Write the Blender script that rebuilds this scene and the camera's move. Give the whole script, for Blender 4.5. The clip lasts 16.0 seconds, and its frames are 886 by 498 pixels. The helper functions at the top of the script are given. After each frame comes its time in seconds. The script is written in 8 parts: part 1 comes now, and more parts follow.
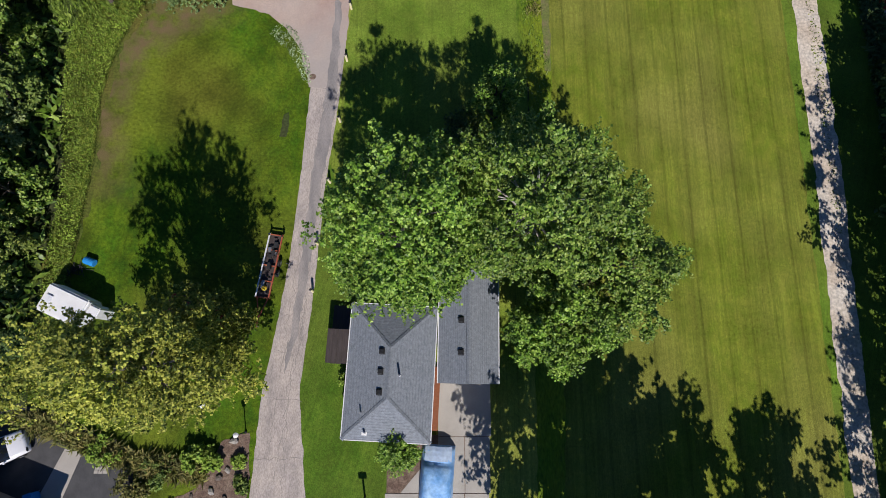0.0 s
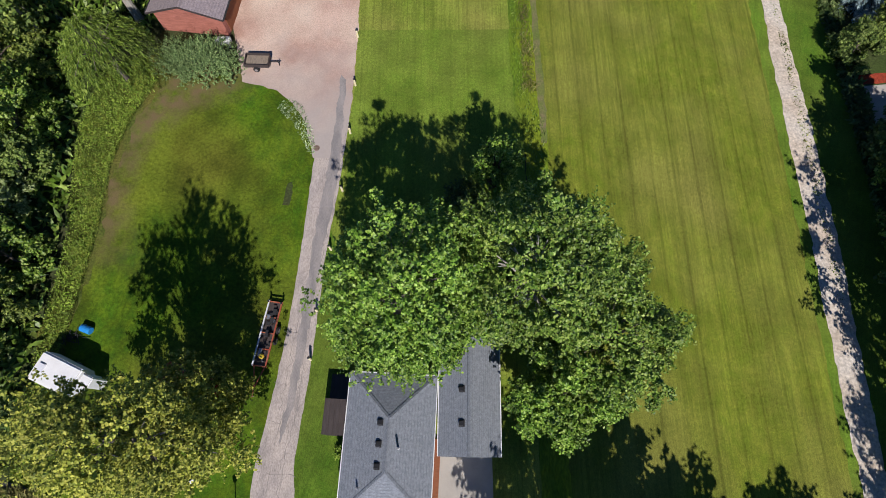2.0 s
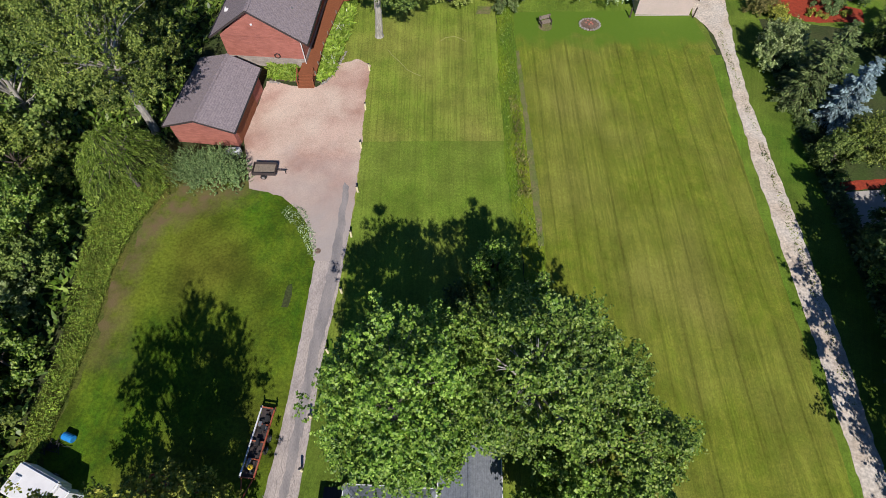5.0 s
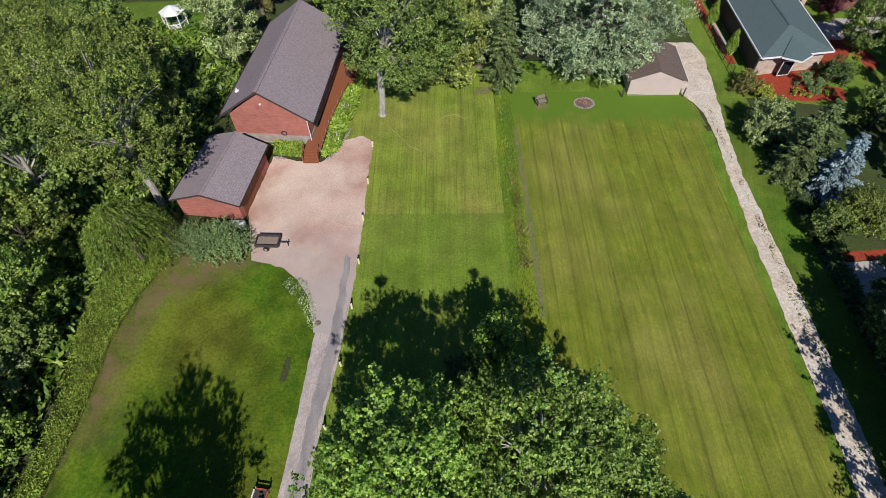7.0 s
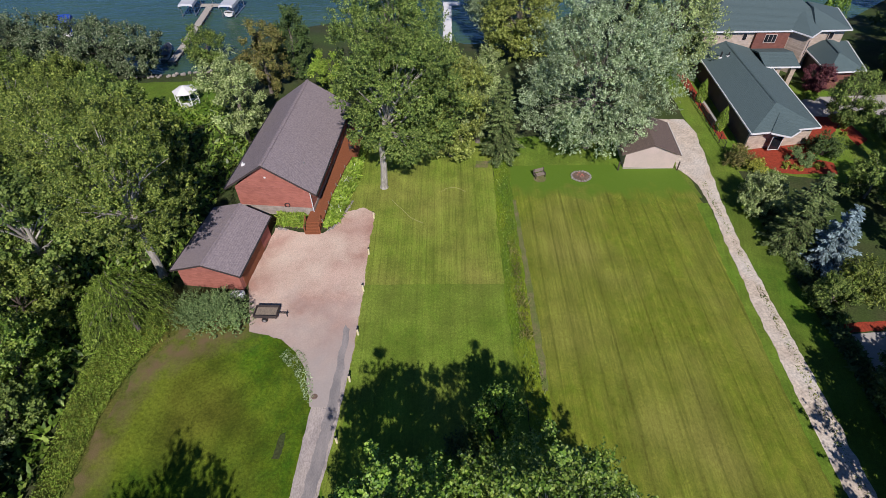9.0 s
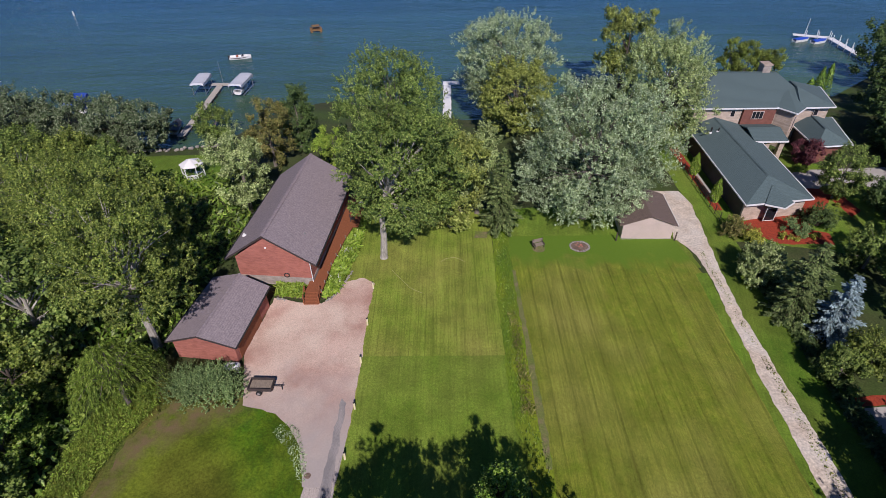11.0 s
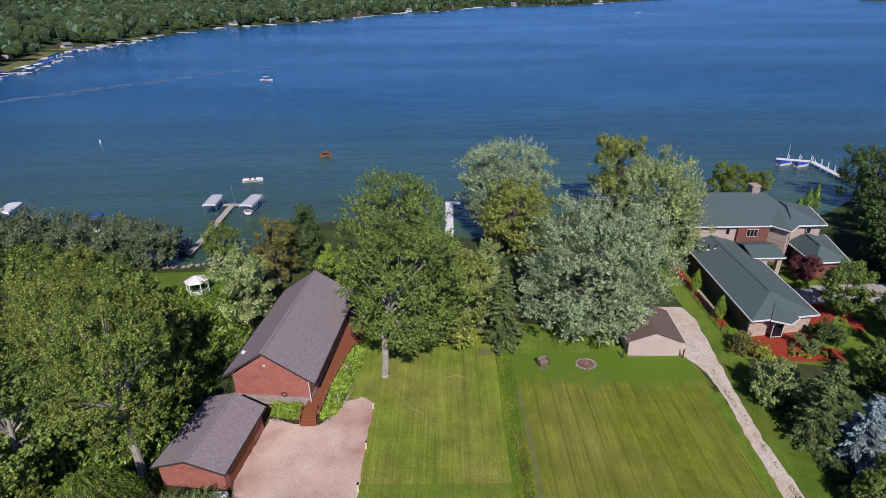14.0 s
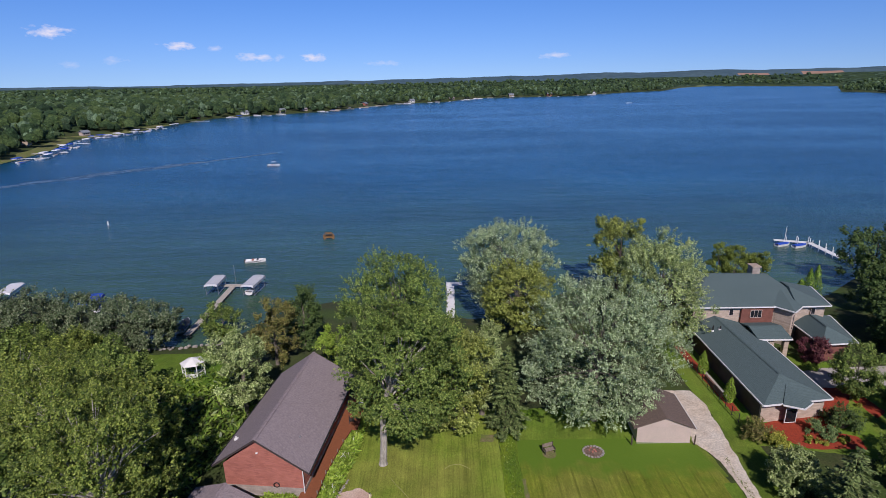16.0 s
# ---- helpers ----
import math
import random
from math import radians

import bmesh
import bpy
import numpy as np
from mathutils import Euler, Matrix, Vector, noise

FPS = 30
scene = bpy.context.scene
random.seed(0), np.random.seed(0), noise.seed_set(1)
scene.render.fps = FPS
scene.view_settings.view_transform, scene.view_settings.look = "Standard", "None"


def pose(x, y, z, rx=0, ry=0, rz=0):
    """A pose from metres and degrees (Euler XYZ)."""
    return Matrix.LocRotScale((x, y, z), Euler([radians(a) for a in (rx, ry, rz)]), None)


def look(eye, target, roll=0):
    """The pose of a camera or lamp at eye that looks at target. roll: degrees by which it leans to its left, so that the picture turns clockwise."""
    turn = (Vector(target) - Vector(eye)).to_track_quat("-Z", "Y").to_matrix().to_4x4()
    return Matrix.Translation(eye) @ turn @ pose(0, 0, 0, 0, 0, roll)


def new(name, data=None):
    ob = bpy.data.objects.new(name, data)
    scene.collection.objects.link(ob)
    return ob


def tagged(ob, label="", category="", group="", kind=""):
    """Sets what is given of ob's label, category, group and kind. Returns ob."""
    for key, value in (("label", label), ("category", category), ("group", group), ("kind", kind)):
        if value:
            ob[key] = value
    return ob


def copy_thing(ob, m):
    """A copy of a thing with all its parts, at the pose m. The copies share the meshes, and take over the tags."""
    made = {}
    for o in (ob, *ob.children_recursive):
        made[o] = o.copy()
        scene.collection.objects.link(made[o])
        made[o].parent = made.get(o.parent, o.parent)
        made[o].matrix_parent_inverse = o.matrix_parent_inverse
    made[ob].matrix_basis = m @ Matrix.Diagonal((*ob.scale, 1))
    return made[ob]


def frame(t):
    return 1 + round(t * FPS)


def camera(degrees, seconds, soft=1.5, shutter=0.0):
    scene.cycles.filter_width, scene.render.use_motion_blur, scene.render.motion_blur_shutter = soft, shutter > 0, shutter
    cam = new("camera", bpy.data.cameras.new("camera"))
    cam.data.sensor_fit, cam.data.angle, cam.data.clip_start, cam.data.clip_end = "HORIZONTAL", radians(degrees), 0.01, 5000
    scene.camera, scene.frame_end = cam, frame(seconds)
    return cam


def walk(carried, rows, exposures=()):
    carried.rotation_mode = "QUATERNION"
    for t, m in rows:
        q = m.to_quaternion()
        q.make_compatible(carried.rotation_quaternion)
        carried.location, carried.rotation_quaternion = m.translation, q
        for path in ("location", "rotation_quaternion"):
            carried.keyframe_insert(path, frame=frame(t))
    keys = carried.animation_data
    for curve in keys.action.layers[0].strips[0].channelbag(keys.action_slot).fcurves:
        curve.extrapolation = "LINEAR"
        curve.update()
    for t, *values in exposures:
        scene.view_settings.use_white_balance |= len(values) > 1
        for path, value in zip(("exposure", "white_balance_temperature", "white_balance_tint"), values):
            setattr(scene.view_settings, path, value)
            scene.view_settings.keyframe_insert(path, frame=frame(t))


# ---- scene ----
cam = camera(78.5, 16.0, soft=0.5)
PATH = [
    (0, (-0.199, 0.106, 41.006), (-0.213, 0.525, 39.051), -2.0),
    (0.5, (-0.201, 0.098, 41.002), (-0.216, 0.577, 39.06), -1.8),
    (1, (-0.203, 0.082, 41.0), (-0.216, 0.623, 39.074), -1.5),
    (1.5, (-0.203, 0.057, 41.0), (-0.218, 0.657, 39.093), -1.5),
    (2, (-0.207, 0.036, 41.001), (-0.22, 0.695, 39.113), -1.3),
    (2.5, (-0.201, 0.012, 41.006), (-0.215, 0.729, 39.139), -1.3),
    (3, (-0.187, -0.014, 41.013), (-0.202, 0.76, 39.169), -1.3),
    (3.5, (-0.175, -0.025, 41.018), (-0.187, 0.807, 39.199), -1.0),
    (4, (-0.163, -0.035, 41.027), (-0.173, 0.855, 39.236), -0.8),
    (6.3, (-0.159, 0.014, 41.108), (-0.167, 1.156, 39.466), -0.8),
    (6.5, (-0.159, 0.021, 41.11), (-0.168, 1.185, 39.484), -0.8),
    (7, (-0.158, 0.047, 41.115), (-0.169, 1.263, 39.527), -0.9),
    (7.5, (-0.142, 0.086, 41.114), (-0.154, 1.352, 39.566), -0.9),
    (8, (-0.113, 0.12, 41.113), (-0.125, 1.434, 39.605), -0.9),
    (8.5, (-0.087, 0.136, 41.114), (-0.099, 1.498, 39.649), -0.9),
    (9, (-0.061, 0.159, 41.114), (-0.074, 1.568, 39.695), -0.9),
    (11.3, (0.024, 0.358, 41.119), (0.013, 1.962, 39.925), -0.8),
    (11.5, (0.029, 0.375, 41.119), (0.017, 1.997, 39.949), -0.8),
    (12, (0.035, 0.421, 41.116), (0.023, 2.081, 39.999), -0.8),
    (12.5, (0.018, 0.448, 41.113), (0.007, 2.144, 40.053), -0.8),
    (13, (-0.011, 0.456, 41.108), (-0.024, 2.189, 40.11), -0.8),
    (13.5, (-0.033, 0.457, 41.101), (-0.048, 2.226, 40.168), -0.9),
    (14, (-0.029, 0.457, 41.092), (-0.044, 2.259, 40.224), -0.9),
    (14.5, (-0.003, 0.459, 41.077), (-0.02, 2.292, 40.276), -0.9),
    (15, (0.031, 0.477, 41.063), (0.014, 2.339, 40.332), -0.9),
    (15.5, (0.04, 0.506, 41.058), (0.022, 2.394, 40.398), -0.9),
    (16, (0.048, 0.522, 41.058), (0.031, 2.432, 40.466), -0.9),
]
walk(cam, [(t, look(eye, target, roll)) for t, eye, target, roll in PATH],
     [(0, -0.11, 6300, 15), (2, 0.0, 6300, 16), (7, -0.02, 6280, 15), (9, -0.11, 6250, 19), (12.5, -0.22, 6220, 26), (15, -0.17, 6250, 24), (16, -0.34, 6250, 24)])

# ---- light: sun high behind the camera, clear sky ----
SUN_ELEV, SUN_AZ = radians(43), radians(171)   # azimuth of the way to the sun, clockwise from +y
world = bpy.data.worlds.new("sky")
scene.world = world
world.use_nodes = True
wn, wl = world.node_tree.nodes, world.node_tree.links
sky = wn.new("ShaderNodeTexSky")
sky.sky_type, sky.sun_disc = "NISHITA", False
sky.sun_elevation, sky.sun_rotation = SUN_ELEV, SUN_AZ
sky.air_density, sky.dust_density, sky.ozone_density = 1.0, 0.0, 5.0
tc = wn.new("ShaderNodeTexCoord")
lift = wn.new("ShaderNodeVectorMath")
lift.operation, lift.inputs[1].default_value = "ADD", (0, 0, 0.05)
wl.new(tc.outputs["Generated"], lift.inputs[0])
wl.new(lift.outputs[0], sky.inputs[0])
sep = wn.new("ShaderNodeSeparateXYZ")
wl.new(tc.outputs["Generated"], sep.inputs[0])
mixc = wn.new("ShaderNodeMix")
mixc.data_type = "RGBA"
mp = wn.new("ShaderNodeMapping")
mp.inputs["Scale"].default_value = (60, 60, 130)
wl.new(tc.outputs["Generated"], mp.inputs[0])
cn = wn.new("ShaderNodeTexNoise")
cn.inputs["Scale"].default_value, cn.inputs["Detail"].default_value, cn.inputs["Roughness"].default_value = 1.0, 6, 0.6
wl.new(mp.outputs[0], cn.inputs[0])
cover = None
# small fair-weather clouds: the way to each, its half width and height, its density
for way, half_w, half_h, dense in (((-0.5624, 0.8234, 0.0762), 0.034, 0.012, 1.0), ((-0.4193, 0.906, 0.0584), 0.036, 0.008, 1.0), ((-0.3705, 0.9272, 0.0546), 0.02, 0.006, 0.5),
                                   ((-0.3068, 0.9509, 0.0417), 0.045, 0.009, 0.7), ((-0.2231, 0.9739, 0.0413), 0.026, 0.009, 0.95), ((-0.5016, 0.8643, 0.0365), 0.022, 0.007, 0.4),
                                   ((-0.1058, 0.9939, 0.0302), 0.04, 0.006, 0.4), ((0.19, 0.981, 0.039), 0.045, 0.006, 0.6), ((-0.55, 0.835, 0.03), 0.02, 0.006, 0.3)):
    dv, sc, ln, rg, ad2, mr = (wn.new("ShaderNode" + k) for k in ("VectorMath", "VectorMath", "VectorMath", "Math", "Math", "MapRange"))
    dv.operation, sc.operation, ln.operation = "SUBTRACT", "MULTIPLY", "LENGTH"
    dv.inputs[1].default_value, sc.inputs[1].default_value = way, (1 / half_w, 1 / half_w, 1 / half_h)
    wl.new(tc.outputs["Generated"], dv.inputs[0])
    wl.new(dv.outputs[0], sc.inputs[0])
    wl.new(sc.outputs[0], ln.inputs[0])
    rg.operation, rg.inputs[1].default_value = "MULTIPLY_ADD", 2.4
    wl.new(cn.outputs[0], rg.inputs[0])
    wl.new(ln.outputs["Value"], rg.inputs[2])
    mr.inputs[1].default_value, mr.inputs[2].default_value, mr.inputs[3].default_value, mr.inputs[4].default_value = 1.95, 1.0, 0.0, dense
    wl.new(rg.outputs[0], mr.inputs[0])
    if cover is None:
        cover = mr.outputs[0]
    else:
        ad2.operation = "MAXIMUM"
        wl.new(cover, ad2.inputs[0])
        wl.new(mr.outputs[0], ad2.inputs[1])
        cover = ad2.outputs[0]
wl.new(cover, mixc.inputs[0])
tint = wn.new("ShaderNodeMix")
tint.data_type, tint.blend_type = "RGBA", "MULTIPLY"
tint.inputs[0].default_value, tint.inputs[7].default_value = 1.0, (0.78, 1.06, 1.5, 1)
deep = wn.new("ShaderNodeValToRGB")
deep.color_ramp.elements[0].position, deep.color_ramp.elements[0].color = 0.02, (1.04, 1.0, 0.98, 1)
deep.color_ramp.elements.new(0.2).color = (0.76, 1.03, 1.1, 1)
deep.color_ramp.elements[2].position, deep.color_ramp.elements[2].color = 0.6, (0.46, 0.43, 0.39, 1)
wl.new(sep.outputs[2], deep.inputs[0])
shade = wn.new("ShaderNodeMix")
shade.data_type, shade.blend_type = "RGBA", "MULTIPLY"
shade.inputs[0].default_value = 1.0
wl.new(sky.outputs[0], shade.inputs[6])
wl.new(deep.outputs[0], shade.inputs[7])
wl.new(shade.outputs[2], tint.inputs[6])
wl.new(tint.outputs[2], mixc.inputs[6])
mixc.inputs[7].default_value = (12, 12, 12.5, 1)
bg = wn["Background"]
bg.inputs[1].default_value = 0.085
wl.new(mixc.outputs[2], bg.inputs[0])
sun_data = bpy.data.lights.new("sun", "SUN")
sun_data.energy, sun_data.angle, sun_data.color = 5.0, radians(0.53), (1.0, 0.95, 0.86)
sun = new("sun", sun_data)
sun_way = Vector((math.sin(SUN_AZ) * math.cos(SUN_ELEV), math.cos(SUN_AZ) * math.cos(SUN_ELEV), math.sin(SUN_ELEV)))
sun.matrix_world = look(sun_way * 200, (0, 0, 0))

# ---- materials ----
def mat(name, c1, c2, scale=1.0, rough=0.85, bump=0.3, fine=14.0, vary=0.25, stretch=(1, 1, 1), metal=0.0, c3=None, big=0.08, dist=0.02, spec=0.3):
    """Two colours blended by noise at one scale, dimmed by a finer grain, and a third in broad patches."""
    m = bpy.data.materials.new(name)
    m.use_nodes = True
    n, l = m.node_tree.nodes, m.node_tree.links
    b = n["Principled BSDF"]
    b.inputs["Roughness"].default_value, b.inputs["Metallic"].default_value = rough, metal
    b.inputs["Specular IOR Level"].default_value = spec
    co = n.new("ShaderNodeTexCoord")
    ma = n.new("ShaderNodeMapping")
    ma.inputs["Scale"].default_value = stretch
    l.new(co.outputs["Object"], ma.inputs[0])

    def tex(s, detail=4.0):
        t = n.new("ShaderNodeTexNoise")
        t.inputs["Scale"].default_value, t.inputs["Detail"].default_value = s, detail
        l.new(ma.outputs[0], t.inputs[0])
        return t

    def ramp(src, a, z):
        r = n.new("ShaderNodeMapRange")
        r.inputs[1].default_value, r.inputs[2].default_value = a, z
        l.new(src, r.inputs[0])
        return r.outputs[0]

    def mix(fac, a, z, mode="MIX"):
        x = n.new("ShaderNodeMix")
        x.data_type, x.blend_type = "RGBA", mode
        for sock, v in ((x.inputs[0], fac), (x.inputs[6], a), (x.inputs[7], z)):
            if isinstance(v, (float, int)):
                sock.default_value = v
            elif isinstance(v, tuple):
                sock.default_value = (*v, 1)
            else:
                l.new(v, sock)
        return x.outputs[2]

    a = tex(scale)
    col = mix(ramp(a.outputs[0], 0.35, 0.65), c1, c2)
    if c3:
        col = mix(ramp(tex(big, 3).outputs[0], 0.42, 0.68), col, c3)
    f = tex(fine, 5)
    g = n.new("ShaderNodeMapRange")
    g.inputs[1].default_value, g.inputs[2].default_value = 0.3, 0.7
    g.inputs[3].default_value, g.inputs[4].default_value = 1 - vary, 1 + vary
    l.new(f.outputs[0], g.inputs[0])
    col = mix(1.0, col, g.outputs[0], "MULTIPLY")
    l.new(col, b.inputs["Base Color"])
    bp = n.new("ShaderNodeBump")
    bp.inputs["Strength"].default_value, bp.inputs["Distance"].default_value = bump, dist
    l.new(f.outputs[0], bp.inputs["Height"])
    l.new(bp.outputs[0], b.inputs["Normal"])
    return m


def lawn_mat(name, c1, c2, c3, width=1.35, slant=0.0, stripe=0.1, seed=0.0, lines=0.0, dark=0.2, mott=1.0):
    """Mown grass: mottled at three scales, faint bands and thin wheel lines along y, clippings and blade grain."""
    m = mat(name, c1, c2, scale=1.4, rough=0.9, bump=0.6, fine=16.0, vary=0.3, stretch=(1, 0.7, 1), c3=c3, big=0.11, dist=0.05, spec=0.15)
    n, l = m.node_tree.nodes, m.node_tree.links
    b = n["Principled BSDF"]
    last = b.inputs["Base Color"].links[0].from_socket
    co, ma = n.new("ShaderNodeTexCoord"), n.new("ShaderNodeMapping")
    ma.inputs["Rotation"].default_value, ma.inputs["Location"].default_value = (0, 0, slant), (seed, 0, 0)
    l.new(co.outputs["Object"], ma.inputs[0])
    long = n.new("ShaderNodeMapping")
    long.inputs["Scale"].default_value = (1, 0.03, 1)
    l.new(ma.outputs[0], long.inputs[0])

    def tex(src, scale, detail):
        t = n.new("ShaderNodeTexNoise")
        t.inputs["Scale"].default_value, t.inputs["Detail"].default_value = scale, detail
        l.new(src.outputs[0], t.inputs[0])
        return t.outputs[0]

    def times(src, a, z, low, high):
        nonlocal last
        r, x = n.new("ShaderNodeMapRange"), n.new("ShaderNodeMix")
        r.inputs[1].default_value, r.inputs[2].default_value, r.inputs[3].default_value, r.inputs[4].default_value = a, z, low, high
        l.new(src, r.inputs[0])
        x.data_type, x.blend_type = "RGBA", "MULTIPLY"
        x.inputs[0].default_value = 1
        l.new(last, x.inputs[6])
        l.new(r.outputs[0], x.inputs[7])
        last = x.outputs[2]

    times(tex(ma, 0.3, 3.0), 0.35, 0.65, 1 - 0.17 * mott, 1 + 0.17 * mott)
    times(tex(ma, 4.0, 5.0), 0.3, 0.7, 1 - 0.16 * mott, 1 + 0.16 * mott)
    times(tex(ma, 9.0, 2.0), 0.62, 0.75, 1.0, 1.3)
    times(tex(long, 0.9 / width, 1.0), 0.36, 0.64, 1 - stripe * 0.5, 1 + stripe * 0.5)
    times(tex(long, 5.0 / width, 3.0), 0.36, 0.64, 1 - stripe * 0.7, 1 + stripe * 0.7)
    times(tex(long, 15.0 / width, 2.0), 0.36, 0.64, 1 - stripe * 0.5, 1 + stripe * 0.5)
    if lines:
        for period, lo, hi in ((lines, 1 - dark, 1.02), (lines * 2, 0.95, 1.05)):
            wv = n.new("ShaderNodeTexWave")
            wv.bands_direction = "X"
            wv.inputs["Scale"].default_value, wv.inputs["Distortion"].default_value, wv.inputs["Detail Scale"].default_value = 0.314 / period, 0.35, 1.0
            l.new(long.outputs[0], wv.inputs[0])
            times(wv.outputs[1], 0.002, 0.06 if period == lines else 0.9, lo, hi)
    l.new(last, b.inputs["Base Color"])
    b.inputs["Sheen Weight"].default_value, b.inputs["Sheen Roughness"].default_value, b.inputs["Sheen Tint"].default_value = 0.22, 0.4, (0.85, 1.0, 0.35, 1)
    return m


def leaf_mat(name, dark, mid, light, gloss=0.6, through_light=0.2, patchy=0.35, swing=0.25):
    m = bpy.data.materials.new(name)
    m.use_nodes = True
    n, l = m.node_tree.nodes, m.node_tree.links
    b, out = n["Principled BSDF"], n["Material Output"]
    geo = n.new("ShaderNodeNewGeometry")
    r = n.new("ShaderNodeValToRGB")
    r.color_ramp.elements[0].color, r.color_ramp.elements[1].color = (*dark, 1), (*light, 1)
    e = r.color_ramp.elements.new(0.5)
    e.color = (*mid, 1)
    l.new(geo.outputs["Random Per Island"], r.inputs[0])
    co = n.new("ShaderNodeTexCoord")
    t = n.new("ShaderNodeTexNoise")
    t.inputs["Scale"].default_value, t.inputs["Detail"].default_value = patchy, 2
    l.new(co.outputs["Object"], t.inputs[0])
    g = n.new("ShaderNodeMapRange")
    g.inputs[1].default_value, g.inputs[2].default_value, g.inputs[3].default_value, g.inputs[4].default_value = 0.35, 0.65, 1 - swing, 1 + swing
    l.new(t.outputs[0], g.inputs[0])
    x = n.new("ShaderNodeMix")
    x.data_type, x.blend_type = "RGBA", "MULTIPLY"
    x.inputs[0].default_value = 1
    l.new(r.outputs[0], x.inputs[6])
    l.new(g.outputs[0], x.inputs[7])
    t2, g2_, x2 = n.new("ShaderNodeTexNoise"), n.new("ShaderNodeMapRange"), n.new("ShaderNodeMix")
    t2.inputs["Scale"].default_value, t2.inputs["Detail"].default_value = 2.6, 2
    l.new(co.outputs["Object"], t2.inputs[0])
    g2_.inputs[1].default_value, g2_.inputs[2].default_value, g2_.inputs[3].default_value, g2_.inputs[4].default_value = 0.35, 0.65, 0.72, 1.25
    l.new(t2.outputs[0], g2_.inputs[0])
    x2.data_type, x2.blend_type = "RGBA", "MULTIPLY"
    x2.inputs[0].default_value = 1
    l.new(x.outputs[2], x2.inputs[6])
    l.new(g2_.outputs[0], x2.inputs[7])
    x = x2
    l.new(x.outputs[2], b.inputs["Base Color"])
    b.inputs["Roughness"].default_value, b.inputs["Specular IOR Level"].default_value = gloss, 0.3
    tr = n.new("ShaderNodeBsdfTranslucent")
    l.new(x.outputs[2], tr.inputs[0])
    s = n.new("ShaderNodeMixShader")
    s.inputs[0].default_value = through_light
    l.new(b.outputs[0], s.inputs[1])
    l.new(tr.outputs[0], s.inputs[2])
    l.new(s.outputs[0], out.inputs[0])
    return m


def shingle_mat(name, c1, c2, row=0.16):
    """Asphalt shingles: rows stepped down the slope, tabs of mixed tone."""
    m = mat(name, c1, c2, scale=5.0, rough=0.92, bump=0.25, fine=26.0, vary=0.3, dist=0.02, spec=0.2)
    n, l = m.node_tree.nodes, m.node_tree.links
    b = n["Principled BSDF"]
    co = n.new("ShaderNodeTexCoord")
    w = n.new("ShaderNodeTexWave")
    w.bands_direction, w.wave_profile = "Z", "SAW"
    w.inputs["Scale"].default_value, w.inputs["Distortion"].default_value = 0.314 / (row * 0.45), 0.15
    l.new(co.outputs["Object"], w.inputs[0])
    bp = n.new("ShaderNodeBump")
    bp.inputs["Strength"].default_value, bp.inputs["Distance"].default_value = 0.6, 0.02
    l.new(w.outputs[1], bp.inputs["Height"])
    l.new(b.inputs["Normal"].links[0].from_socket, bp.inputs["Normal"])
    l.new(bp.outputs[0], b.inputs["Normal"])
    r = n.new("ShaderNodeMapRange")
    r.inputs[2].default_value, r.inputs[3].default_value, r.inputs[4].default_value = 0.3, 0.8, 1.04
    l.new(w.outputs[1], r.inputs[0])
    x = n.new("ShaderNodeMix")
    x.data_type, x.blend_type = "RGBA", "MULTIPLY"
    x.inputs[0].default_value = 1
    l.new(b.inputs["Base Color"].links[0].from_socket, x.inputs[6])
    l.new(r.outputs[0], x.inputs[7])
    l.new(x.outputs[2], b.inputs["Base Color"])
    return m


def brick_mat(name, c1, c2, mortar, bw=0.4, bh=0.13):
    m = mat(name, c1, c2, scale=1.2, rough=0.9, bump=0.2, fine=20, vary=0.15)
    n, l = m.node_tree.nodes, m.node_tree.links
    b = n["Principled BSDF"]
    co = n.new("ShaderNodeTexCoord")
    sx = n.new("ShaderNodeSeparateXYZ")
    l.new(co.outputs["Object"], sx.inputs[0])
    ad = n.new("ShaderNodeMath")
    l.new(sx.outputs[0], ad.inputs[0])
    l.new(sx.outputs[1], ad.inputs[1])
    cb = n.new("ShaderNodeCombineXYZ")
    l.new(ad.outputs[0], cb.inputs[0])
    l.new(sx.outputs[2], cb.inputs[1])
    t = n.new("ShaderNodeTexBrick")
    t.inputs["Scale"].default_value, t.inputs["Brick Width"].default_value, t.inputs["Row Height"].default_value = 1, bw, bh
    t.inputs["Mortar Size"].default_value = 0.012
    t.inputs["Mortar"].default_value = (*mortar, 1)
    t.inputs["Color1"].default_value, t.inputs["Color2"].default_value = (1, 1, 1, 1), (0.7, 0.7, 0.7, 1)
    l.new(cb.outputs[0], t.inputs[0])
    x = n.new("ShaderNodeMix")
    x.data_type, x.blend_type = "RGBA", "MULTIPLY"
    x.inputs[0].default_value = 0.85
    l.new(b.inputs["Base Color"].links[0].from_socket, x.inputs[6])
    l.new(t.outputs[0], x.inputs[7])
    l.new(x.outputs[2], b.inputs["Base Color"])
    return m


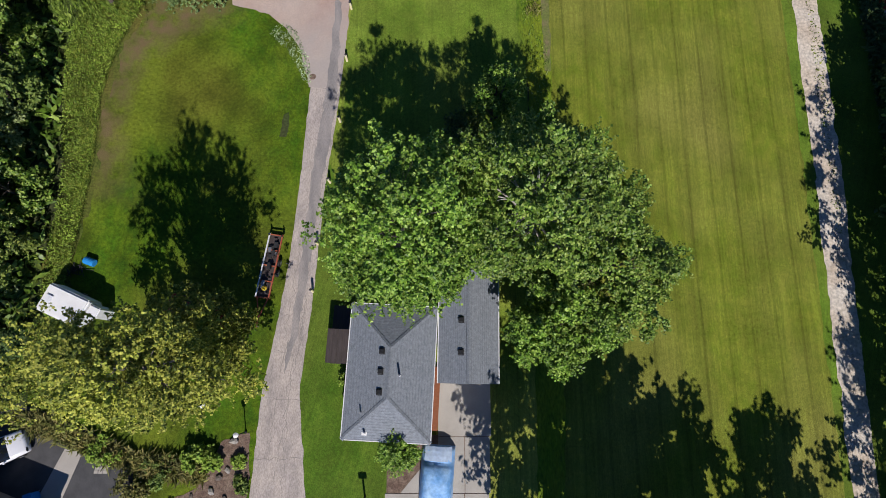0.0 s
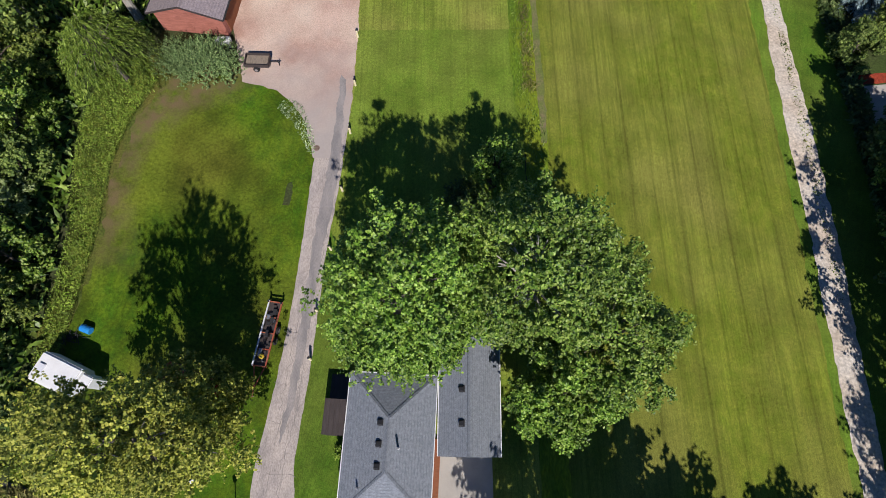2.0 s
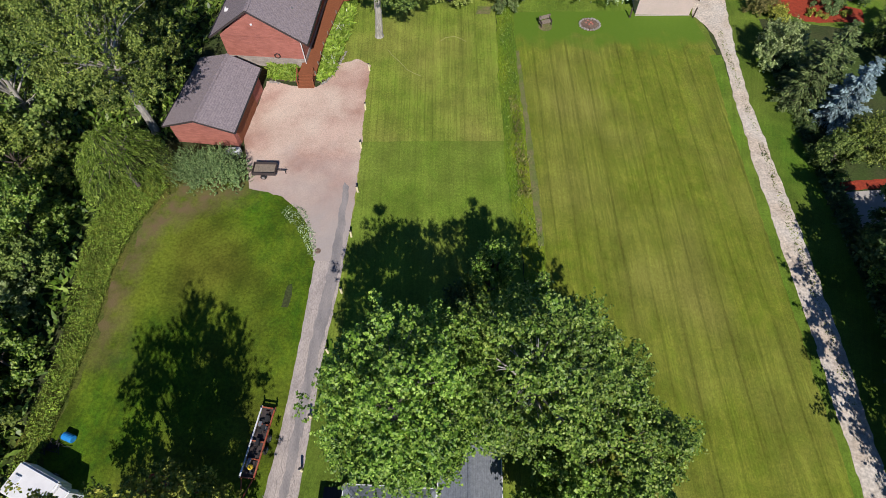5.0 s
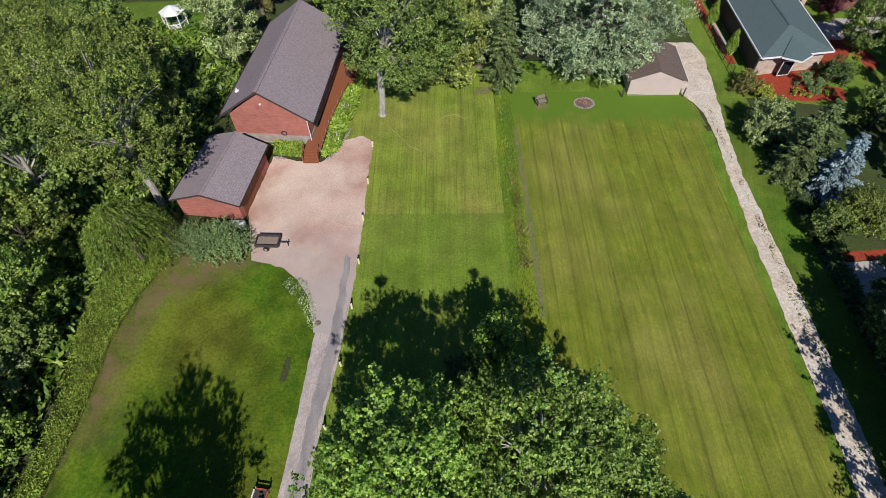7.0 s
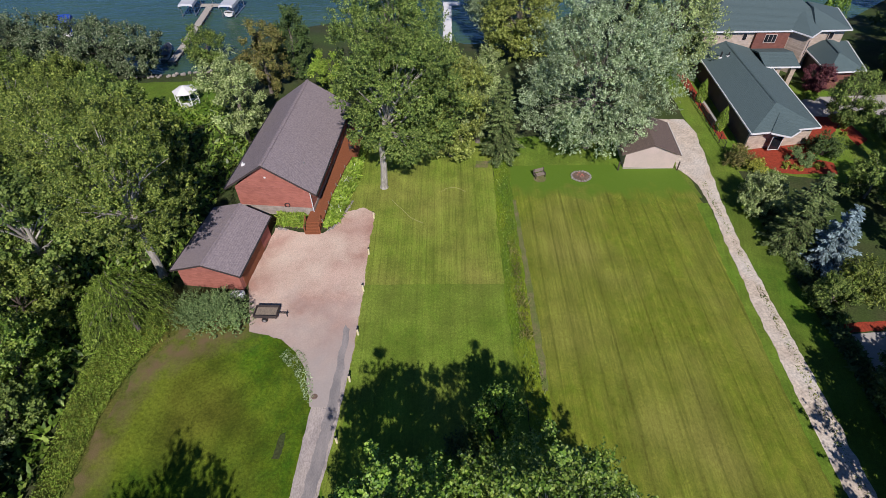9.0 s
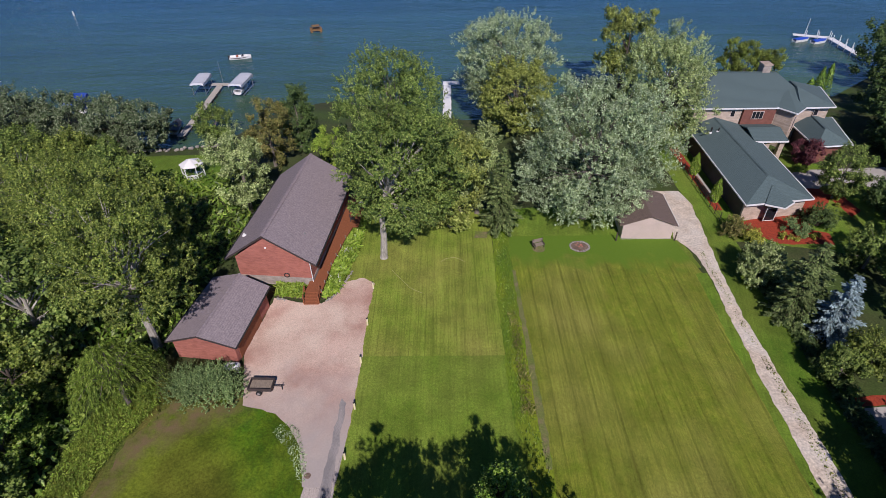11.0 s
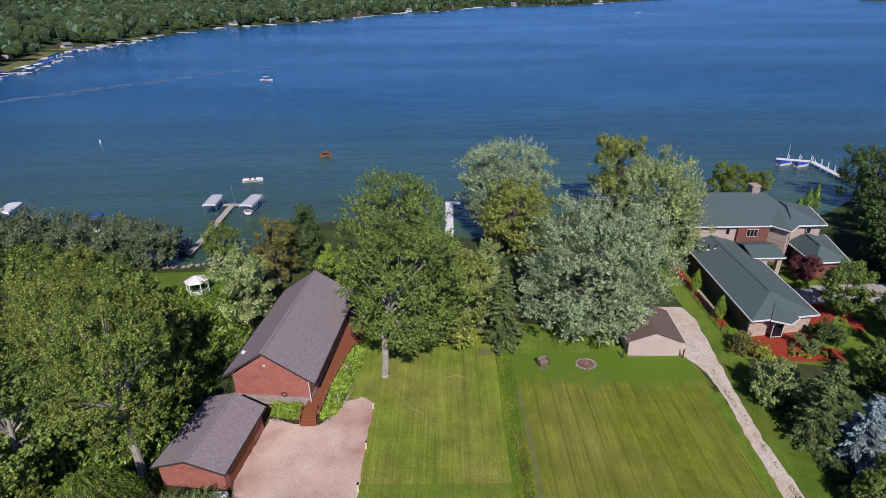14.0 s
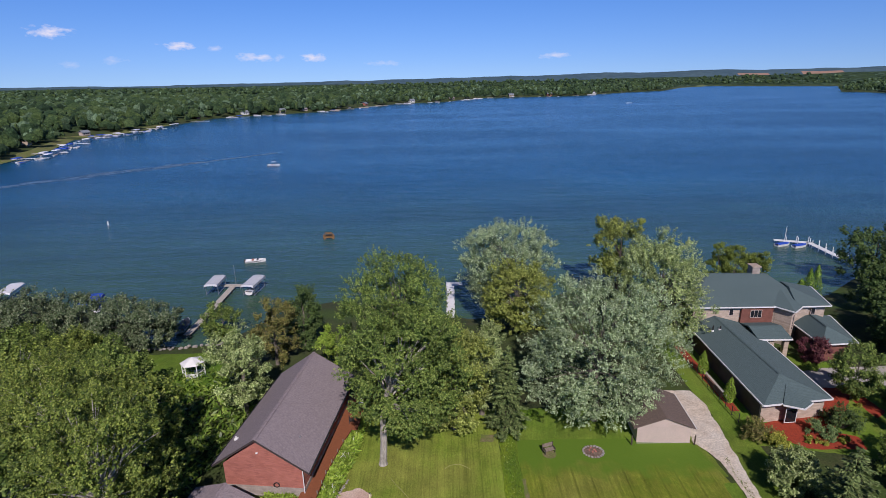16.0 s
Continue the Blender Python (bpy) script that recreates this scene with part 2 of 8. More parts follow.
LAWN_L = lawn_mat("lawn_left", (0.042, 0.1, 0.004), (0.078, 0.132, 0.005), (0.115, 0.132, 0.013), 1.1, 0.15, 0.0, mott=1.9)
n_, l_ = LAWN_L.node_tree.nodes, LAWN_L.node_tree.links
b_ = n_["Principled BSDF"]
src_ = b_.inputs["Base Color"].links[0].from_socket
co_, dv_, sx_, nz_ = (n_.new("ShaderNode" + k) for k in ("TexCoord", "VectorMath", "SeparateXYZ", "TexNoise"))
dv_.operation, dv_.inputs[1].default_value = "DISTANCE", (-17.6, 19.8, 0)
l_.new(co_.outputs["Object"], dv_.inputs[0])
l_.new(co_.outputs["Object"], sx_.inputs[0])
l_.new(co_.outputs["Object"], nz_.inputs[0])
nz_.inputs["Scale"].default_value, nz_.inputs["Detail"].default_value = 0.7, 5
w_ = []
for sock, a, z in ((dv_.outputs[1], 8.2, 10.6), (sx_.outputs[1], 12.0, 18.0), (sx_.outputs[0], -16.5, -20.0), (nz_.outputs[0], 0.3, 0.62)):
    r_ = n_.new("ShaderNodeMapRange")
    r_.inputs[1].default_value, r_.inputs[2].default_value = a, z
    l_.new(sock, r_.inputs[0])
    w_.append(r_.outputs[0])
for k in (1, 2, 3):
    m_ = n_.new("ShaderNodeMath")
    m_.operation = "MULTIPLY"
    l_.new(w_[0], m_.inputs[0])
    l_.new(w_[k], m_.inputs[1])
    w_[0] = m_.outputs[0]
x_ = n_.new("ShaderNodeMix")
x_.data_type = "RGBA"
x_.inputs[7].default_value = (0.16, 0.115, 0.06, 1)
l_.new(w_[0], x_.inputs[0])
l_.new(src_, x_.inputs[6])
l_.new(x_.outputs[2], b_.inputs["Base Color"])
LAWN_M = lawn_mat("lawn_mid", (0.15, 0.215, 0.024), (0.175, 0.225, 0.03), (0.235, 0.24, 0.05), 0.9, 0.0, 0.14, 3.0, 0.8, 0.16)
LAWN_F = lawn_mat("lawn_field", (0.125, 0.168, 0.014), (0.165, 0.19, 0.021), (0.19, 0.195, 0.038), 1.3, 0.0, 0.15, 7.0, 1.85, 0.2, 0.75)
LAWN_S = lawn_mat("lawn_south", (0.115, 0.19, 0.018), (0.135, 0.2, 0.022), (0.165, 0.205, 0.034), 0.9, 0.0, 0.08, 3.0, 1.6, 0.08)
LAWN_E = lawn_mat("lawn_end", (0.085, 0.175, 0.012), (0.11, 0.19, 0.016), (0.15, 0.195, 0.028), 1.2, 0.2, 0.1, 2.0)
LAWN_R = lawn_mat("lawn_lush", (0.06, 0.13, 0.009), (0.085, 0.15, 0.013), (0.11, 0.155, 0.02), 1.0, 0.3, 0.1)
EARTH = mat("woodland_floor", (0.035, 0.05, 0.014), (0.06, 0.065, 0.025), 0.6, 0.95, 0.6, 5, 0.35, c3=(0.05, 0.085, 0.015), big=0.12, dist=0.1)
MEADOW = mat("meadow_floor", (0.06, 0.09, 0.011), (0.1, 0.12, 0.02), 0.8, 0.95, 0.6, 6, 0.35, c3=(0.14, 0.12, 0.025), big=0.2, dist=0.1)
DITCH = mat("ditch_growth", (0.115, 0.195, 0.008), (0.2, 0.24, 0.014), 0.5, 0.95, 0.8, 7, 0.35, (1, 0.35, 1), c3=(0.06, 0.13, 0.01), big=0.3, dist=0.1)
DIRT = mat("bare_earth", (0.19, 0.16, 0.08), (0.14, 0.16, 0.045), 1.5, 0.95, 0.5, 9, 0.3, c3=(0.11, 0.16, 0.025), big=0.5)
ASPHALT = mat("worn_asphalt", (0.45, 0.39, 0.355), (0.31, 0.275, 0.255), 1.1, 0.93, 0.5, 11, 0.24, (1.2, 0.6, 1), c3=(0.46, 0.4, 0.355), big=0.5)
TRACK = mat("dark_asphalt", (0.23, 0.215, 0.21), (0.32, 0.29, 0.275), 1.6, 0.93, 0.4, 22, 0.2, (1, 0.25, 1))
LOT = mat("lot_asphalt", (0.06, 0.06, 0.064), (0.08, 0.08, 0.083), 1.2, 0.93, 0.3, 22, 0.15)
GRAVEL = mat("pink_gravel", (0.58, 0.42, 0.34), (0.4, 0.24, 0.185), 0.22, 0.95, 0.5, 11, 0.2, c3=(0.64, 0.52, 0.42), big=0.16)
def blend_y(name, a, b, y0, y1):
    """Material a passing unevenly into the colour of b between two distances along y."""
    m = a.copy()
    m.name = name
    n, l = m.node_tree.nodes, m.node_tree.links
    p = n["Principled BSDF"]
    c1, c2 = b
    co, sx, t, ad, r, x = (n.new("ShaderNode" + k) for k in ("TexCoord", "SeparateXYZ", "TexNoise", "Math", "MapRange", "Mix"))
    l.new(co.outputs["Object"], sx.inputs[0])
    l.new(co.outputs["Object"], t.inputs[0])
    t.inputs["Scale"].default_value, t.inputs["Detail"].default_value = 0.5, 6
    ad.operation, ad.inputs[1].default_value = "MULTIPLY_ADD", 9.0
    l.new(t.outputs[0], ad.inputs[0])
    l.new(sx.outputs[1], ad.inputs[2])
    r.inputs[1].default_value, r.inputs[2].default_value = y0 + 4.5, y1 + 4.5
    l.new(ad.outputs[0], r.inputs[0])
    x.data_type = "RGBA"
    g = n.new("ShaderNodeMix")
    g.data_type = "RGBA"
    g.inputs[6].default_value, g.inputs[7].default_value = (*c1, 1), (*c2, 1)
    u = n.new("ShaderNodeTexNoise")
    u.inputs["Scale"].default_value, u.inputs["Detail"].default_value = 7.0, 5
    l.new(co.outputs["Object"], u.inputs[0])
    l.new(u.outputs[0], g.inputs[0])
    l.new(r.outputs[0], x.inputs[0])
    l.new(g.outputs[2], x.inputs[6])
    l.new(p.inputs["Base Color"].links[0].from_socket, x.inputs[7])
    l.new(x.outputs[2], p.inputs["Base Color"])
    return m


GRAVEL_MIX = blend_y("gravel_over_asphalt", GRAVEL, ((0.35, 0.31, 0.287), (0.45, 0.39, 0.352)), 25, 36)
LAWN_FADE = blend_y("lawn_field_fade", LAWN_F, ((0.07, 0.15, 0.01), (0.125, 0.205, 0.019)), 51.5, 48.5)
LIMESTONE = mat("white_gravel", (0.62, 0.53, 0.425), (0.45, 0.375, 0.295), 0.9, 0.95, 0.7, 5, 0.28, c3=(0.58, 0.53, 0.46), big=0.3)
CONCRETE = mat("concrete", (0.42, 0.39, 0.35), (0.36, 0.335, 0.3), 0.7, 0.85, 0.2, 25, 0.1)
MULCH = mat("red_mulch", (0.33, 0.05, 0.022), (0.25, 0.04, 0.02), 3, 0.95, 0.8, 14, 0.35)
SOIL = mat("garden_soil", (0.13, 0.085, 0.065), (0.2, 0.145, 0.11), 2, 0.95, 0.8, 10, 0.4)
SHINGLE_GREY = shingle_mat("grey_shingles", (0.225, 0.245, 0.275), (0.17, 0.19, 0.215))
SHINGLE_BROWN = shingle_mat("brown_shingles", (0.31, 0.262, 0.268), (0.225, 0.192, 0.205))
SHINGLE_GREEN = shingle_mat("green_shingles", (0.098, 0.14, 0.142), (0.08, 0.118, 0.121))
SHINGLE_TAN = shingle_mat("tan_shingles", (0.17, 0.125, 0.105), (0.13, 0.1, 0.085))
RED_WALL = brick_mat("red_brick_wall", (0.44, 0.17, 0.13), (0.39, 0.148, 0.112), (0.88, 0.82, 0.78), 0.4, 0.12)
BRICK_DK = brick_mat("brown_brick_wall", (0.24, 0.1, 0.075), (0.2, 0.085, 0.065), (0.8, 0.7, 0.65), 0.4, 0.12)
STONE = brick_mat("pale_stone_veneer", (0.55, 0.45, 0.36), (0.46, 0.37, 0.3), (0.75, 0.72, 0.68), 0.6, 0.25)
STONE_GREY = brick_mat("grey_stone_base", (0.45, 0.39, 0.34), (0.33, 0.285, 0.25), (0.7, 0.68, 0.65), 0.45, 0.2)
BEIGE = mat("beige_siding", (0.56, 0.45, 0.4), (0.5, 0.41, 0.36), 0.6, 0.75, 0.1, 12, 0.08)
TAN_WALL = mat("tan_siding", (0.42, 0.36, 0.28), (0.37, 0.31, 0.25), 0.6, 0.8, 0.1, 12, 0.08)
WHITE = mat("white_paint", (0.78, 0.78, 0.77), (0.7, 0.7, 0.69), 1.2, 0.55, 0.05, 20, 0.06)
WHITE_VINYL = mat("white_vinyl", (0.72, 0.73, 0.76), (0.64, 0.65, 0.68), 0.8, 0.5, 0.05, 10, 0.06)
GREY_VINYL = mat("grey_canopy_vinyl", (0.52, 0.54, 0.57), (0.46, 0.48, 0.52), 0.5, 0.6, 0.05, 6, 0.08)
DECK = mat("red_stained_deck", (0.27, 0.095, 0.042), (0.21, 0.075, 0.035), 2.5, 0.75, 0.3, 10, 0.22, (1, 6, 1))
WOOD = mat("weathered_wood", (0.27, 0.22, 0.17), (0.2, 0.165, 0.13), 2.0, 0.85, 0.4, 12, 0.25, (6, 1, 1))
HOSE = mat("dull_yellow_hose", (0.36, 0.36, 0.13), (0.3, 0.3, 0.11), 3, 0.6, 0.1, 10, 0.15)
CRACK = mat("tar_crack", (0.22, 0.2, 0.19), (0.3, 0.27, 0.25), 4, 0.9, 0.2, 20, 0.2)
RAFT_WOOD = mat("stained_raft_wood", (0.27, 0.15, 0.055), (0.18, 0.1, 0.04), 2.0, 0.8, 0.3, 9, 0.25)
PIER_WOOD = mat("grey_pier_boards", (0.46, 0.42, 0.36), (0.38, 0.35, 0.3), 2.0, 0.85, 0.3, 9, 0.2, (1, 7, 1))
BARK = mat("grey_bark", (0.2, 0.175, 0.145), (0.13, 0.11, 0.09), 3, 0.95, 0.9, 10, 0.35, (1, 1, 0.25), dist=0.05)
BARK_PALE = mat("pale_bark", (0.42, 0.39, 0.34), (0.3, 0.28, 0.24), 3, 0.95, 0.8, 10, 0.3, (1, 1, 0.25), dist=0.05)
BARK_DARK = mat("dark_bark", (0.09, 0.07, 0.055), (0.06, 0.05, 0.04), 3, 0.95, 0.8, 10, 0.3, (1, 1, 0.25))
BLACK = mat("black_metal", (0.025, 0.025, 0.027), (0.035, 0.035, 0.036), 2, 0.5, 0.1, 15, 0.15)
DARK_BROWN = mat("dark_brown_panel", (0.05, 0.04, 0.038), (0.065, 0.052, 0.05), 1.2, 0.6, 0.1, 8, 0.15, (6, 1, 1))
RUST_RED = mat("rusty_red_steel", (0.3, 0.06, 0.035), (0.36, 0.12, 0.06), 3, 0.7, 0.2, 15, 0.3)
RED_PAINT = mat("red_car_paint", (0.34, 0.02, 0.02), (0.3, 0.02, 0.02), 1, 0.3, 0.0, 10, 0.05)
CAR_WHITE = mat("white_car_paint", (0.74, 0.75, 0.78), (0.7, 0.71, 0.75), 1, 0.25, 0.0, 10, 0.03, spec=0.5)
GLASS_DK = mat("dark_glass", (0.012, 0.014, 0.018), (0.018, 0.02, 0.024), 1, 0.06, 0.0, 5, 0.05, spec=0.6)
TARP = mat("blue_tarp", (0.16, 0.38, 0.74), (0.36, 0.58, 0.86), 1.3, 0.5, 0.3, 5, 0.15)
TARP_PALE = mat("pale_blue_tarp", (0.42, 0.52, 0.66), (0.36, 0.46, 0.62), 1.5, 0.5, 0.3, 5, 0.12)
BLUE_PL = mat("blue_plastic", (0.02, 0.22, 0.6), (0.03, 0.26, 0.62), 2, 0.4, 0.05, 10, 0.08)
BLUE_DK = mat("deep_blue_vinyl", (0.02, 0.07, 0.42), (0.03, 0.09, 0.48), 2, 0.5, 0.05, 10, 0.1)
YELLOW = mat("yellow_plastic", (0.65, 0.48, 0.04), (0.6, 0.42, 0.04), 2, 0.5, 0.05, 10, 0.1)
POST_Y = mat("cream_post_paint", (0.74, 0.66, 0.36), (0.7, 0.64, 0.46), 3, 0.7, 0.1, 12, 0.12)
RUBBER = mat("tyre_rubber", (0.018, 0.018, 0.018), (0.026, 0.026, 0.026), 4, 0.85, 0.2, 20, 0.2)
STEEL = mat("galvanised_steel", (0.45, 0.46, 0.47), (0.36, 0.37, 0.38), 3, 0.4, 0.1, 14, 0.15, metal=0.7)
ROCK = mat("field_rock", (0.36, 0.33, 0.29), (0.24, 0.22, 0.2), 2.5, 0.9, 0.7, 9, 0.3)
ROCK_DK = mat("dark_field_rock", (0.17, 0.14, 0.12), (0.1, 0.085, 0.075), 2.5, 0.9, 0.7, 9, 0.3)
FLOWER_W = leaf_mat("white_blossom", (0.6, 0.62, 0.5), (0.72, 0.74, 0.62), (0.8, 0.8, 0.74), 0.7, 0.2)

L_MAPLE = leaf_mat("maple_leaves", (0.06, 0.13, 0.012), (0.15, 0.28, 0.028), (0.33, 0.46, 0.08), 0.42)
L_MAPLE2 = leaf_mat("maple_leaves_deep", (0.055, 0.115, 0.013), (0.14, 0.24, 0.028), (0.32, 0.41, 0.085), 0.42)
L_YELLOW = leaf_mat("yellowing_leaves", (0.1, 0.135, 0.014), (0.27, 0.3, 0.034), (0.5, 0.49, 0.085))
L_OAK = leaf_mat("oak_leaves", (0.05, 0.095, 0.014), (0.13, 0.2, 0.035), (0.28, 0.36, 0.085))
L_COTTON = leaf_mat("cottonwood_leaves", (0.055, 0.095, 0.012), (0.15, 0.21, 0.031), (0.34, 0.4, 0.085), 0.55, 0.27)
L_SILVER = leaf_mat("silver_maple_leaves", (0.13, 0.195, 0.078), (0.3, 0.4, 0.195), (0.54, 0.64, 0.4), 0.55, 0.28)
L_SILVER2 = leaf_mat("grey_green_leaves", (0.13, 0.195, 0.055), (0.3, 0.385, 0.13), (0.52, 0.6, 0.27), 0.6, 0.28)
L_PALE = leaf_mat("pale_yellow_green_leaves", (0.11, 0.15, 0.025), (0.24, 0.29, 0.058), (0.42, 0.47, 0.12), 0.6, 0.28)
L_DARK = leaf_mat("dark_green_leaves", (0.04, 0.08, 0.018), (0.07, 0.12, 0.028), (0.12, 0.175, 0.05))
L_SHORE = leaf_mat("shore_tree_leaves", (0.055, 0.09, 0.035), (0.1, 0.145, 0.06), (0.27, 0.31, 0.19))
L_BROWN = leaf_mat("browning_leaves", (0.1, 0.115, 0.025), (0.17, 0.17, 0.042), (0.27, 0.23, 0.075))
L_WILLOW = leaf_mat("willow_leaves", (0.07, 0.125, 0.013), (0.15, 0.23, 0.027), (0.27, 0.36, 0.06))
L_SPRUCE = leaf_mat("spruce_needles", (0.0813, 0.13, 0.039), (0.1382, 0.195, 0.0618), (0.2275, 0.2844, 0.0975), 0.7, 0.1)
L_BLUE = leaf_mat("blue_spruce_needles", (0.17, 0.25, 0.25), (0.26, 0.36, 0.37), (0.36, 0.47, 0.5), 0.7, 0.1)
L_LIME = leaf_mat("lime_leaves", (0.13, 0.23, 0.02), (0.22, 0.34, 0.035), (0.34, 0.44, 0.07))
L_RED = leaf_mat("purple_leaves", (0.08, 0.02, 0.03), (0.14, 0.035, 0.045), (0.2, 0.075, 0.075))
L_GRASS = leaf_mat("tall_grass_blades", (0.05, 0.095, 0.01), (0.125, 0.185, 0.02), (0.26, 0.275, 0.042), 0.6, 0.2, 0.3, 0.5)
L_HEDGE = leaf_mat("hedge_leaves", (0.085, 0.15, 0.05), (0.155, 0.24, 0.08), (0.26, 0.35, 0.13))

WATER = bpy.data.materials.new("lake_water")
WATER.use_nodes = True
n_, l_ = WATER.node_tree.nodes, WATER.node_tree.links
b_ = n_["Principled BSDF"]
b_.inputs["Roughness"].default_value, b_.inputs["IOR"].default_value = 0.2, 1.33
co_ = n_.new("ShaderNodeTexCoord")
sx_ = n_.new("ShaderNodeSeparateXYZ")
l_.new(co_.outputs["Object"], sx_.inputs[0])
nz_ = n_.new("ShaderNodeTexNoise")
nz_.inputs["Scale"].default_value, nz_.inputs["Detail"].default_value = 0.03, 3
l_.new(co_.outputs["Object"], nz_.inputs[0])
ad_ = n_.new("ShaderNodeMath")
ad_.operation, ad_.inputs[1].default_value = "MULTIPLY_ADD", 70.0
l_.new(nz_.outputs[0], ad_.inputs[0])
l_.new(sx_.outputs[1], ad_.inputs[2])
rp_ = n_.new("ShaderNodeMapRange")
rp_.inputs[1].default_value, rp_.inputs[2].default_value = 130, 290
l_.new(ad_.outputs[0], rp_.inputs[0])
mx_ = n_.new("ShaderNodeMix")
mx_.data_type = "RGBA"
mx_.inputs[6].default_value, mx_.inputs[7].default_value = (0.046, 0.094, 0.052, 1), (0.004, 0.066, 0.146, 1)
l_.new(rp_.outputs[0], mx_.inputs[0])
wm_, wt_, wr_, wx_ = (n_.new("ShaderNode" + k) for k in ("Mapping", "TexNoise", "MapRange", "Mix"))
wm_.inputs["Scale"].default_value = (0.3, 1, 1)
l_.new(co_.outputs["Object"], wm_.inputs[0])
l_.new(wm_.outputs[0], wt_.inputs[0])
wt_.inputs["Scale"].default_value, wt_.inputs["Detail"].default_value = 0.012, 4
l_.new(wt_.outputs[0], wr_.inputs[0])
wr_.inputs[1].default_value, wr_.inputs[2].default_value, wr_.inputs[3].default_value, wr_.inputs[4].default_value = 0.35, 0.65, 0.78, 1.22
wx_.data_type, wx_.blend_type = "RGBA", "MULTIPLY"
wx_.inputs[0].default_value = 1.0
l_.new(mx_.outputs[2], wx_.inputs[6])
l_.new(wr_.outputs[0], wx_.inputs[7])
sm_, st_, sr_, sw_, rr_ = (n_.new("ShaderNode" + k) for k in ("Mapping", "TexNoise", "MapRange", "Mix", "MapRange"))
sm_.inputs["Scale"].default_value, sm_.inputs["Rotation"].default_value = (0.18, 1, 1), (0, 0, 0.25)
l_.new(co_.outputs["Object"], sm_.inputs[0])
l_.new(sm_.outputs[0], st_.inputs[0])
st_.inputs["Scale"].default_value, st_.inputs["Detail"].default_value = 0.11, 5
l_.new(st_.outputs[0], sr_.inputs[0])
sr_.inputs[1].default_value, sr_.inputs[2].default_value, sr_.inputs[3].default_value, sr_.inputs[4].default_value = 0.35, 0.65, 0.9, 1.1
sw_.data_type, sw_.blend_type = "RGBA", "MULTIPLY"
sw_.inputs[0].default_value = 1.0
l_.new(wx_.outputs[2], sw_.inputs[6])
l_.new(sr_.outputs[0], sw_.inputs[7])
l_.new(sw_.outputs[2], b_.inputs["Base Color"])
l_.new(wt_.outputs[0], rr_.inputs[0])
rr_.inputs[1].default_value, rr_.inputs[2].default_value, rr_.inputs[3].default_value, rr_.inputs[4].default_value = 0.35, 0.65, 0.24, 0.19
l_.new(rr_.outputs[0], b_.inputs["Roughness"])
last_ = None
for sc_, st_, di_ in ((0.05, 0.08, 2.0), (0.16, 0.5, 0.9), (0.5, 0.4, 0.4), (1.7, 1.0, 0.14)):
    mp_ = n_.new("ShaderNodeMapping")
    mp_.inputs["Scale"].default_value, mp_.inputs["Rotation"].default_value = (0.4, 1.4, 1), (0, 0, 0.25)
    l_.new(co_.outputs["Object"], mp_.inputs[0])
    t_ = n_.new("ShaderNodeTexNoise")
    t_.inputs["Scale"].default_value, t_.inputs["Detail"].default_value = sc_, 4
    l_.new(mp_.outputs[0], t_.inputs[0])
    u_ = n_.new("ShaderNodeBump")
    u_.inputs["Strength"].default_value, u_.inputs["Distance"].default_value = st_, di_
    l_.new(t_.outputs[0], u_.inputs["Height"])
    if last_:
        l_.new(last_, u_.inputs["Normal"])
    last_ = u_.outputs[0]
l_.new(last_, b_.inputs["Normal"])

def crown_colours(m, size):
    """Gives each tree-sized cell of a far wood a tone of its own."""
    n, l = m.node_tree.nodes, m.node_tree.links
    p = n["Principled BSDF"]
    co, mp, vo, sx, ramp_, x = (n.new("ShaderNode" + k) for k in ("TexCoord", "Mapping", "TexVoronoi", "SeparateColor", "ValToRGB", "Mix"))
    mp.inputs["Scale"].default_value = (1 / size, 1 / size, 0)
    l.new(co.outputs["Object"], mp.inputs[0])
    l.new(mp.outputs[0], vo.inputs["Vector"])
    vo.inputs["Scale"].default_value = 1.0
    l.new(vo.outputs["Color"], sx.inputs[0])
    ramp_.color_ramp.elements[0].color, ramp_.color_ramp.elements[1].color = (0.4, 0.5, 0.5, 1), (2.7, 2.7, 2.9, 1)
    for pos_, col_ in ((0.25, (0.7, 0.85, 0.7)), (0.5, (1.0, 1.1, 0.8)), (0.7, (1.35, 1.35, 0.8)), (0.84, (1.05, 1.1, 1.1))):
        ramp_.color_ramp.elements.new(pos_).color = (*col_, 1)
    l.new(sx.outputs[0], ramp_.inputs[0])
    x.data_type, x.blend_type = "RGBA", "MULTIPLY"
    x.inputs[0].default_value = 1.0
    l.new(p.inputs["Base Color"].links[0].from_socket, x.inputs[6])
    l.new(ramp_.outputs[0], x.inputs[7])
    l.new(x.outputs[2], p.inputs["Base Color"])
    return m


FAR_TREE = crown_colours(mat("far_tree_crowns", (0.026, 0.048, 0.026), (0.066, 0.096, 0.05), 0.55, 0.9, 0.9, 1.6, 0.55, dist=0.8, spec=0.1), 11.0)

# ---- tools ----
def link_mesh(name, bm, material):
    me = bpy.data.meshes.new(name)
    bm.normal_update()
    bm.to_mesh(me)
    bm.free()
    me.materials.append(material)
    return me


def part(name, bm, material, parent, label=""):
    ob = new(name, link_mesh(name, bm, material))
    ob.parent = parent
    if label:
        ob["label"] = label
    return ob


def solo(name, bm, material, label, category, kind="", group=""):
    return tagged(new(name, link_mesh(name, bm, material)), label, category, group, kind)


def thing(name, label, category, x=0, y=0, z=0, rz=0, group=""):
    ob = tagged(new(name), label, category, group)
    ob.matrix_basis = pose(x, y, z, 0, 0, rz)
    ob.empty_display_size = 0.3
    return ob


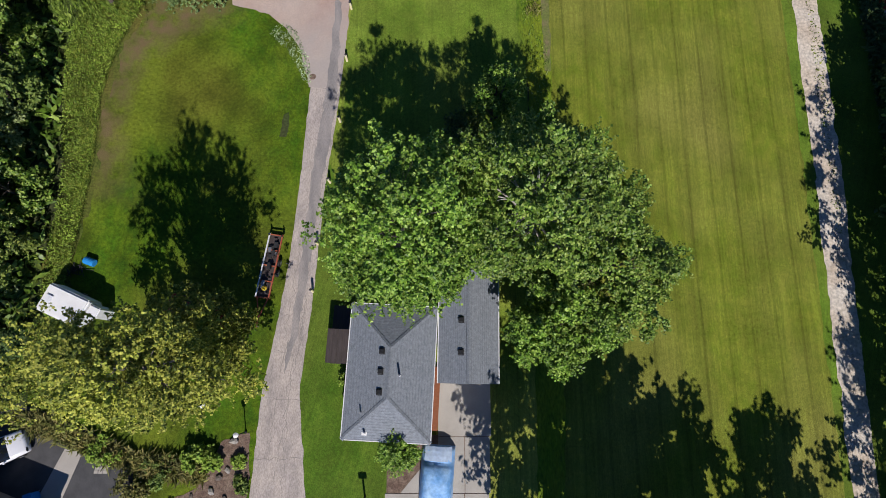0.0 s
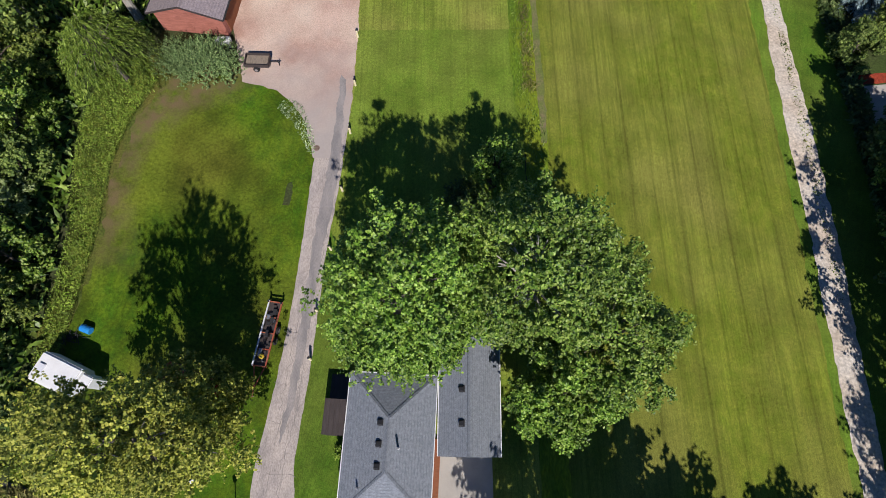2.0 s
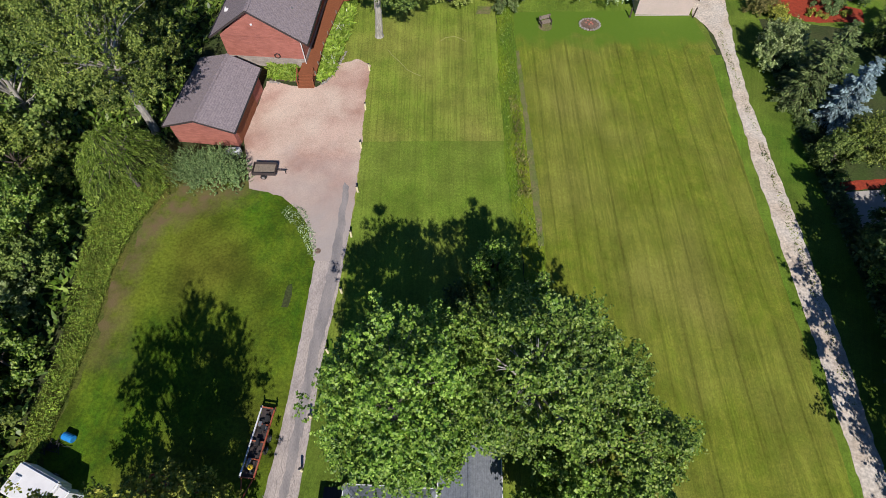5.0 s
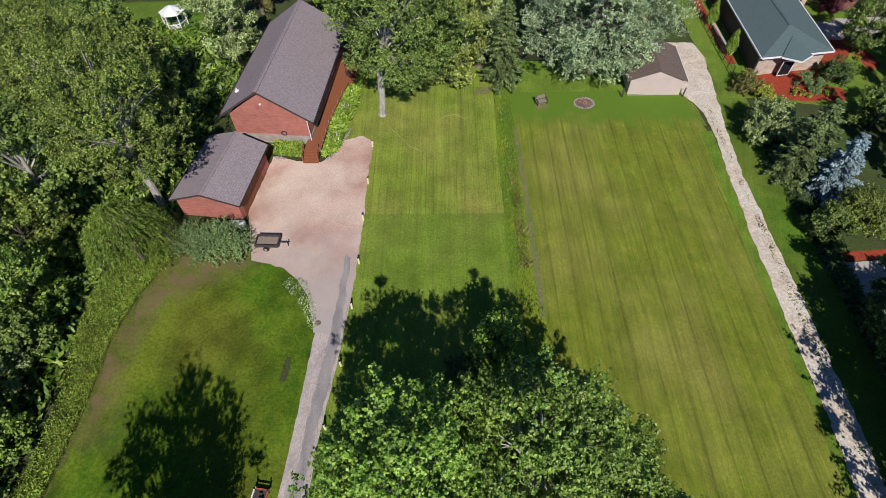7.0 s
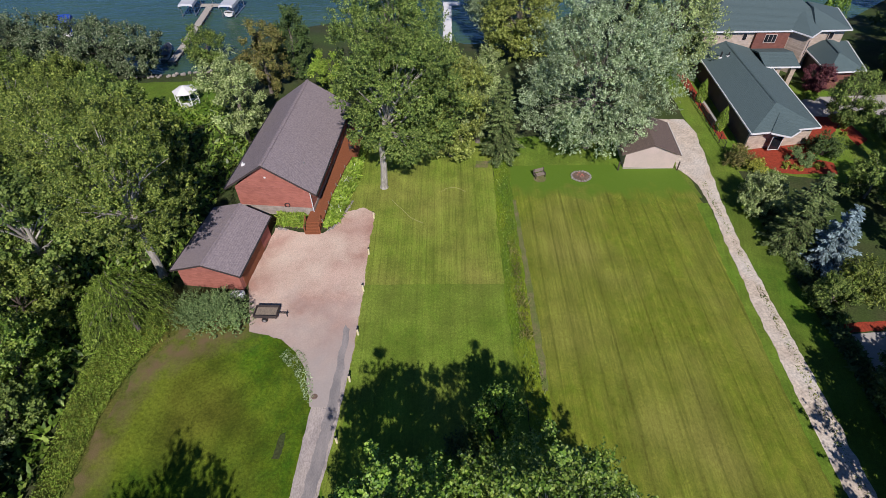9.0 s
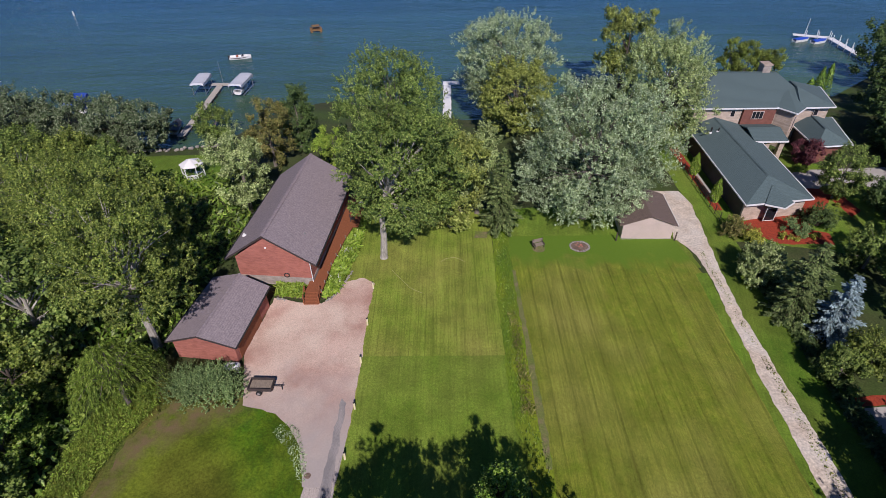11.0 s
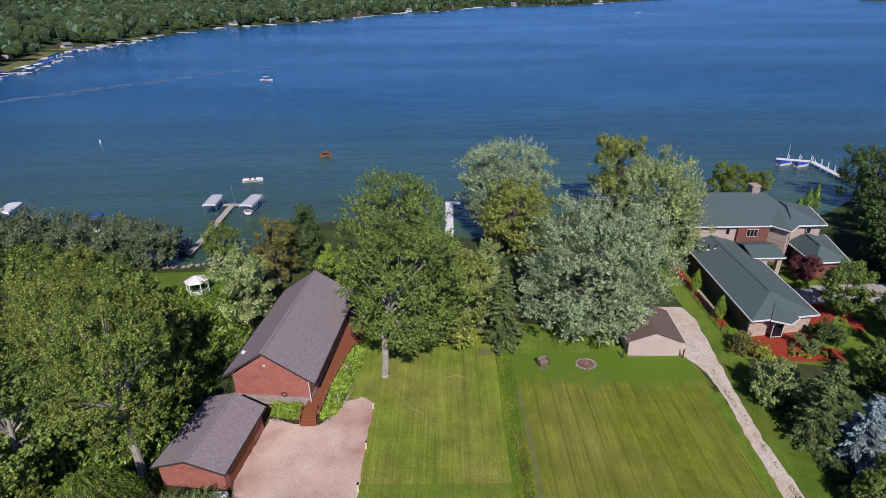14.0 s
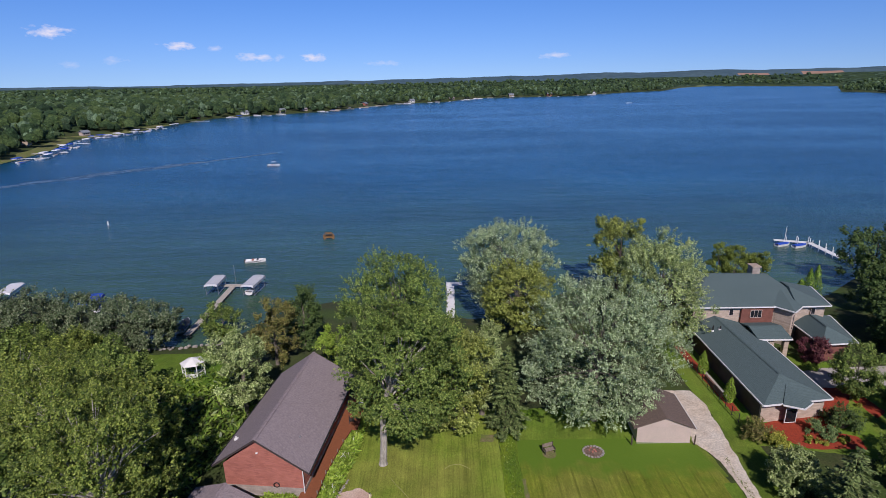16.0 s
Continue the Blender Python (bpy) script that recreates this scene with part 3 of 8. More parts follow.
def box(bm, x0, x1, y0, y1, z0, z1, bevel=0.0):
    vs = [bm.verts.new((x, y, z)) for z in (z0, z1) for x, y in ((x0, y0), (x1, y0), (x1, y1), (x0, y1))]
    fs = [bm.faces.new([vs[i] for i in f]) for f in ((3, 2, 1, 0), (4, 5, 6, 7), (0, 1, 5, 4), (1, 2, 6, 5), (2, 3, 7, 6), (3, 0, 4, 7))]
    if bevel:
        es = list({e for f in fs for e in f.edges})
        bmesh.ops.bevel(bm, geom=es, offset=bevel, segments=2, affect="EDGES")
    return bm


def tube(bm, pts, radii, sides=6):
    """A tapered tube along points."""
    rings = []
    for i, p in enumerate(pts):
        p = Vector(p)
        a, b = Vector(pts[max(i - 1, 0)]), Vector(pts[min(i + 1, len(pts) - 1)])
        d = (b - a).normalized()
        u = d.cross(Vector((0.3, 0.9, 0.1)) if abs(d.z) > 0.9 else Vector((0, 0, 1))).normalized()
        v = d.cross(u)
        rings.append([bm.verts.new(p + radii[i] * (math.cos(k * math.tau / sides) * u + math.sin(k * math.tau / sides) * v)) for k in range(sides)])
    for r, s in zip(rings, rings[1:]):
        for k in range(sides):
            bm.faces.new((r[k], r[(k + 1) % sides], s[(k + 1) % sides], s[k]))
    bm.faces.new(rings[0][::-1])
    bm.faces.new(rings[-1])
    return bm


def prism(bm, pts, z0, z1):
    """An upright prism over a plan outline (anticlockwise)."""
    lo, hi = [bm.verts.new((x, y, z0)) for x, y in pts], [bm.verts.new((x, y, z1)) for x, y in pts]
    n = len(pts)
    bm.faces.new(lo[::-1])
    bm.faces.new(hi)
    for i in range(n):
        bm.faces.new((lo[i], lo[(i + 1) % n], hi[(i + 1) % n], hi[i]))
    return bm


def slab(bm, pts, t=0.12):
    """A roof plane with thickness, from its upper face (anticlockwise from above)."""
    hi, lo = [bm.verts.new(p) for p in pts], [bm.verts.new((p[0], p[1], p[2] - t)) for p in pts]
    n = len(pts)
    bm.faces.new(hi)
    bm.faces.new(lo[::-1])
    for i in range(n):
        bm.faces.new((lo[i], lo[(i + 1) % n], hi[(i + 1) % n], hi[i]))
    return bm


def wobble(pts, step=0.5, amp=0.15, seed=0.0):
    """An outline cut into short lengths and made uneven."""
    out = []
    for (x0, y0), (x1, y1) in zip(pts, pts[1:] + pts[:1]):
        n = max(1, int(math.hypot(x1 - x0, y1 - y0) / step))
        for i in range(n):
            x, y = x0 + (x1 - x0) * i / n, y0 + (y1 - y0) * i / n
            d = 0.7 * noise.noise_vector((x * 0.23 + seed, y * 0.23, seed)) + 0.7 * noise.noise_vector((x * 0.9, y * 0.9 + seed, 4)) + 0.5 * noise.noise_vector((x * 3.1, y * 3.1 + seed, 9))
            out.append((x + amp * d.x, y + amp * d.y))
    return out


def patch(name, pts, z, material, label, category, step=0.5, amp=0.15):
    """A level sheet of ground with an uneven outline."""
    bm = bmesh.new()
    vs = [bm.verts.new((x, y, z)) for x, y in wobble(pts, step, amp, z * 97)]
    es = [bm.edges.new((a, b)) for a, b in zip(vs, vs[1:] + vs[:1])]
    bmesh.ops.triangle_fill(bm, edges=es, use_beauty=True, use_dissolve=False, normal=(0, 0, 1))
    for f in bm.faces:
        f.normal_update()
        if f.normal.z < 0:
            f.normal_flip()
    return solo(name, bm, material, label, category, "structure")


def leaves(name, pos, nor, size, material, parent, rng, aspect=0.62, fold=0.25, along=None, label=""):
    """Many folded leaves or sprays, four corners each, as one mesh."""
    n = len(pos)
    nor = nor / (np.linalg.norm(nor, axis=1, keepdims=True) + 1e-9)
    rnd = along if along is not None else rng.normal(size=(n, 3))
    t = np.cross(nor, np.cross(rnd, nor))
    t /= np.linalg.norm(t, axis=1, keepdims=True) + 1e-9
    s = np.cross(nor, t)
    size = np.asarray(size).reshape(-1, 1) * np.ones((n, 1))
    w = size * aspect * 0.5
    v = np.empty((n, 4, 3), np.float32)
    v[:, 0] = pos - t * size * 0.5
    v[:, 1] = pos + s * w + nor * size * fold * 0.5
    v[:, 2] = pos + t * size * 0.5
    v[:, 3] = pos - s * w + nor * size * fold * 0.5
    i = np.arange(n)[:, None] * 4
    tri = np.concatenate([i + (0, 1, 2), i + (0, 2, 3)], 1).reshape(-1).astype(np.int32)
    me = bpy.data.meshes.new(name)
    me.vertices.add(4 * n)
    me.vertices.foreach_set("co", v.reshape(-1))
    me.loops.add(len(tri))
    me.loops.foreach_set("vertex_index", tri)
    me.polygons.add(2 * n)
    me.polygons.foreach_set("loop_start", np.arange(0, 6 * n, 3, dtype=np.int32))
    me.update(calc_edges=True)
    me.materials.append(material)
    ob = new(name, me)
    ob.parent = parent
    if label:
        ob["label"] = label
    return ob


def unit(rng, n):
    d = rng.normal(size=(n, 3))
    return d / np.linalg.norm(d, axis=1, keepdims=True)


def clumps_to_leaves(rng, centres, radii, per, mid, up=0.75, flat=0.8, spray=9, spread=0.2):
    """Leaf places, facings and ways: shoots stand on the outer side of many clumps, each with a rosette of leaves round its tip."""
    shoots = max(1, per // spray)
    c, r = np.repeat(centres, shoots, 0), np.repeat(radii, shoots)[:, None]
    n = len(c)
    d = unit(rng, n)
    out = c - mid
    out /= np.linalg.norm(out, axis=1, keepdims=True) + 1e-9
    d[(d * (out + (0, 0, 0.7))).sum(1) < -0.1] *= -1
    k = np.where(rng.uniform(size=(n, 1)) < 0.8, rng.uniform(0.75, 1.25, (n, 1)), rng.uniform(0.15, 0.7, (n, 1)))
    p = c + d * r * k * np.array([1, 1, flat])
    axis = d * 0.7 + out * 0.3 + np.array([0, -0.1, 0.55]) + 0.25 * rng.normal(size=d.shape)
    axis /= np.linalg.norm(axis, axis=1, keepdims=True) + 1e-9
    e1 = np.cross(axis, rng.normal(size=d.shape))
    e1 /= np.linalg.norm(e1, axis=1, keepdims=True) + 1e-9
    e2 = np.cross(axis, e1)
    reach = rng.uniform(0.7, 2.0, (n, 1))
    p, axis, e1, e2, reach = (np.repeat(a, spray, 0) for a in (p, axis, e1, e2, reach))
    j = np.tile(np.arange(spray), n)[:, None]
    phi = j * 2.4 + 0.35 * rng.normal(size=j.shape)
    u = np.cos(phi) * e1 + np.sin(phi) * e2
    p = p + axis * spread * reach * (0.7 - 3.3 * j / spray) + u * spread * (0.3 + 0.55 * j / spray) * rng.uniform(0.8, 1.25, j.shape)
    return p, axis * 0.65 + u * 0.55 + np.array([0, -0.15, 0.6 * up]) + 0.3 * rng.normal(size=p.shape), u + axis * 0.35 + 0.2 * rng.normal(size=p.shape)


def broadleaf(name, label, x, y, h, r, material, bark=None, low=0.22, n_clump=90, per=110, leaf=0.3, seed=1, lean=(0, 0), z=0.0, ry=None, clump=0.24, lobes=0.32, trunk_r=None, group="", dome=1.0, gap=0.0, slim=0.48):
    """A broad-leaved tree: tapered trunk and limbs, and a crown of clumped sprays with an uneven outline."""
    rng = np.random.default_rng(seed)
    bark = bark or BARK
    ry = ry or r
    root = thing(name, label, "tree", x, y, z, 0, group)
    cb = h * low
    mid = np.array([lean[0], lean[1], cb + (h - cb) * 0.45])
    d = unit(rng, n_clump)
    lob = np.array([1 + lobes * noise.noise((q[0] * 1.6 + seed * 3.1, q[1] * 1.6, q[2] * 1.6)) + 0.6 * lobes * noise.noise((q[0] * 4 + seed, q[1] * 4, q[2] * 4)) for q in d])
    rad = rng.uniform(0.1, 1, n_clump) ** 0.36 * lob
    d[:, 2] = np.sign(d[:, 2]) * np.abs(d[:, 2]) ** 0.75
    top, bot = (h - mid[2]) * 0.9 * dome, (mid[2] - cb)
    c = d * rad[:, None] * np.array([r * 0.86, ry * 0.86, 1])
    c[:, 2] = np.where(c[:, 2] > 0, c[:, 2] * top, c[:, 2] * bot)
    c += mid
    if gap:
        c = c[np.array([noise.noise((q[0] * 0.5 + seed, q[1] * 0.5, q[2] * 0.5)) for q in c]) > -0.45 + gap]
    cr = r * clump * rng.uniform(0.4, 1.3, len(c))
    bm = bmesh.new()
    tr = trunk_r or 0.022 * h
    fork = Vector((lean[0] * 0.08, lean[1] * 0.08, max(cb, h * 0.3)))
    crown_top = Vector((lean[0], lean[1], h * 0.74))
    k = fork * 0.5 + Vector((0.015 * r, -0.01 * r, 0))
    tube(bm, [(0, 0, -0.2), (0, 0, 0.25), k, fork, fork.lerp(crown_top, 0.5) + Vector((0.06 * r, 0.04 * r, 0)), crown_top], [tr * 1.5, tr * 1.05, tr * 0.9, tr * 0.75, tr * 0.45, tr * 0.1], 9)
    grown = n_clump > 110
    order = rng.permutation(len(c))[: 26 if grown else 9]
    for i in order:
        e = Vector(c[i]).lerp(Vector(mid), 0.18)
        s = fork.lerp(crown_top, min(0.85, max(0.0, (e.z - fork.z) / (h - fork.z) * 0.6))) if e.z > fork.z else fork * 0.95
        b = s.lerp(e, 0.5) + Vector((0, 0, 0.05 * r))
        q = tr * rng.uniform(0.18, 0.4)
        tube(bm, [s, b, e], [q, q * 0.6, q * 0.15], 5)
        for _ in range(2 if grown else 0):
            g = e + Vector(unit(rng, 1)[0]) * r * 0.22
            tube(bm, [b, b.lerp(g, 0.6) + Vector((0, 0, 0.02 * r)), g], [q * 0.45, q * 0.3, q * 0.08], 4)
    part("trunk", bm, bark, root)
    leaf = leaf * 0.9
    p, nn, ax = clumps_to_leaves(rng, c, cr, int(per * 1.2), mid, spread=leaf * 0.75)
    leaves("crown", p, nn, leaf * rng.uniform(0.65, 1.4, len(p)), material, root, rng, slim, 0.25, ax)
    return root


def shrub(name, label, x, y, h, r, material, n_clump=26, per=70, leaf=0.2, seed=1, z=0.0, ry=None, category="shrub", group="", rz=0):
    rng = np.random.default_rng(seed)
    ry = ry or r
    root = thing(name, label, category, x, y, z, rz, group)
    d = unit(rng, n_clump)
    d[:, 2] = np.abs(d[:, 2])
    rad = rng.uniform(0.3, 1, n_clump) ** 0.4 * (1 + 0.22 * rng.normal(size=n_clump).clip(-1, 1))
    c = d * rad[:, None] * np.array([r * 0.8, ry * 0.8, h * 0.72]) + (0, 0, h * 0.12)
    bm = bmesh.new()
    for i in range(min(14, n_clump)):
        e = Vector(c[i])
        tube(bm, [(e.x * 0.1, e.y * 0.1, -0.05), (e.x * 0.5, e.y * 0.5, e.z * 0.6), e], [0.02 * h + 0.01, 0.015 * h, 0.006], 5)
    part("stem", bm, BARK_DARK, root)
    p, nn, ax = clumps_to_leaves(rng, c, np.full(len(c), min(r, h) * 0.3), per, np.array([0, 0, 0.0]), 0.6, 0.8, 6, leaf * 0.6)
    p[:, 2] = p[:, 2].clip(0.03)
    leaves("foliage", p, nn, leaf * rng.uniform(0.65, 1.35, len(p)), material, root, rng)
    return root


def conifer(name, label, x, y, h, r, material, seed=1, z=0.0, tiers=17, per=8, spray=0.36, dense=22, group="", droop=0.3):
    """A spruce: straight stem, whorls of drooping boughs set with needle sprays."""
    rng = np.random.default_rng(seed)
    root = thing(name, label, "conifer", x, y, z, 0, group)
    bm = bmesh.new()
    tube(bm, [(0, 0, -0.2), (0, 0, h * 0.5), (0, 0, h)], [0.02 * h + 0.05, 0.012 * h + 0.02, 0.01], 8)
    pos, nor, along = [], [], []
    for i in range(tiers):
        f = (i + rng.uniform(0, 0.7)) / tiers
        zz = h * (0.06 + 0.93 * f)
        reach = r * (1 - f) ** 0.85 * rng.uniform(0.8, 1.1) + 0.1
        m = max(4, int(per * (1 - 0.55 * f)))
        for k in range(m):
            a = math.tau * (k + rng.uniform(-0.35, 0.35)) / m + i * 0.7
            l = reach * rng.uniform(0.72, 1.12)
            ways = np.array([math.cos(a), math.sin(a), -droop * (1 - f) + 0.25 * f])
            tip = ways * l + (0, 0, zz)
            tube(bm, [(0, 0, zz), Vector(tip)], [0.02 + 0.01 * l, 0.008], 4)
            s = np.linspace(0.15, 1.05, max(4, int(dense * l / r) + 3))[:, None]
            q = np.array([0, 0, zz]) + ways * l * s
            side = np.array([-math.sin(a), math.cos(a), 0])
            wide = 0.2 * l * (1.1 - s) + 0.08
            for w in (-1, -0.35, 0.35, 1):
                pos.append(q + side * w * wide + rng.normal(size=q.shape) * 0.06 - np.array([0, 0, 0.05 * abs(w)]))
                nor.append(np.array([0, 0, 1.0]) + 0.35 * rng.normal(size=q.shape) + 0.25 * side * w)
                along.append(np.repeat((ways + side * w * 0.8)[None], len(q), 0))
    part("trunk", bm, BARK_DARK, root)
    pos, nor, along = np.concatenate(pos), np.concatenate(nor), np.concatenate(along)
    leaves("foliage", pos, nor, spray * rng.uniform(0.7, 1.3, len(pos)), material, root, rng, 0.42, 0.1, along)
    return root


def columnar(name, label, x, y, h, r, material, seed=1, z=0.0, n=1500, group="", leaf=0.2):
    """A narrow upright evergreen."""
    rng = np.random.default_rng(seed)
    root = thing(name, label, "evergreen shrub", x, y, z, 0, group)
    bm = bmesh.new()
    tube(bm, [(0, 0, -0.1), (0, 0, h * 0.9)], [0.06, 0.02], 6)
    part("trunk", bm, BARK_DARK, root)
    f = rng.uniform(0, 1, n) ** 1.2
    a = rng.uniform(0, math.tau, n)
    prof = r * np.minimum(1, 0.55 + 2.5 * f) * (1 - f ** 2.2) ** 0.8 * (1 + 0.12 * np.sin(a * 3 + f * 9)) * rng.uniform(0.7, 1.05, n)
    pos = np.stack([np.cos(a) * prof, np.sin(a) * prof, 0.08 + f * h * 0.97], 1)
    nor = np.stack([np.cos(a), np.sin(a), 0.3 + 0 * a], 1) + 0.3 * rng.normal(size=(n, 3))
    leaves("foliage", pos, nor, leaf * rng.uniform(0.7, 1.3, n), material, root, rng, 0.5, 0.2, np.repeat([[0, 0, 1.0]], n, 0) + 0.3 * rng.normal(size=(n, 3)))
    return root


def blades(name, label, category, outline, height, count, material, seed, width=0.05, lean=0.5, z=0.0, kind="stuff"):
    """Upright grass or stems scattered over a plan outline."""
    rng = np.random.default_rng(seed)
    q = np.array(outline)
    lo, hi = q.min(0), q.max(0)
    pts = rng.uniform(lo, hi, (count * 4, 2))
    inside = np.zeros(len(pts), bool)
    for (x0, y0), (x1, y1) in zip(outline, outline[1:] + outline[:1]):
        cross = (y0 > pts[:, 1]) != (y1 > pts[:, 1])
        xi = (x1 - x0) * (pts[:, 1] - y0) / ((y1 - y0) or 1e-9) + x0
        inside ^= cross & (pts[:, 0] < xi)
    pts = pts[inside][:count]
    n = len(pts)
    tuft = np.array([noise.noise((a * 0.6, b * 0.6, seed)) for a, b in pts])
    hh = height * rng.uniform(0.5, 1.1, n) * (1 + 0.7 * tuft)
    tip = np.stack([lean * rng.normal(size=n) * hh * 0.6 + 0.12 * hh, lean * rng.normal(size=n) * hh * 0.6, hh], 1)
    pos = np.concatenate([pts, np.full((n, 1), z)], 1) + tip * 0.5
    nor = np.stack([rng.normal(size=n), rng.normal(size=n), 1.3 + 0.3 * rng.uniform(size=n)], 1)
    size = np.linalg.norm(tip, axis=1)
    ob = leaves(name, pos, nor, size, material, None, rng, (2 * width / size)[:, None], 0.02, tip)
    return tagged(ob, label, category, "", kind)


def rock(bm, x, y, z, s, rng, flat=0.6):
    m = bmesh.ops.create_icosphere(bm, subdivisions=1, radius=s)["verts"]
    o = Vector(rng.uniform(0, 9, 3))
    a = rng.uniform(0, math.tau)
    for v in m:
        k = 1 + 0.5 * noise.noise(v.co / s * 1.1 + o)
        p = v.co * k
        v.co = Vector((p.x * math.cos(a) - p.y * math.sin(a) * 0.75 + x, p.x * math.sin(a) + p.y * math.cos(a) * 0.75 + y, p.z * flat + z + s * flat * 0.45))
    return bm

# ---- land and lake ----
WATER_Z = -2.0
LAKE = [(-240, 130), (-150, 108), (-92, 107), (-78, 101), (-62, 97), (-52, 85), (-44, 84), (-38, 87), (-32, 99), (-22, 104), (-8, 97), (6, 94), (20, 103),
        (34, 114), (50, 109), (64, 102), (77, 103), (90, 113), (104, 116), (130, 108), (200, 120), (420, 180), (900, 420), (1300, 1100), (1180, 1290), (1054, 1357),
        (1048, 1500), (1250, 1800), (1566, 2264), (1276, 2742), (1003, 2413), (745, 1943), (530, 1732), (359, 1500), (96, 1432), (-6, 1203), (-108, 1122),
        (-187, 872), (-305, 750), (-307, 615), (-301, 492), (-321, 480), (-276, 377), (-262, 317), (-285, 240)]


def shore_distance(x, y):
    """Metres to the lake's edge, positive on land, for arrays of places."""
    best, inside = np.full(x.shape, 1e9), np.zeros(x.shape, bool)
    for (x0, y0), (x1, y1) in zip(LAKE, LAKE[1:] + LAKE[:1]):
        dx, dy = x1 - x0, y1 - y0
        k = (((x - x0) * dx + (y - y0) * dy) / (dx * dx + dy * dy)).clip(0, 1)
        best = np.minimum(best, np.hypot(x - x0 - k * dx, y - y0 - k * dy))
        inside ^= ((y0 > y) != (y1 > y)) & (x < dx * (y - y0) / (dy or 1e-9) + x0)
    return np.where(inside, -best, best)


def land_height(x, y):
    d = shore_distance(x, y)
    near = (y < 140) & (np.abs(x) < 260)
    z = np.where(d < 0, WATER_Z + np.maximum(d * 0.12, -3.5), WATER_Z + 0.1 + np.where(near, np.minimum(d * 0.14, 1.9), np.minimum(d * 0.1, 5)))
    far = ((np.hypot(x, y) - 1500) / 2200).clip(0, 1)
    hill = np.interp(x / np.maximum(y, 200), (-0.8, -0.3, 0.0, 0.35, 0.7, 1.1), (16, 18, 22, 32, 44, 48))
    roll = np.array([noise.noise((a / 700, b / 700, 3.3)) for a, b in zip(x.ravel(), y.ravel())]).reshape(x.shape)
    return z + np.where(d > 0, ((d - 60) / 700).clip(0, 1) * far * far * (3 - 2 * far) * (hill * (1 + 0.35 * roll)), 0)


def steps(*runs):
    out = []
    for a, b, s in runs:
        out += list(np.arange(a, b, s))
    return np.array(out + [runs[-1][1]])


def sheet(name, xs, ys, height, material, label, category, kind):
    gx, gy = np.meshgrid(xs, ys)
    gz = height(gx, gy)
    v = np.stack([gx, gy, gz], -1).reshape(-1, 3)
    nx, ny = len(xs), len(ys)
    i = (np.arange(ny - 1)[:, None] * nx + np.arange(nx - 1)[None]).reshape(-1)
    me = bpy.data.meshes.new(name)
    me.from_pydata(v.tolist(), [], np.stack([i, i + 1, i + nx + 1, i + nx], 1).tolist())
    me.materials.append(material)
    me.polygons.foreach_set("use_smooth", [True] * len(me.polygons))
    return tagged(new(name, me), label, category, "", kind)


gxs = steps((-4600, -1500, 100), (-1500, -420, 40), (-420, -140, 15), (-140, 140, 3.2), (140, 420, 15), (420, 1800, 40), (1800, 4600, 100))
gys = steps((-400, -60, 20), (-60, 130, 2.5), (130, 260, 10), (260, 900, 25), (900, 2000, 40), (2000, 4900, 80))
sheet("ground", gxs, gys, land_height, EARTH, "grassy and wooded land round a lake", "ground", "structure")
bm = bmesh.new()
for f in ((-700, 60), (1700, 60), (1700, 2900), (-700, 2900)):
    bm.verts.new((*f, WATER_Z))
bm.faces.new(bm.verts)
solo("water", bm, WATER, "rippled dark blue lake water, greener near the shore", "lake", "structure")

# ---- ground covers, each a little proud of the last ----
patch("lawn_yard", [(-31, -14), (-31.0, 7.2), (-30.6, 10.8), (-30.3, 15.5), (-30.2, 22), (-29.3, 26.5), (-26.5, 32.0), (-23, 33.2), (-18, 31.6), (-11, 30), (-8, 24), (-8, -14)],
      0.010, LAWN_L, "bright green mown yard beside the driveway", "lawn", 0.7, 0.3)
patch("lawn_strip", [(-12, -16), (6.6, -16), (6.4, 27), (5.9, 33), (5.7, 45), (5.9, 62), (-11, 62), (-11.5, 48), (-9, 30)],
      0.014, LAWN_M, "mown lawn strip with fine mowing lines", "lawn", 0.7, 0.12)
patch("lawn_south", [(-8.3, 8), (6.6, 8), (6.3, 27), (5.8, 33), (5.75, 36.0), (-8.3, 36.0), (-8.4, 28.6), (-8.7, 25.4)],
      0.0175, LAWN_S, "greener freshly mown part of the lawn strip", "lawn", 0.7, 0.05)
patch("lawn_home", [(-11.4, -16), (-1.0, -16), (-1.0, -3), (-6.8, 9), (-9.6, 16), (-10.9, 8), (-11.4, -2)],
      0.021, LAWN_R, "dark green lawn round the grey-roofed house", "lawn", 0.6, 0.15)
patch("lawn_field", [(7.6, -30), (29.2, -30), (28.8, 5), (29.6, 24), (29.7, 48), (28.6, 54.4), (24, 55.6), (8.0, 55.6), (7.7, 49.3), (7.8, 41), (8.0, 34), (7.9, 28), (8.0, 25), (7.8, -5)],
      0.018, LAWN_FADE, "wide mown field with pale and dark mowing stripes", "lawn", 0.8, 0.1)
patch("lawn_end", [(7.4, 49), (30, 49), (29.4, 56), (20, 62), (7.6, 62)], 0.016, LAWN_E, "lush uncut grass at the end of the field", "lawn", 0.6, 0.35)
patch("ditch", [(6.2, -12), (8.2, -12), (8.6, 25), (8.0, 28), (8.1, 34), (8.0, 41.5), (7.7, 49), (7.9, 58), (5.9, 58), (5.6, 45), (5.7, 33), (5.9, 28), (6.5, 24)],
      0.020, DITCH, "narrow overgrown ditch between two lawns", "ditch", 0.5, 0.25)
patch("ditch_bank", [(8.0, 24), (8.5, 24), (8.5, 34), (8.3, 41), (8.1, 49), (7.7, 49), (7.8, 41), (7.9, 34), (7.8, 28)], 0.024, DIRT, "dry trodden bank along the ditch", "earth", 0.4, 0.18)
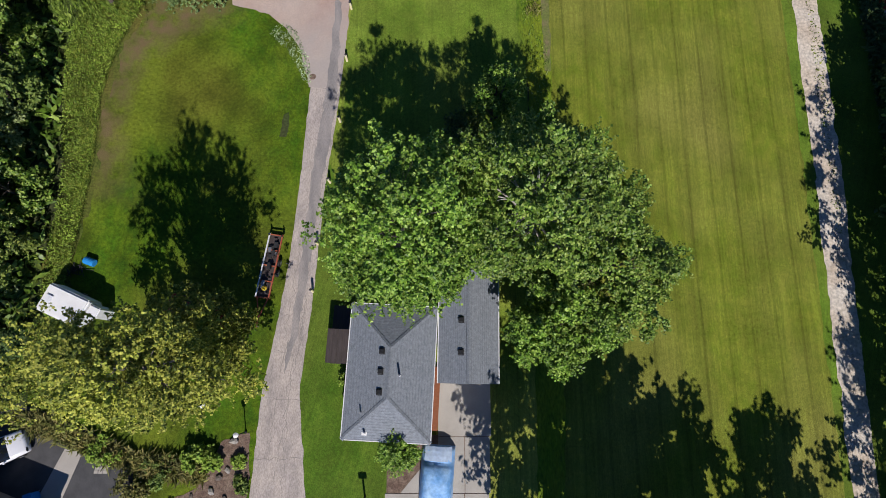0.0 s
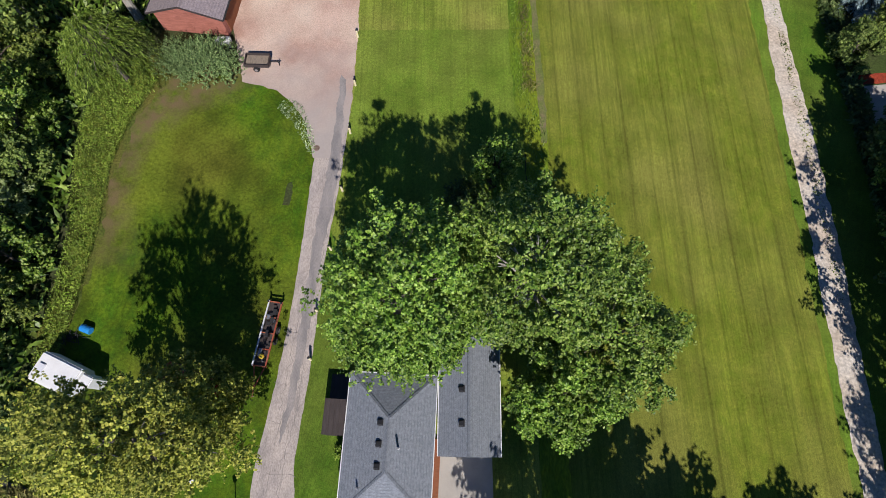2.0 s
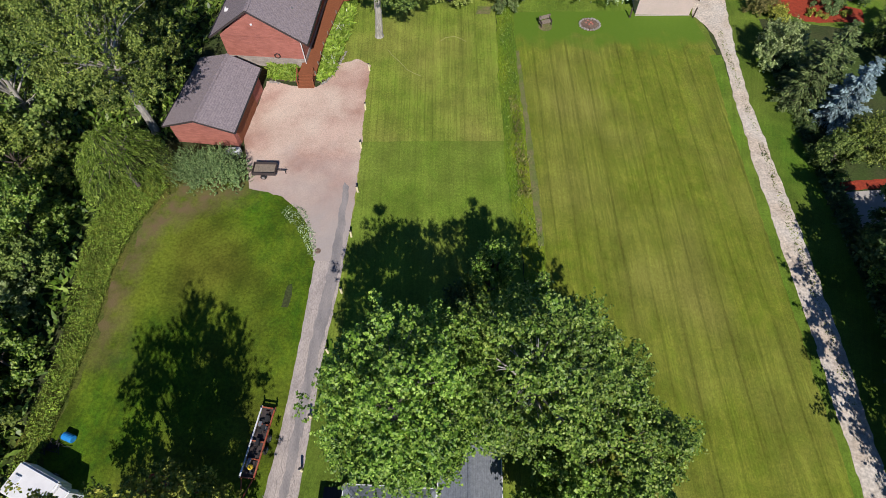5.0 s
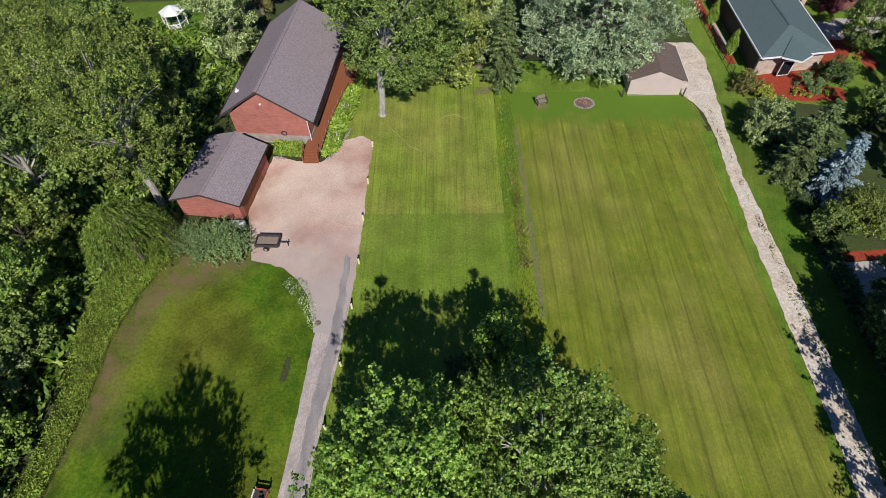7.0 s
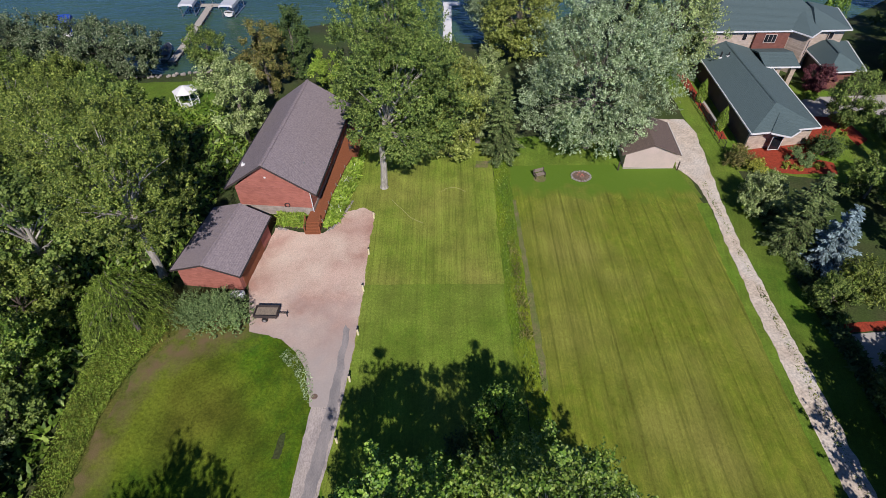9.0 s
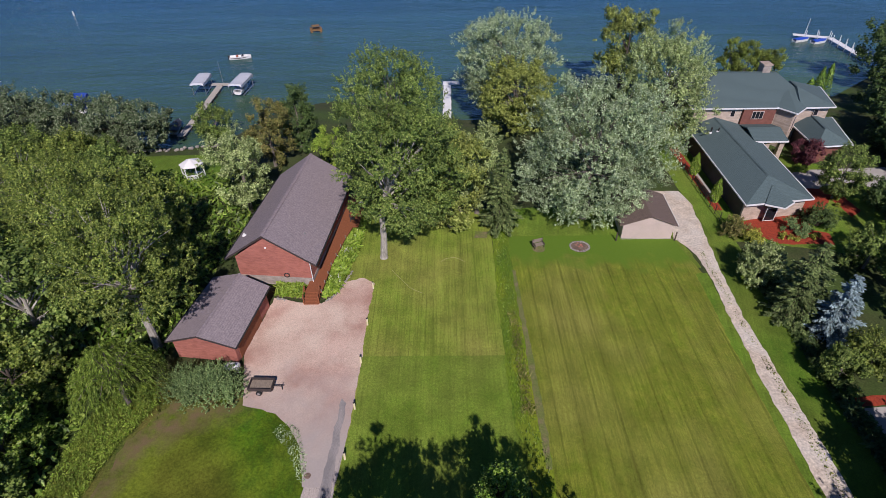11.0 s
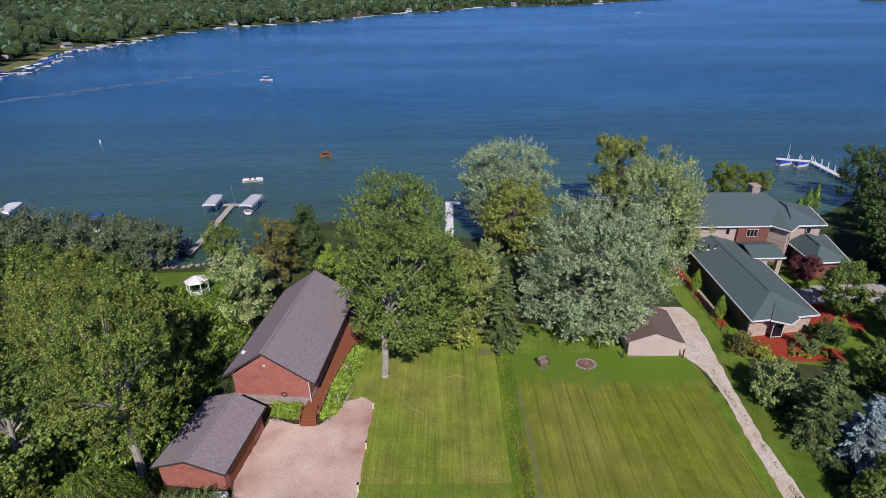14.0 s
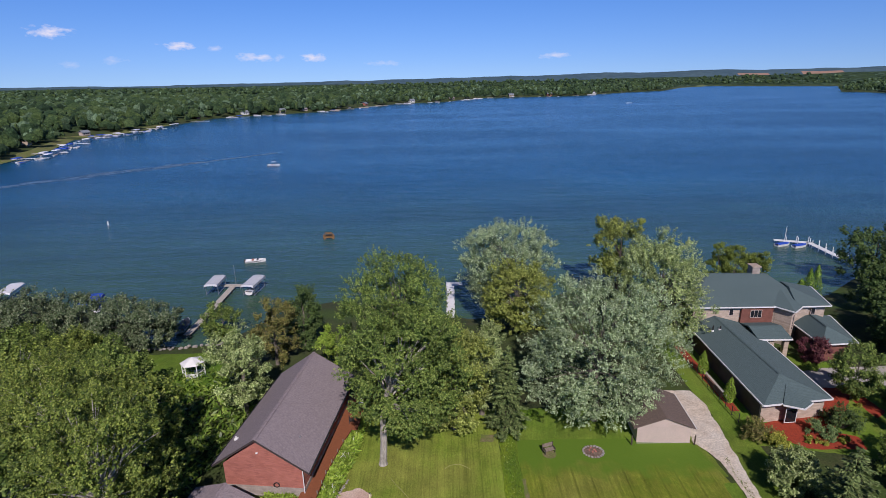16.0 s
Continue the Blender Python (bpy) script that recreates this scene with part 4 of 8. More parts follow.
patch("field_edge", [(27.4, -30), (29.5, -30), (29.2, 5), (29.6, 24), (29.6, 36), (30.3, 48), (28.9, 48), (28.4, 36), (28.3, 24), (27.9, 5)], 0.022, LAWN_E, "greener unmown edge of the field", "lawn", 0.4, 0.2)
patch("verge", [(29.6, -12), (36, -12), (36.5, 22), (36, 46), (36, 60), (32.5, 60), (31.3, 50), (31.0, 40), (31.0, 34), (30.6, 24)],
      0.012, LAWN_R, "green grass verge beside the gravel lane", "lawn", 0.6, 0.3)
patch("lawn_house", [(33.5, 54), (38, 54), (54, 50), (66, 58), (58, 72), (50, 78), (38, 84), (33, 84)], 0.016, LAWN_E, "lush lawn round the stone house", "lawn", 0.7, 0.2)
patch("lawn_shore", [(-54, 66), (-33, 66), (-34, 74), (-38, 78.5), (-46, 78), (-54, 78)], 0.015, LAWN_R, "lawn above the rocky shore", "lawn", 0.7, 0.3)
patch("meadow", [(-29.0, -2), (-29.0, 7.2), (-28.6, 10.8), (-28.3, 15.5), (-28.2, 22), (-27.3, 26.5), (-25.0, 30.8), (-26.5, 33.5), (-31.0, 32), (-32.0, 26), (-31.4, 20), (-30.8, 14), (-31.0, 6), (-31.0, -2)],
      0.022, MEADOW, "strip of tall uncut meadow grass", "meadow", 0.5, 0.55)
patch("driveway", [(-15.2, -16), (-9.6, -16), (-10.2, -9.1), (-11.0, -2.1), (-10.7, 2.0), (-10.3, 6.3), (-9.9, 13.1), (-9.2, 20.3), (-8.7, 25.4), (-8.5, 30), (-12.9, 30), (-12.4, 26.6),
                   (-11.4, 22.8), (-11.6, 20.3), (-11.8, 15.4), (-12.4, 7.6), (-13.1, 2.4), (-13.8, -2.1), (-14.2, -9.1)],
      0.030, ASPHALT, "worn cracked pale asphalt driveway", "driveway", 0.4, 0.10)
patch("wheel_track", [(-11.8, 0.5), (-10.9, 6), (-10.3, 12), (-9.7, 17), (-9.35, 21), (-9.15, 25.5), (-9.2, 30.5), (-9.7, 31), (-9.9, 26), (-10.3, 21), (-10.7, 17), (-11.2, 11), (-11.7, 5), (-12.2, -0.5)],
      0.046, TRACK, "dark patched band along the driveway", "driveway", 0.25, 0.22)
patch("gravel_yard", [(-11.5, 22.6), (-12.5, 26.0), (-13.8, 28.1), (-15.4, 29.4), (-18.5, 30.5), (-19.3, 33.0), (-20.05, 36.0), (-19.1, 44.6), (-15.9, 43.8), (-13.7, 43.6), (-12.2, 45.0),
                      (-11.6, 47.0), (-9.7, 47.8), (-8.2, 46.7), (-8.3, 42.6), (-8.4, 36.9), (-8.4, 33.2), (-8.4, 28.6), (-8.9, 25.0), (-9.6, 22.6)][::-1],
      0.040, GRAVEL_MIX, "pale pinkish gravel parking yard", "gravel yard", 0.4, 0.22)
patch("gravel_lane", [(28.1, -14), (28.3, -6), (28.5, 2), (28.8, 10), (29.0, 16), (29.1, 22), (29.2, 27.4), (29.5, 34), (29.8, 40), (30.3, 46.5), (30.2, 51.4), (29.4, 53.6), (28.6, 54.6), (28.9, 56), (29.0, 66), (33.0, 66), (33.6, 62.8), (33.0, 56.8), (32.3, 51.3),
                      (31.7, 46.4), (31.4, 41.9), (31.4, 37.8), (31.4, 32), (31.4, 27.4), (31.4, 21.7), (31.1, 13.6), (30.5, 2), (30.1, -6), (29.9, -14)][::-1],
      0.032, LIMESTONE, "rutted pale limestone gravel lane", "gravel lane", 0.35, 0.2)
patch("mulch_bed", [(38.5, 58.2), (38.2, 56.0), (41.4, 53.4), (47.9, 53.2), (48.4, 55.6), (46, 56.6), (51, 61), (53, 63.5), (53.5, 59), (55.5, 60.5), (55, 66), (50, 66.5), (46.5, 60.5)],
      0.034, MULCH, "bright red bark mulch bed", "mulch bed", 0.35, 0.22)
patch("mulch_strip", [(36.2, 61), (37.3, 61), (37.3, 79), (36.0, 79)], 0.034, MULCH, "strip of red bark mulch along the fence", "mulch bed", 0.4, 0.15)
patch("mulch_corner", [(36.6, 29.6), (46, 30.4), (46, 31.6), (36.6, 30.6)], 0.030, MULCH, "red mulch edging by a drive", "mulch bed", 0.3, 0.12)
patch("paved_drive", [(36.9, 14), (46, 12), (46, 30.2), (36.9, 29.5)], 0.028, CONCRETE, "pale concrete drive in tree shade", "driveway", 0.6, 0.03)
patch("house_forecourt", [(47.5, 62), (54, 67), (66, 66), (66, 72), (54, 71.5), (47.8, 69.5)], 0.030, CONCRETE, "pale paved forecourt of the stone house", "driveway", 0.5, 0.1)
patch("side_path", [(36.9, 64), (37.6, 64), (37.5, 72), (36.8, 72)], 0.04, CONCRETE, "short paved path beside the fence", "path", 0.5, 0.03)
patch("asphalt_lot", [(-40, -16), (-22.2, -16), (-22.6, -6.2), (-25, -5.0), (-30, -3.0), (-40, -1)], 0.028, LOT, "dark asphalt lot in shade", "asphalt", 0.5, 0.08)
patch("white_paving", [(-27.7, -5.7), (-26.4, -6.0), (-27.6, -9.6), (-29.4, -9.6)], 0.040, CONCRETE, "sunlit pale concrete walk", "path", 0.5, 0.02)
patch("garden_bed", [(-16.6, -5.3), (-14.4, -4.6), (-14.3, -8), (-14.6, -14), (-22, -14), (-21, -9.6), (-18, -8.4)], 0.034, SOIL, "stony garden bed beside the driveway", "garden bed", 0.35, 0.2)
patch("flower_bed", [(-13.7, 44.2), (-12.2, 45.0), (-11.4, 49.5), (-10.6, 55), (-10.6, 60), (-11.8, 61), (-13.3, 50)], 0.044, SOIL, "flower bed along the deck", "garden bed", 0.35, 0.12)
patch("front_bed", [(-18.9, 44.8), (-15.9, 44.3), (-15.8, 46.6), (-19.2, 47.2)], 0.044, SOIL, "planted bed before the brick house", "garden bed", 0.35, 0.1)

bm = bmesh.new()
box(bm, -4.5, 2.7, -15.9, -4.8, -0.05, 0.03)
solo("slab_bed", bm, SOIL, "dark soil in the slab joints", "earth", "structure")
bm = bmesh.new()
box(bm, -0.85, 2.95, -4.9, -1.15, 0.0, 0.06, 0.015)
slab1 = solo("garage_apron", bm, CONCRETE, "concrete driveway slabs with open joints", "driveway", "structure")
for x0, x1, y0, y1 in ((1.07, 2.85, -8.7, -4.94), (-0.85, 1.03, -8.7, -4.94), (1.03, 2.75, -16, -8.74), (-0.9, 0.99, -16, -8.74), (-4.6, -0.94, -16, -8.74)):
    bm = bmesh.new()
    box(bm, x0, x1, y0, y1, 0.0, 0.06, 0.015)
    part("concrete_slab", bm, CONCRETE, slab1)
bm = bmesh.new()
prism(bm, [(-3.5, -8.7), (-0.89, -8.7), (-0.89, -6.0), (-2.2, -7.2)], 0.0, 0.055)
part("concrete_slab", bm, CONCRETE, slab1)

bm = bmesh.new()
bmesh.ops.create_circle(bm, cap_ends=True, segments=20, radius=0.27, matrix=pose(-11.3, 23.55, 0.052))
bmesh.ops.create_circle(bm, cap_ends=True, segments=20, radius=0.2, matrix=pose(-11.3, 23.55, 0.056))
solo("manhole_cover", bm, SOIL, "dull brown round cover at the driveway edge", "manhole cover")

patch("ash_spot", [(-13.75, 18.3), (-13.2, 18.2), (-12.95, 19.4), (-13.1, 20.4), (-13.5, 20.2)], 0.05, EARTH, "dark scorched spot on the lawn", "earth", 0.2, 0.2)
patch("worn_circle", [(3.6, 55.4), (5.2, 55.2), (5.4, 56.6), (3.8, 56.8)], 0.05, DIRT, "worn bare patch at the wood's edge", "earth", 0.3, 0.2)

# cracks in the driveway
cr_ = np.random.default_rng(5)
bm = bmesh.new()


def crack(x, y, dx, dy, n, w):
    side = Vector((-dy, dx)).normalized() * w
    last = None
    for k in range(n + 1):
        j = cr_.normal(0, 0.09)
        a = Vector((x + dx * k + side.x / w * j, y + dy * k + side.y / w * j))
        pair = [bm.verts.new((*(a - side * cr_.uniform(0.3, 1.2)), 0.0385)), bm.verts.new((*(a + side * cr_.uniform(0.3, 1.2)), 0.0385))]
        if last:
            bm.faces.new((last[0], pair[0], pair[1], last[1]))
        last = pair


for k in range(11):
    y = -13 + 3.5 * k + cr_.uniform(-0.6, 0.6)
    xl, xr = (-13.9 + 0.1 * (y + 4) if y < 8 else -12.3 + 0.08 * (y - 8)), (-10.9 + 0.05 * y if y > 0 else -10.7 - 0.02 * y)
    crack(xl + 0.15, y, (xr - xl - 0.3) / 9, cr_.uniform(-0.05, 0.05), 9, 0.02)
for x, y, dx, n in ((-12.6, -8, 0.07, 26), (-11.6, 6, 0.075, 22), (-11.2, 12, 0.06, 16), (-12.4, 2, 0.055, 14), (-11.9, -10, 0.01, 22), (-10.6, 10, 0.055, 24), (-13.0, -6, 0.05, 16), (-11.3, 1, 0.04, 18)):
    crack(x, y, dx, 0.5, n, 0.022)
solo("driveway_cracks", bm, CRACK, "dark cracks across the old asphalt", "cracks", "stuff")

# ---- buildings ----
def gable_roof(bm, fl, fr, br, bl, rf, rb, t=0.16):
    """Two planes over four eave corners and the ridge's two ends."""
    slab(bm, [fl, rf, rb, bl][::-1], t)
    slab(bm, [fr, br, rb, rf], t)


def house_walls(parent, pts, z0, z1, material, name="wall", thick=0.2):
    """One upright wall with thickness for each side of a plan outline."""
    n = len(pts)
    for i in range(n):
        a, b = Vector(pts[i]), Vector(pts[(i + 1) % n])
        d = (b - a).normalized()
        o = Vector((-d.y, d.x)) * thick
        bm = bmesh.new()
        e = d * (thick + 0.003)
        prism(bm, [tuple(a), tuple(b - e), tuple(b - e + o), tuple(a + o)], z0, z1)
        part(name, bm, material, parent)


def gable_wall(parent, a, b, apex, z0, z1, material, thick=0.2):
    """A wall between two plan points with a peak."""
    a, b, p = Vector((*a, 0)), Vector((*b, 0)), Vector(apex)
    o = Vector((-(b - a).y, (b - a).x, 0)).normalized() * thick
    bm = bmesh.new()
    front = [Vector((a.x, a.y, z0)), Vector((b.x, b.y, z0)), Vector((b.x, b.y, z1)), p, Vector((a.x, a.y, z1))]
    f = [bm.verts.new(v) for v in front]
    k = [bm.verts.new(v + o) for v in front]
    bm.faces.new(f)
    bm.faces.new(k[::-1])
    for i in range(5):
        j = (i + 1) % 5
        bm.faces.new((f[j], f[i], k[i], k[j]))
    part("gable_wall", bm, material, parent)


def edge_board(parent, a, b, material, name="gutter", h=0.14, w=0.06, label=""):
    bm = bmesh.new()
    a, b = Vector(a), Vector(b)
    d = (b - a).normalized()
    s = Vector((d.y, -d.x, 0)).normalized() * w
    up = Vector((0, 0, 0.025))
    dn = Vector((0, 0, -h))
    q = [a + up, b + up, b + up + s, a + up + s]
    lo = [v + dn for v in q]
    hi, lw = [bm.verts.new(v) for v in q], [bm.verts.new(v) for v in lo]
    bm.faces.new(hi[::-1])
    bm.faces.new(lw)
    for i in range(4):
        j = (i + 1) % 4
        bm.faces.new((hi[i], hi[j], lw[j], lw[i]))
    return part(name, bm, material, parent, label)


def ridge_caps(parent, a, b, material, step=0.2, w=0.17):
    bm = bmesh.new()
    a, b = Vector(a), Vector(b)
    n = max(2, int((b - a).length / step))
    d = (b - a).normalized()
    s = Vector((d.y, -d.x, 0)).normalized() * w
    for i in range(n):
        p, q = a.lerp(b, i / n), a.lerp(b, (i + 1.05) / n)
        up0, up1 = Vector((0, 0, 0.035)), Vector((0, 0, 0.06))
        dr = Vector((0, 0, -0.055))
        v = [bm.verts.new(x) for x in (p + s + up1 + dr, p + up1, p - s + up1 + dr, q - s + up0 + dr, q + up0, q + s + up0 + dr)]
        bm.faces.new((v[0], v[1], v[4], v[5]))
        bm.faces.new((v[1], v[2], v[3], v[4]))
        bm.faces.new((v[0], v[2], v[1]))
    return tagged(part("ridge_cap", bm, material, parent), kind="stuff")


def window_unit(parent, c, way, w, h, frame_m=None, panes=2, mulls=1):
    """A window in a wall: raised frame, sill, dark panes. way: the plan direction along the wall (outside is to its right)."""
    d = Vector((way[0], way[1], 0)).normalized()
    o = Vector((d.y, -d.x, 0))
    m = Matrix(((d.x, -o.x, 0, c[0]), (d.y, -o.y, 0, c[1]), (0, 0, 1, c[2]), (0, 0, 0, 1)))
    bm = bmesh.new()
    t = 0.07
    for b4 in ((-w / 2, w / 2, -0.06, 0.03, -h / 2, -h / 2 + t), (-w / 2, w / 2, -0.06, 0.03, h / 2 - t, h / 2), (-w / 2, -w / 2 + t, -0.06, 0.03, -h / 2 + t, h / 2 - t), (w / 2 - t, w / 2, -0.06, 0.03, -h / 2 + t, h / 2 - t)):
        box(bm, *b4)
    for i in range(1, panes):
        x = -w / 2 + w * i / panes
        box(bm, x - 0.025, x + 0.025, -0.05, 0.02, -h / 2 + t, h / 2 - t)
    bm.transform(m)
    win = part("window", bm, frame_m or WHITE, parent)
    for i in range(panes):
        bm = bmesh.new()
        x0, x1 = -w / 2 + w * i / panes + 0.03, -w / 2 + w * (i + 1) / panes - 0.03
        box(bm, x0, x1, -0.03, 0.0, -h / 2 + t * 0.6, h / 2 - t * 0.6)
        bm.transform(m)
        part("pane", bm, GLASS_DK, win, "dark window glass")
    return win


def roof_vent(parent, x, y, z, tilt, rz=0):
    bm = bmesh.new()
    box(bm, -0.2, 0.2, -0.22, 0.22, 0, 0.05)
    v = [bm.verts.new(p) for p in ((-0.16, -0.18, 0.05), (0.16, -0.18, 0.05), (0.16, 0.18, 0.05), (-0.16, 0.18, 0.05), (-0.15, -0.12, 0.2), (0.15, -0.12, 0.2), (0.14, 0.14, 0.17), (-0.14, 0.14, 0.17))]
    for f in ((4, 5, 6, 7), (0, 1, 5, 4), (1, 2, 6, 5), (2, 3, 7, 6), (3, 0, 4, 7)):
        bm.faces.new([v[i] for i in f])
    bm.transform(pose(x, y, z, 0, tilt, rz))
    part("roof_vent", bm, BLACK, parent, "black box vent on the shingles")


def stack(parent, x, y, z, h, r=0.06, material=None):
    bm = bmesh.new()
    tube(bm, [(x, y, z - 0.1), (x, y, z + h)], [r, r], 10)
    pipe = part("vent_pipe", bm, material or STEEL, parent, "thin metal vent pipe")
    bm = bmesh.new()
    box(bm, x - r * 2.6, x + r * 2.6, y - r * 2.2, y + r * 2.2, z - 0.16, z + 0.02, 0.01)
    tube(bm, [(x, y, z - 0.12), (x, y, z + 0.12)], [r * 2.2, r * 1.2], 10)
    part("flashing", bm, WHITE, pipe, "pale flashing collar")
    return pipe


# the grey-roofed house below the maples
house = thing("house", "single-storey house with blue-grey shingled hip roof and white gutters", "house", -4.12, -0.33, 0, -3.0)
W, D, ZE, ZR = 3.02, 4.6, 2.6, 3.72
house_walls(house, [(-W + 0.45, -D + 0.45), (W - 0.45, -D + 0.45), (W - 0.45, D - 0.45), (-W + 0.45, D - 0.45)], -0.05, 2.62, TAN_WALL)
bm = bmesh.new()
r0, r1 = (0, -1.75, ZR), (0, 1.55, ZR)
e = [(-W, -D, ZE), (W, -D, ZE), (W, D, ZE), (-W, D, ZE)]
slab(bm, [e[0], e[1], r0], 0.1)
slab(bm, [e[1], e[2], r1, r0], 0.1)
slab(bm, [e[2], e[3], r1], 0.1)
slab(bm, [e[3], e[0], r0, r1], 0.1)
roof = part("roof", bm, SHINGLE_GREY, house)
for a, b in ((r0, r1), (e[0], r0), (e[1], r0), (e[2], r1), (e[3], r1)):
    ridge_caps(roof, a, b, SHINGLE_GREY)
for i in range(4):
    edge_board(house, e[i], e[(i + 1) % 4], WHITE, "gutter")
tl = math.degrees(math.atan2(ZR - ZE, W))
for yy in (1.35, 0.0, -1.35):
    roof_vent(house, -0.55, yy, ZR - 0.55 * (ZR - ZE) / W, -tl)
stack(house, 0.72, -0.2, 3.35, 0.95, 0.07)
stack(house, -1.75, -2.75, 2.95, 0.55)
stack(house, -1.45, -4.1, 2.8, 0.4, 0.07, WHITE)
bm = bmesh.new()
box(bm, -1.9, -0.3, -D + 0.02, -D + 0.42, 0, 0.35, 0.03)
part("planter", bm, RED_WALL, house, "low red brick planter")
window_unit(house, (-1.2, -D + 0.44, 1.5), (1, 0), 1.2, 1.0)
bm = bmesh.new()
box(bm, W - 0.3, W + 0.42, -D + 0.6, 0.5, 0.0, 0.35, 0.02)
part("boardwalk", bm, DECK, house, "red-stained boards along the wall")

wing = thing("garage_wing", "long gabled garage wing with blue-grey shingles", "garage", -0.82, -1.1, 0, -1.0)
house_walls(wing, [(0.25, 0.35), (3.9, 0.35), (3.9, 12.0), (0.25, 12.0)], -0.05, 2.45, TAN_WALL)
bm = bmesh.new()
gable_roof(bm, (-0.02, 0, 2.55), (4.17, 0, 2.55), (4.17, 12.4, 2.55), (-0.02, 12.4, 2.55), (2.08, 0, 3.55), (2.08, 12.4, 3.55), 0.1)
part("roof", bm, SHINGLE_GREY, wing)
gable_wall(wing, (0.25, 0.35), (3.9, 0.35), (2.08, 0.35, 3.42), 2.45, 2.5, TAN_WALL)
ridge_caps(wing, (2.08, 0, 3.55), (2.08, 12.4, 3.55), SHINGLE_GREY)
edge_board(wing, (-0.02, 12.4, 2.55), (-0.02, 0, 2.55), WHITE)
edge_board(wing, (4.17, 0, 2.55), (4.17, 12.4, 2.55), WHITE)
for yy in (6.8, 4.3, 2.1):
    roof_vent(wing, 1.55, yy, 3.3, -25)
bm = bmesh.new()
box(bm, 0.7, 3.45, 0.28, 0.36, 0, 2.15, 0.01)
for i in range(1, 4):
    box(bm, 0.72, 3.43, 0.255, 0.285, i * 0.53 - 0.02, i * 0.53 + 0.02)
part("garage_door", bm, WHITE, wing, "white panelled garage door")

shelter = thing("canopy_shelter", "dark brown flat canopy shelter on posts beside the house", "canopy", -7.9, 1.5, 0, -3)
bm = bmesh.new()
box(bm, -0.82, 0.82, -1.25, 1.15, 2.1, 2.18, 0.02)
for i in range(5):
    box(bm, -0.8 + i * 0.35, -0.76 + i * 0.35, -1.24, 1.14, 2.18, 2.22)
part("canopy", bm, DARK_BROWN, shelter)
for sx in (-0.75, 0.75):
    for sy in (-1.15, 1.05):
        bm = bmesh.new()
        box(bm, sx - 0.05, sx + 0.05, sy - 0.05, sy + 0.05, 0, 2.1)
        part("post", bm, DARK_BROWN, shelter)
bm = bmesh.new()
box(bm, -0.95, 0.75, -1.3, 3.0, 0.0, 0.14, 0.02)
solo("patio_deck", bm, DARK_BROWN, "dark low deck beside the house", "deck").matrix_basis = pose(-7.9, 1.5, 0, 0, 0, -3)

# the red brick house and its garage
red = thing("brick_house", "long red brick house with a brown shingled gable roof", "house")
FL, FR, BR, BL = (-24.4, 46.9, 3.8), (-14.1, 45.6, 3.8), (-12.5, 64.4, 3.8), (-22.5, 65.3, 3.8)
RF, RB = (-19.6, 46.5, 7.1), (-17.8, 64.9, 7.1)
walls = [(-23.4, 47.3), (-15.0, 46.5), (-13.2, 63.7), (-21.7, 64.6)]
house_walls(red, walls, 1.2, 3.7, RED_WALL)
house_walls(red, [(-23.46, 47.24), (-14.94, 46.44), (-13.14, 63.76), (-21.64, 64.66)], -0.3, 1.2, STONE_GREY, "stone_base", 0.3)
gable_wall(red, walls[0], walls[1], (-19.5, 46.93, 6.85), 3.66, 3.75, RED_WALL)
gable_wall(red, walls[2], walls[3], (-17.5, 64.15, 6.85), 3.66, 3.75, RED_WALL)
bm = bmesh.new()
gable_roof(bm, FL, FR, BR, BL, RF, RB, 0.18)
rroof = part("roof", bm, SHINGLE_BROWN, red)
ridge_caps(rroof, RF, RB, SHINGLE_BROWN, 0.25, 0.2)
edge_board(red, FR, BR, BLACK, "gutter", 0.14, 0.12)
edge_board(red, BL, FL, BLACK, "gutter", 0.14, 0.12)
edge_board(red, FL, RF, DARK_BROWN, "bargeboard", 0.22, 0.05)
edge_board(red, RF, FR, DARK_BROWN, "bargeboard", 0.22, 0.05)
stack(red, -15.9, 49.6, 4.7, 0.5, 0.09)
stack(red, -22.9, 50.0, 4.75, 0.25, 0.08, WHITE)
stack(red, -16.3, 61.0, 4.9, 0.3, 0.09, WHITE)
bm = bmesh.new()
for i in range(14):
    a0, a1 = math.tau * i / 14, math.tau * (i + 1) / 14
    tube(bm, [(-17.9 + 0.28 * math.cos(a0), 46.62, 1.55 + 0.28 * math.sin(a0)), (-17.9 + 0.28 * math.cos(a1), 46.62, 1.55 + 0.28 * math.sin(a1))], [0.05, 0.05], 6)
part("hose_reel", bm, BLACK, red, "coiled black hose on the wall")
bm = bmesh.new()
box(bm, -19.7, -19.5, 46.78, 46.9, 5.2, 5.35)
part("gable_lamp", bm, WHITE, red)
bm = bmesh.new()
tube(bm, [(-14.95, 46.25, 3.7), (-14.95, 46.3, 0.1)], [0.05, 0.05], 8)
part("downpipe", bm, WHITE, red)
for yy in (50, 54, 58):
    window_unit(red, (-14.95 + (yy - 47.3) * 0.105, yy, 2.3), (0.1, 1), 1.6, 1.3)

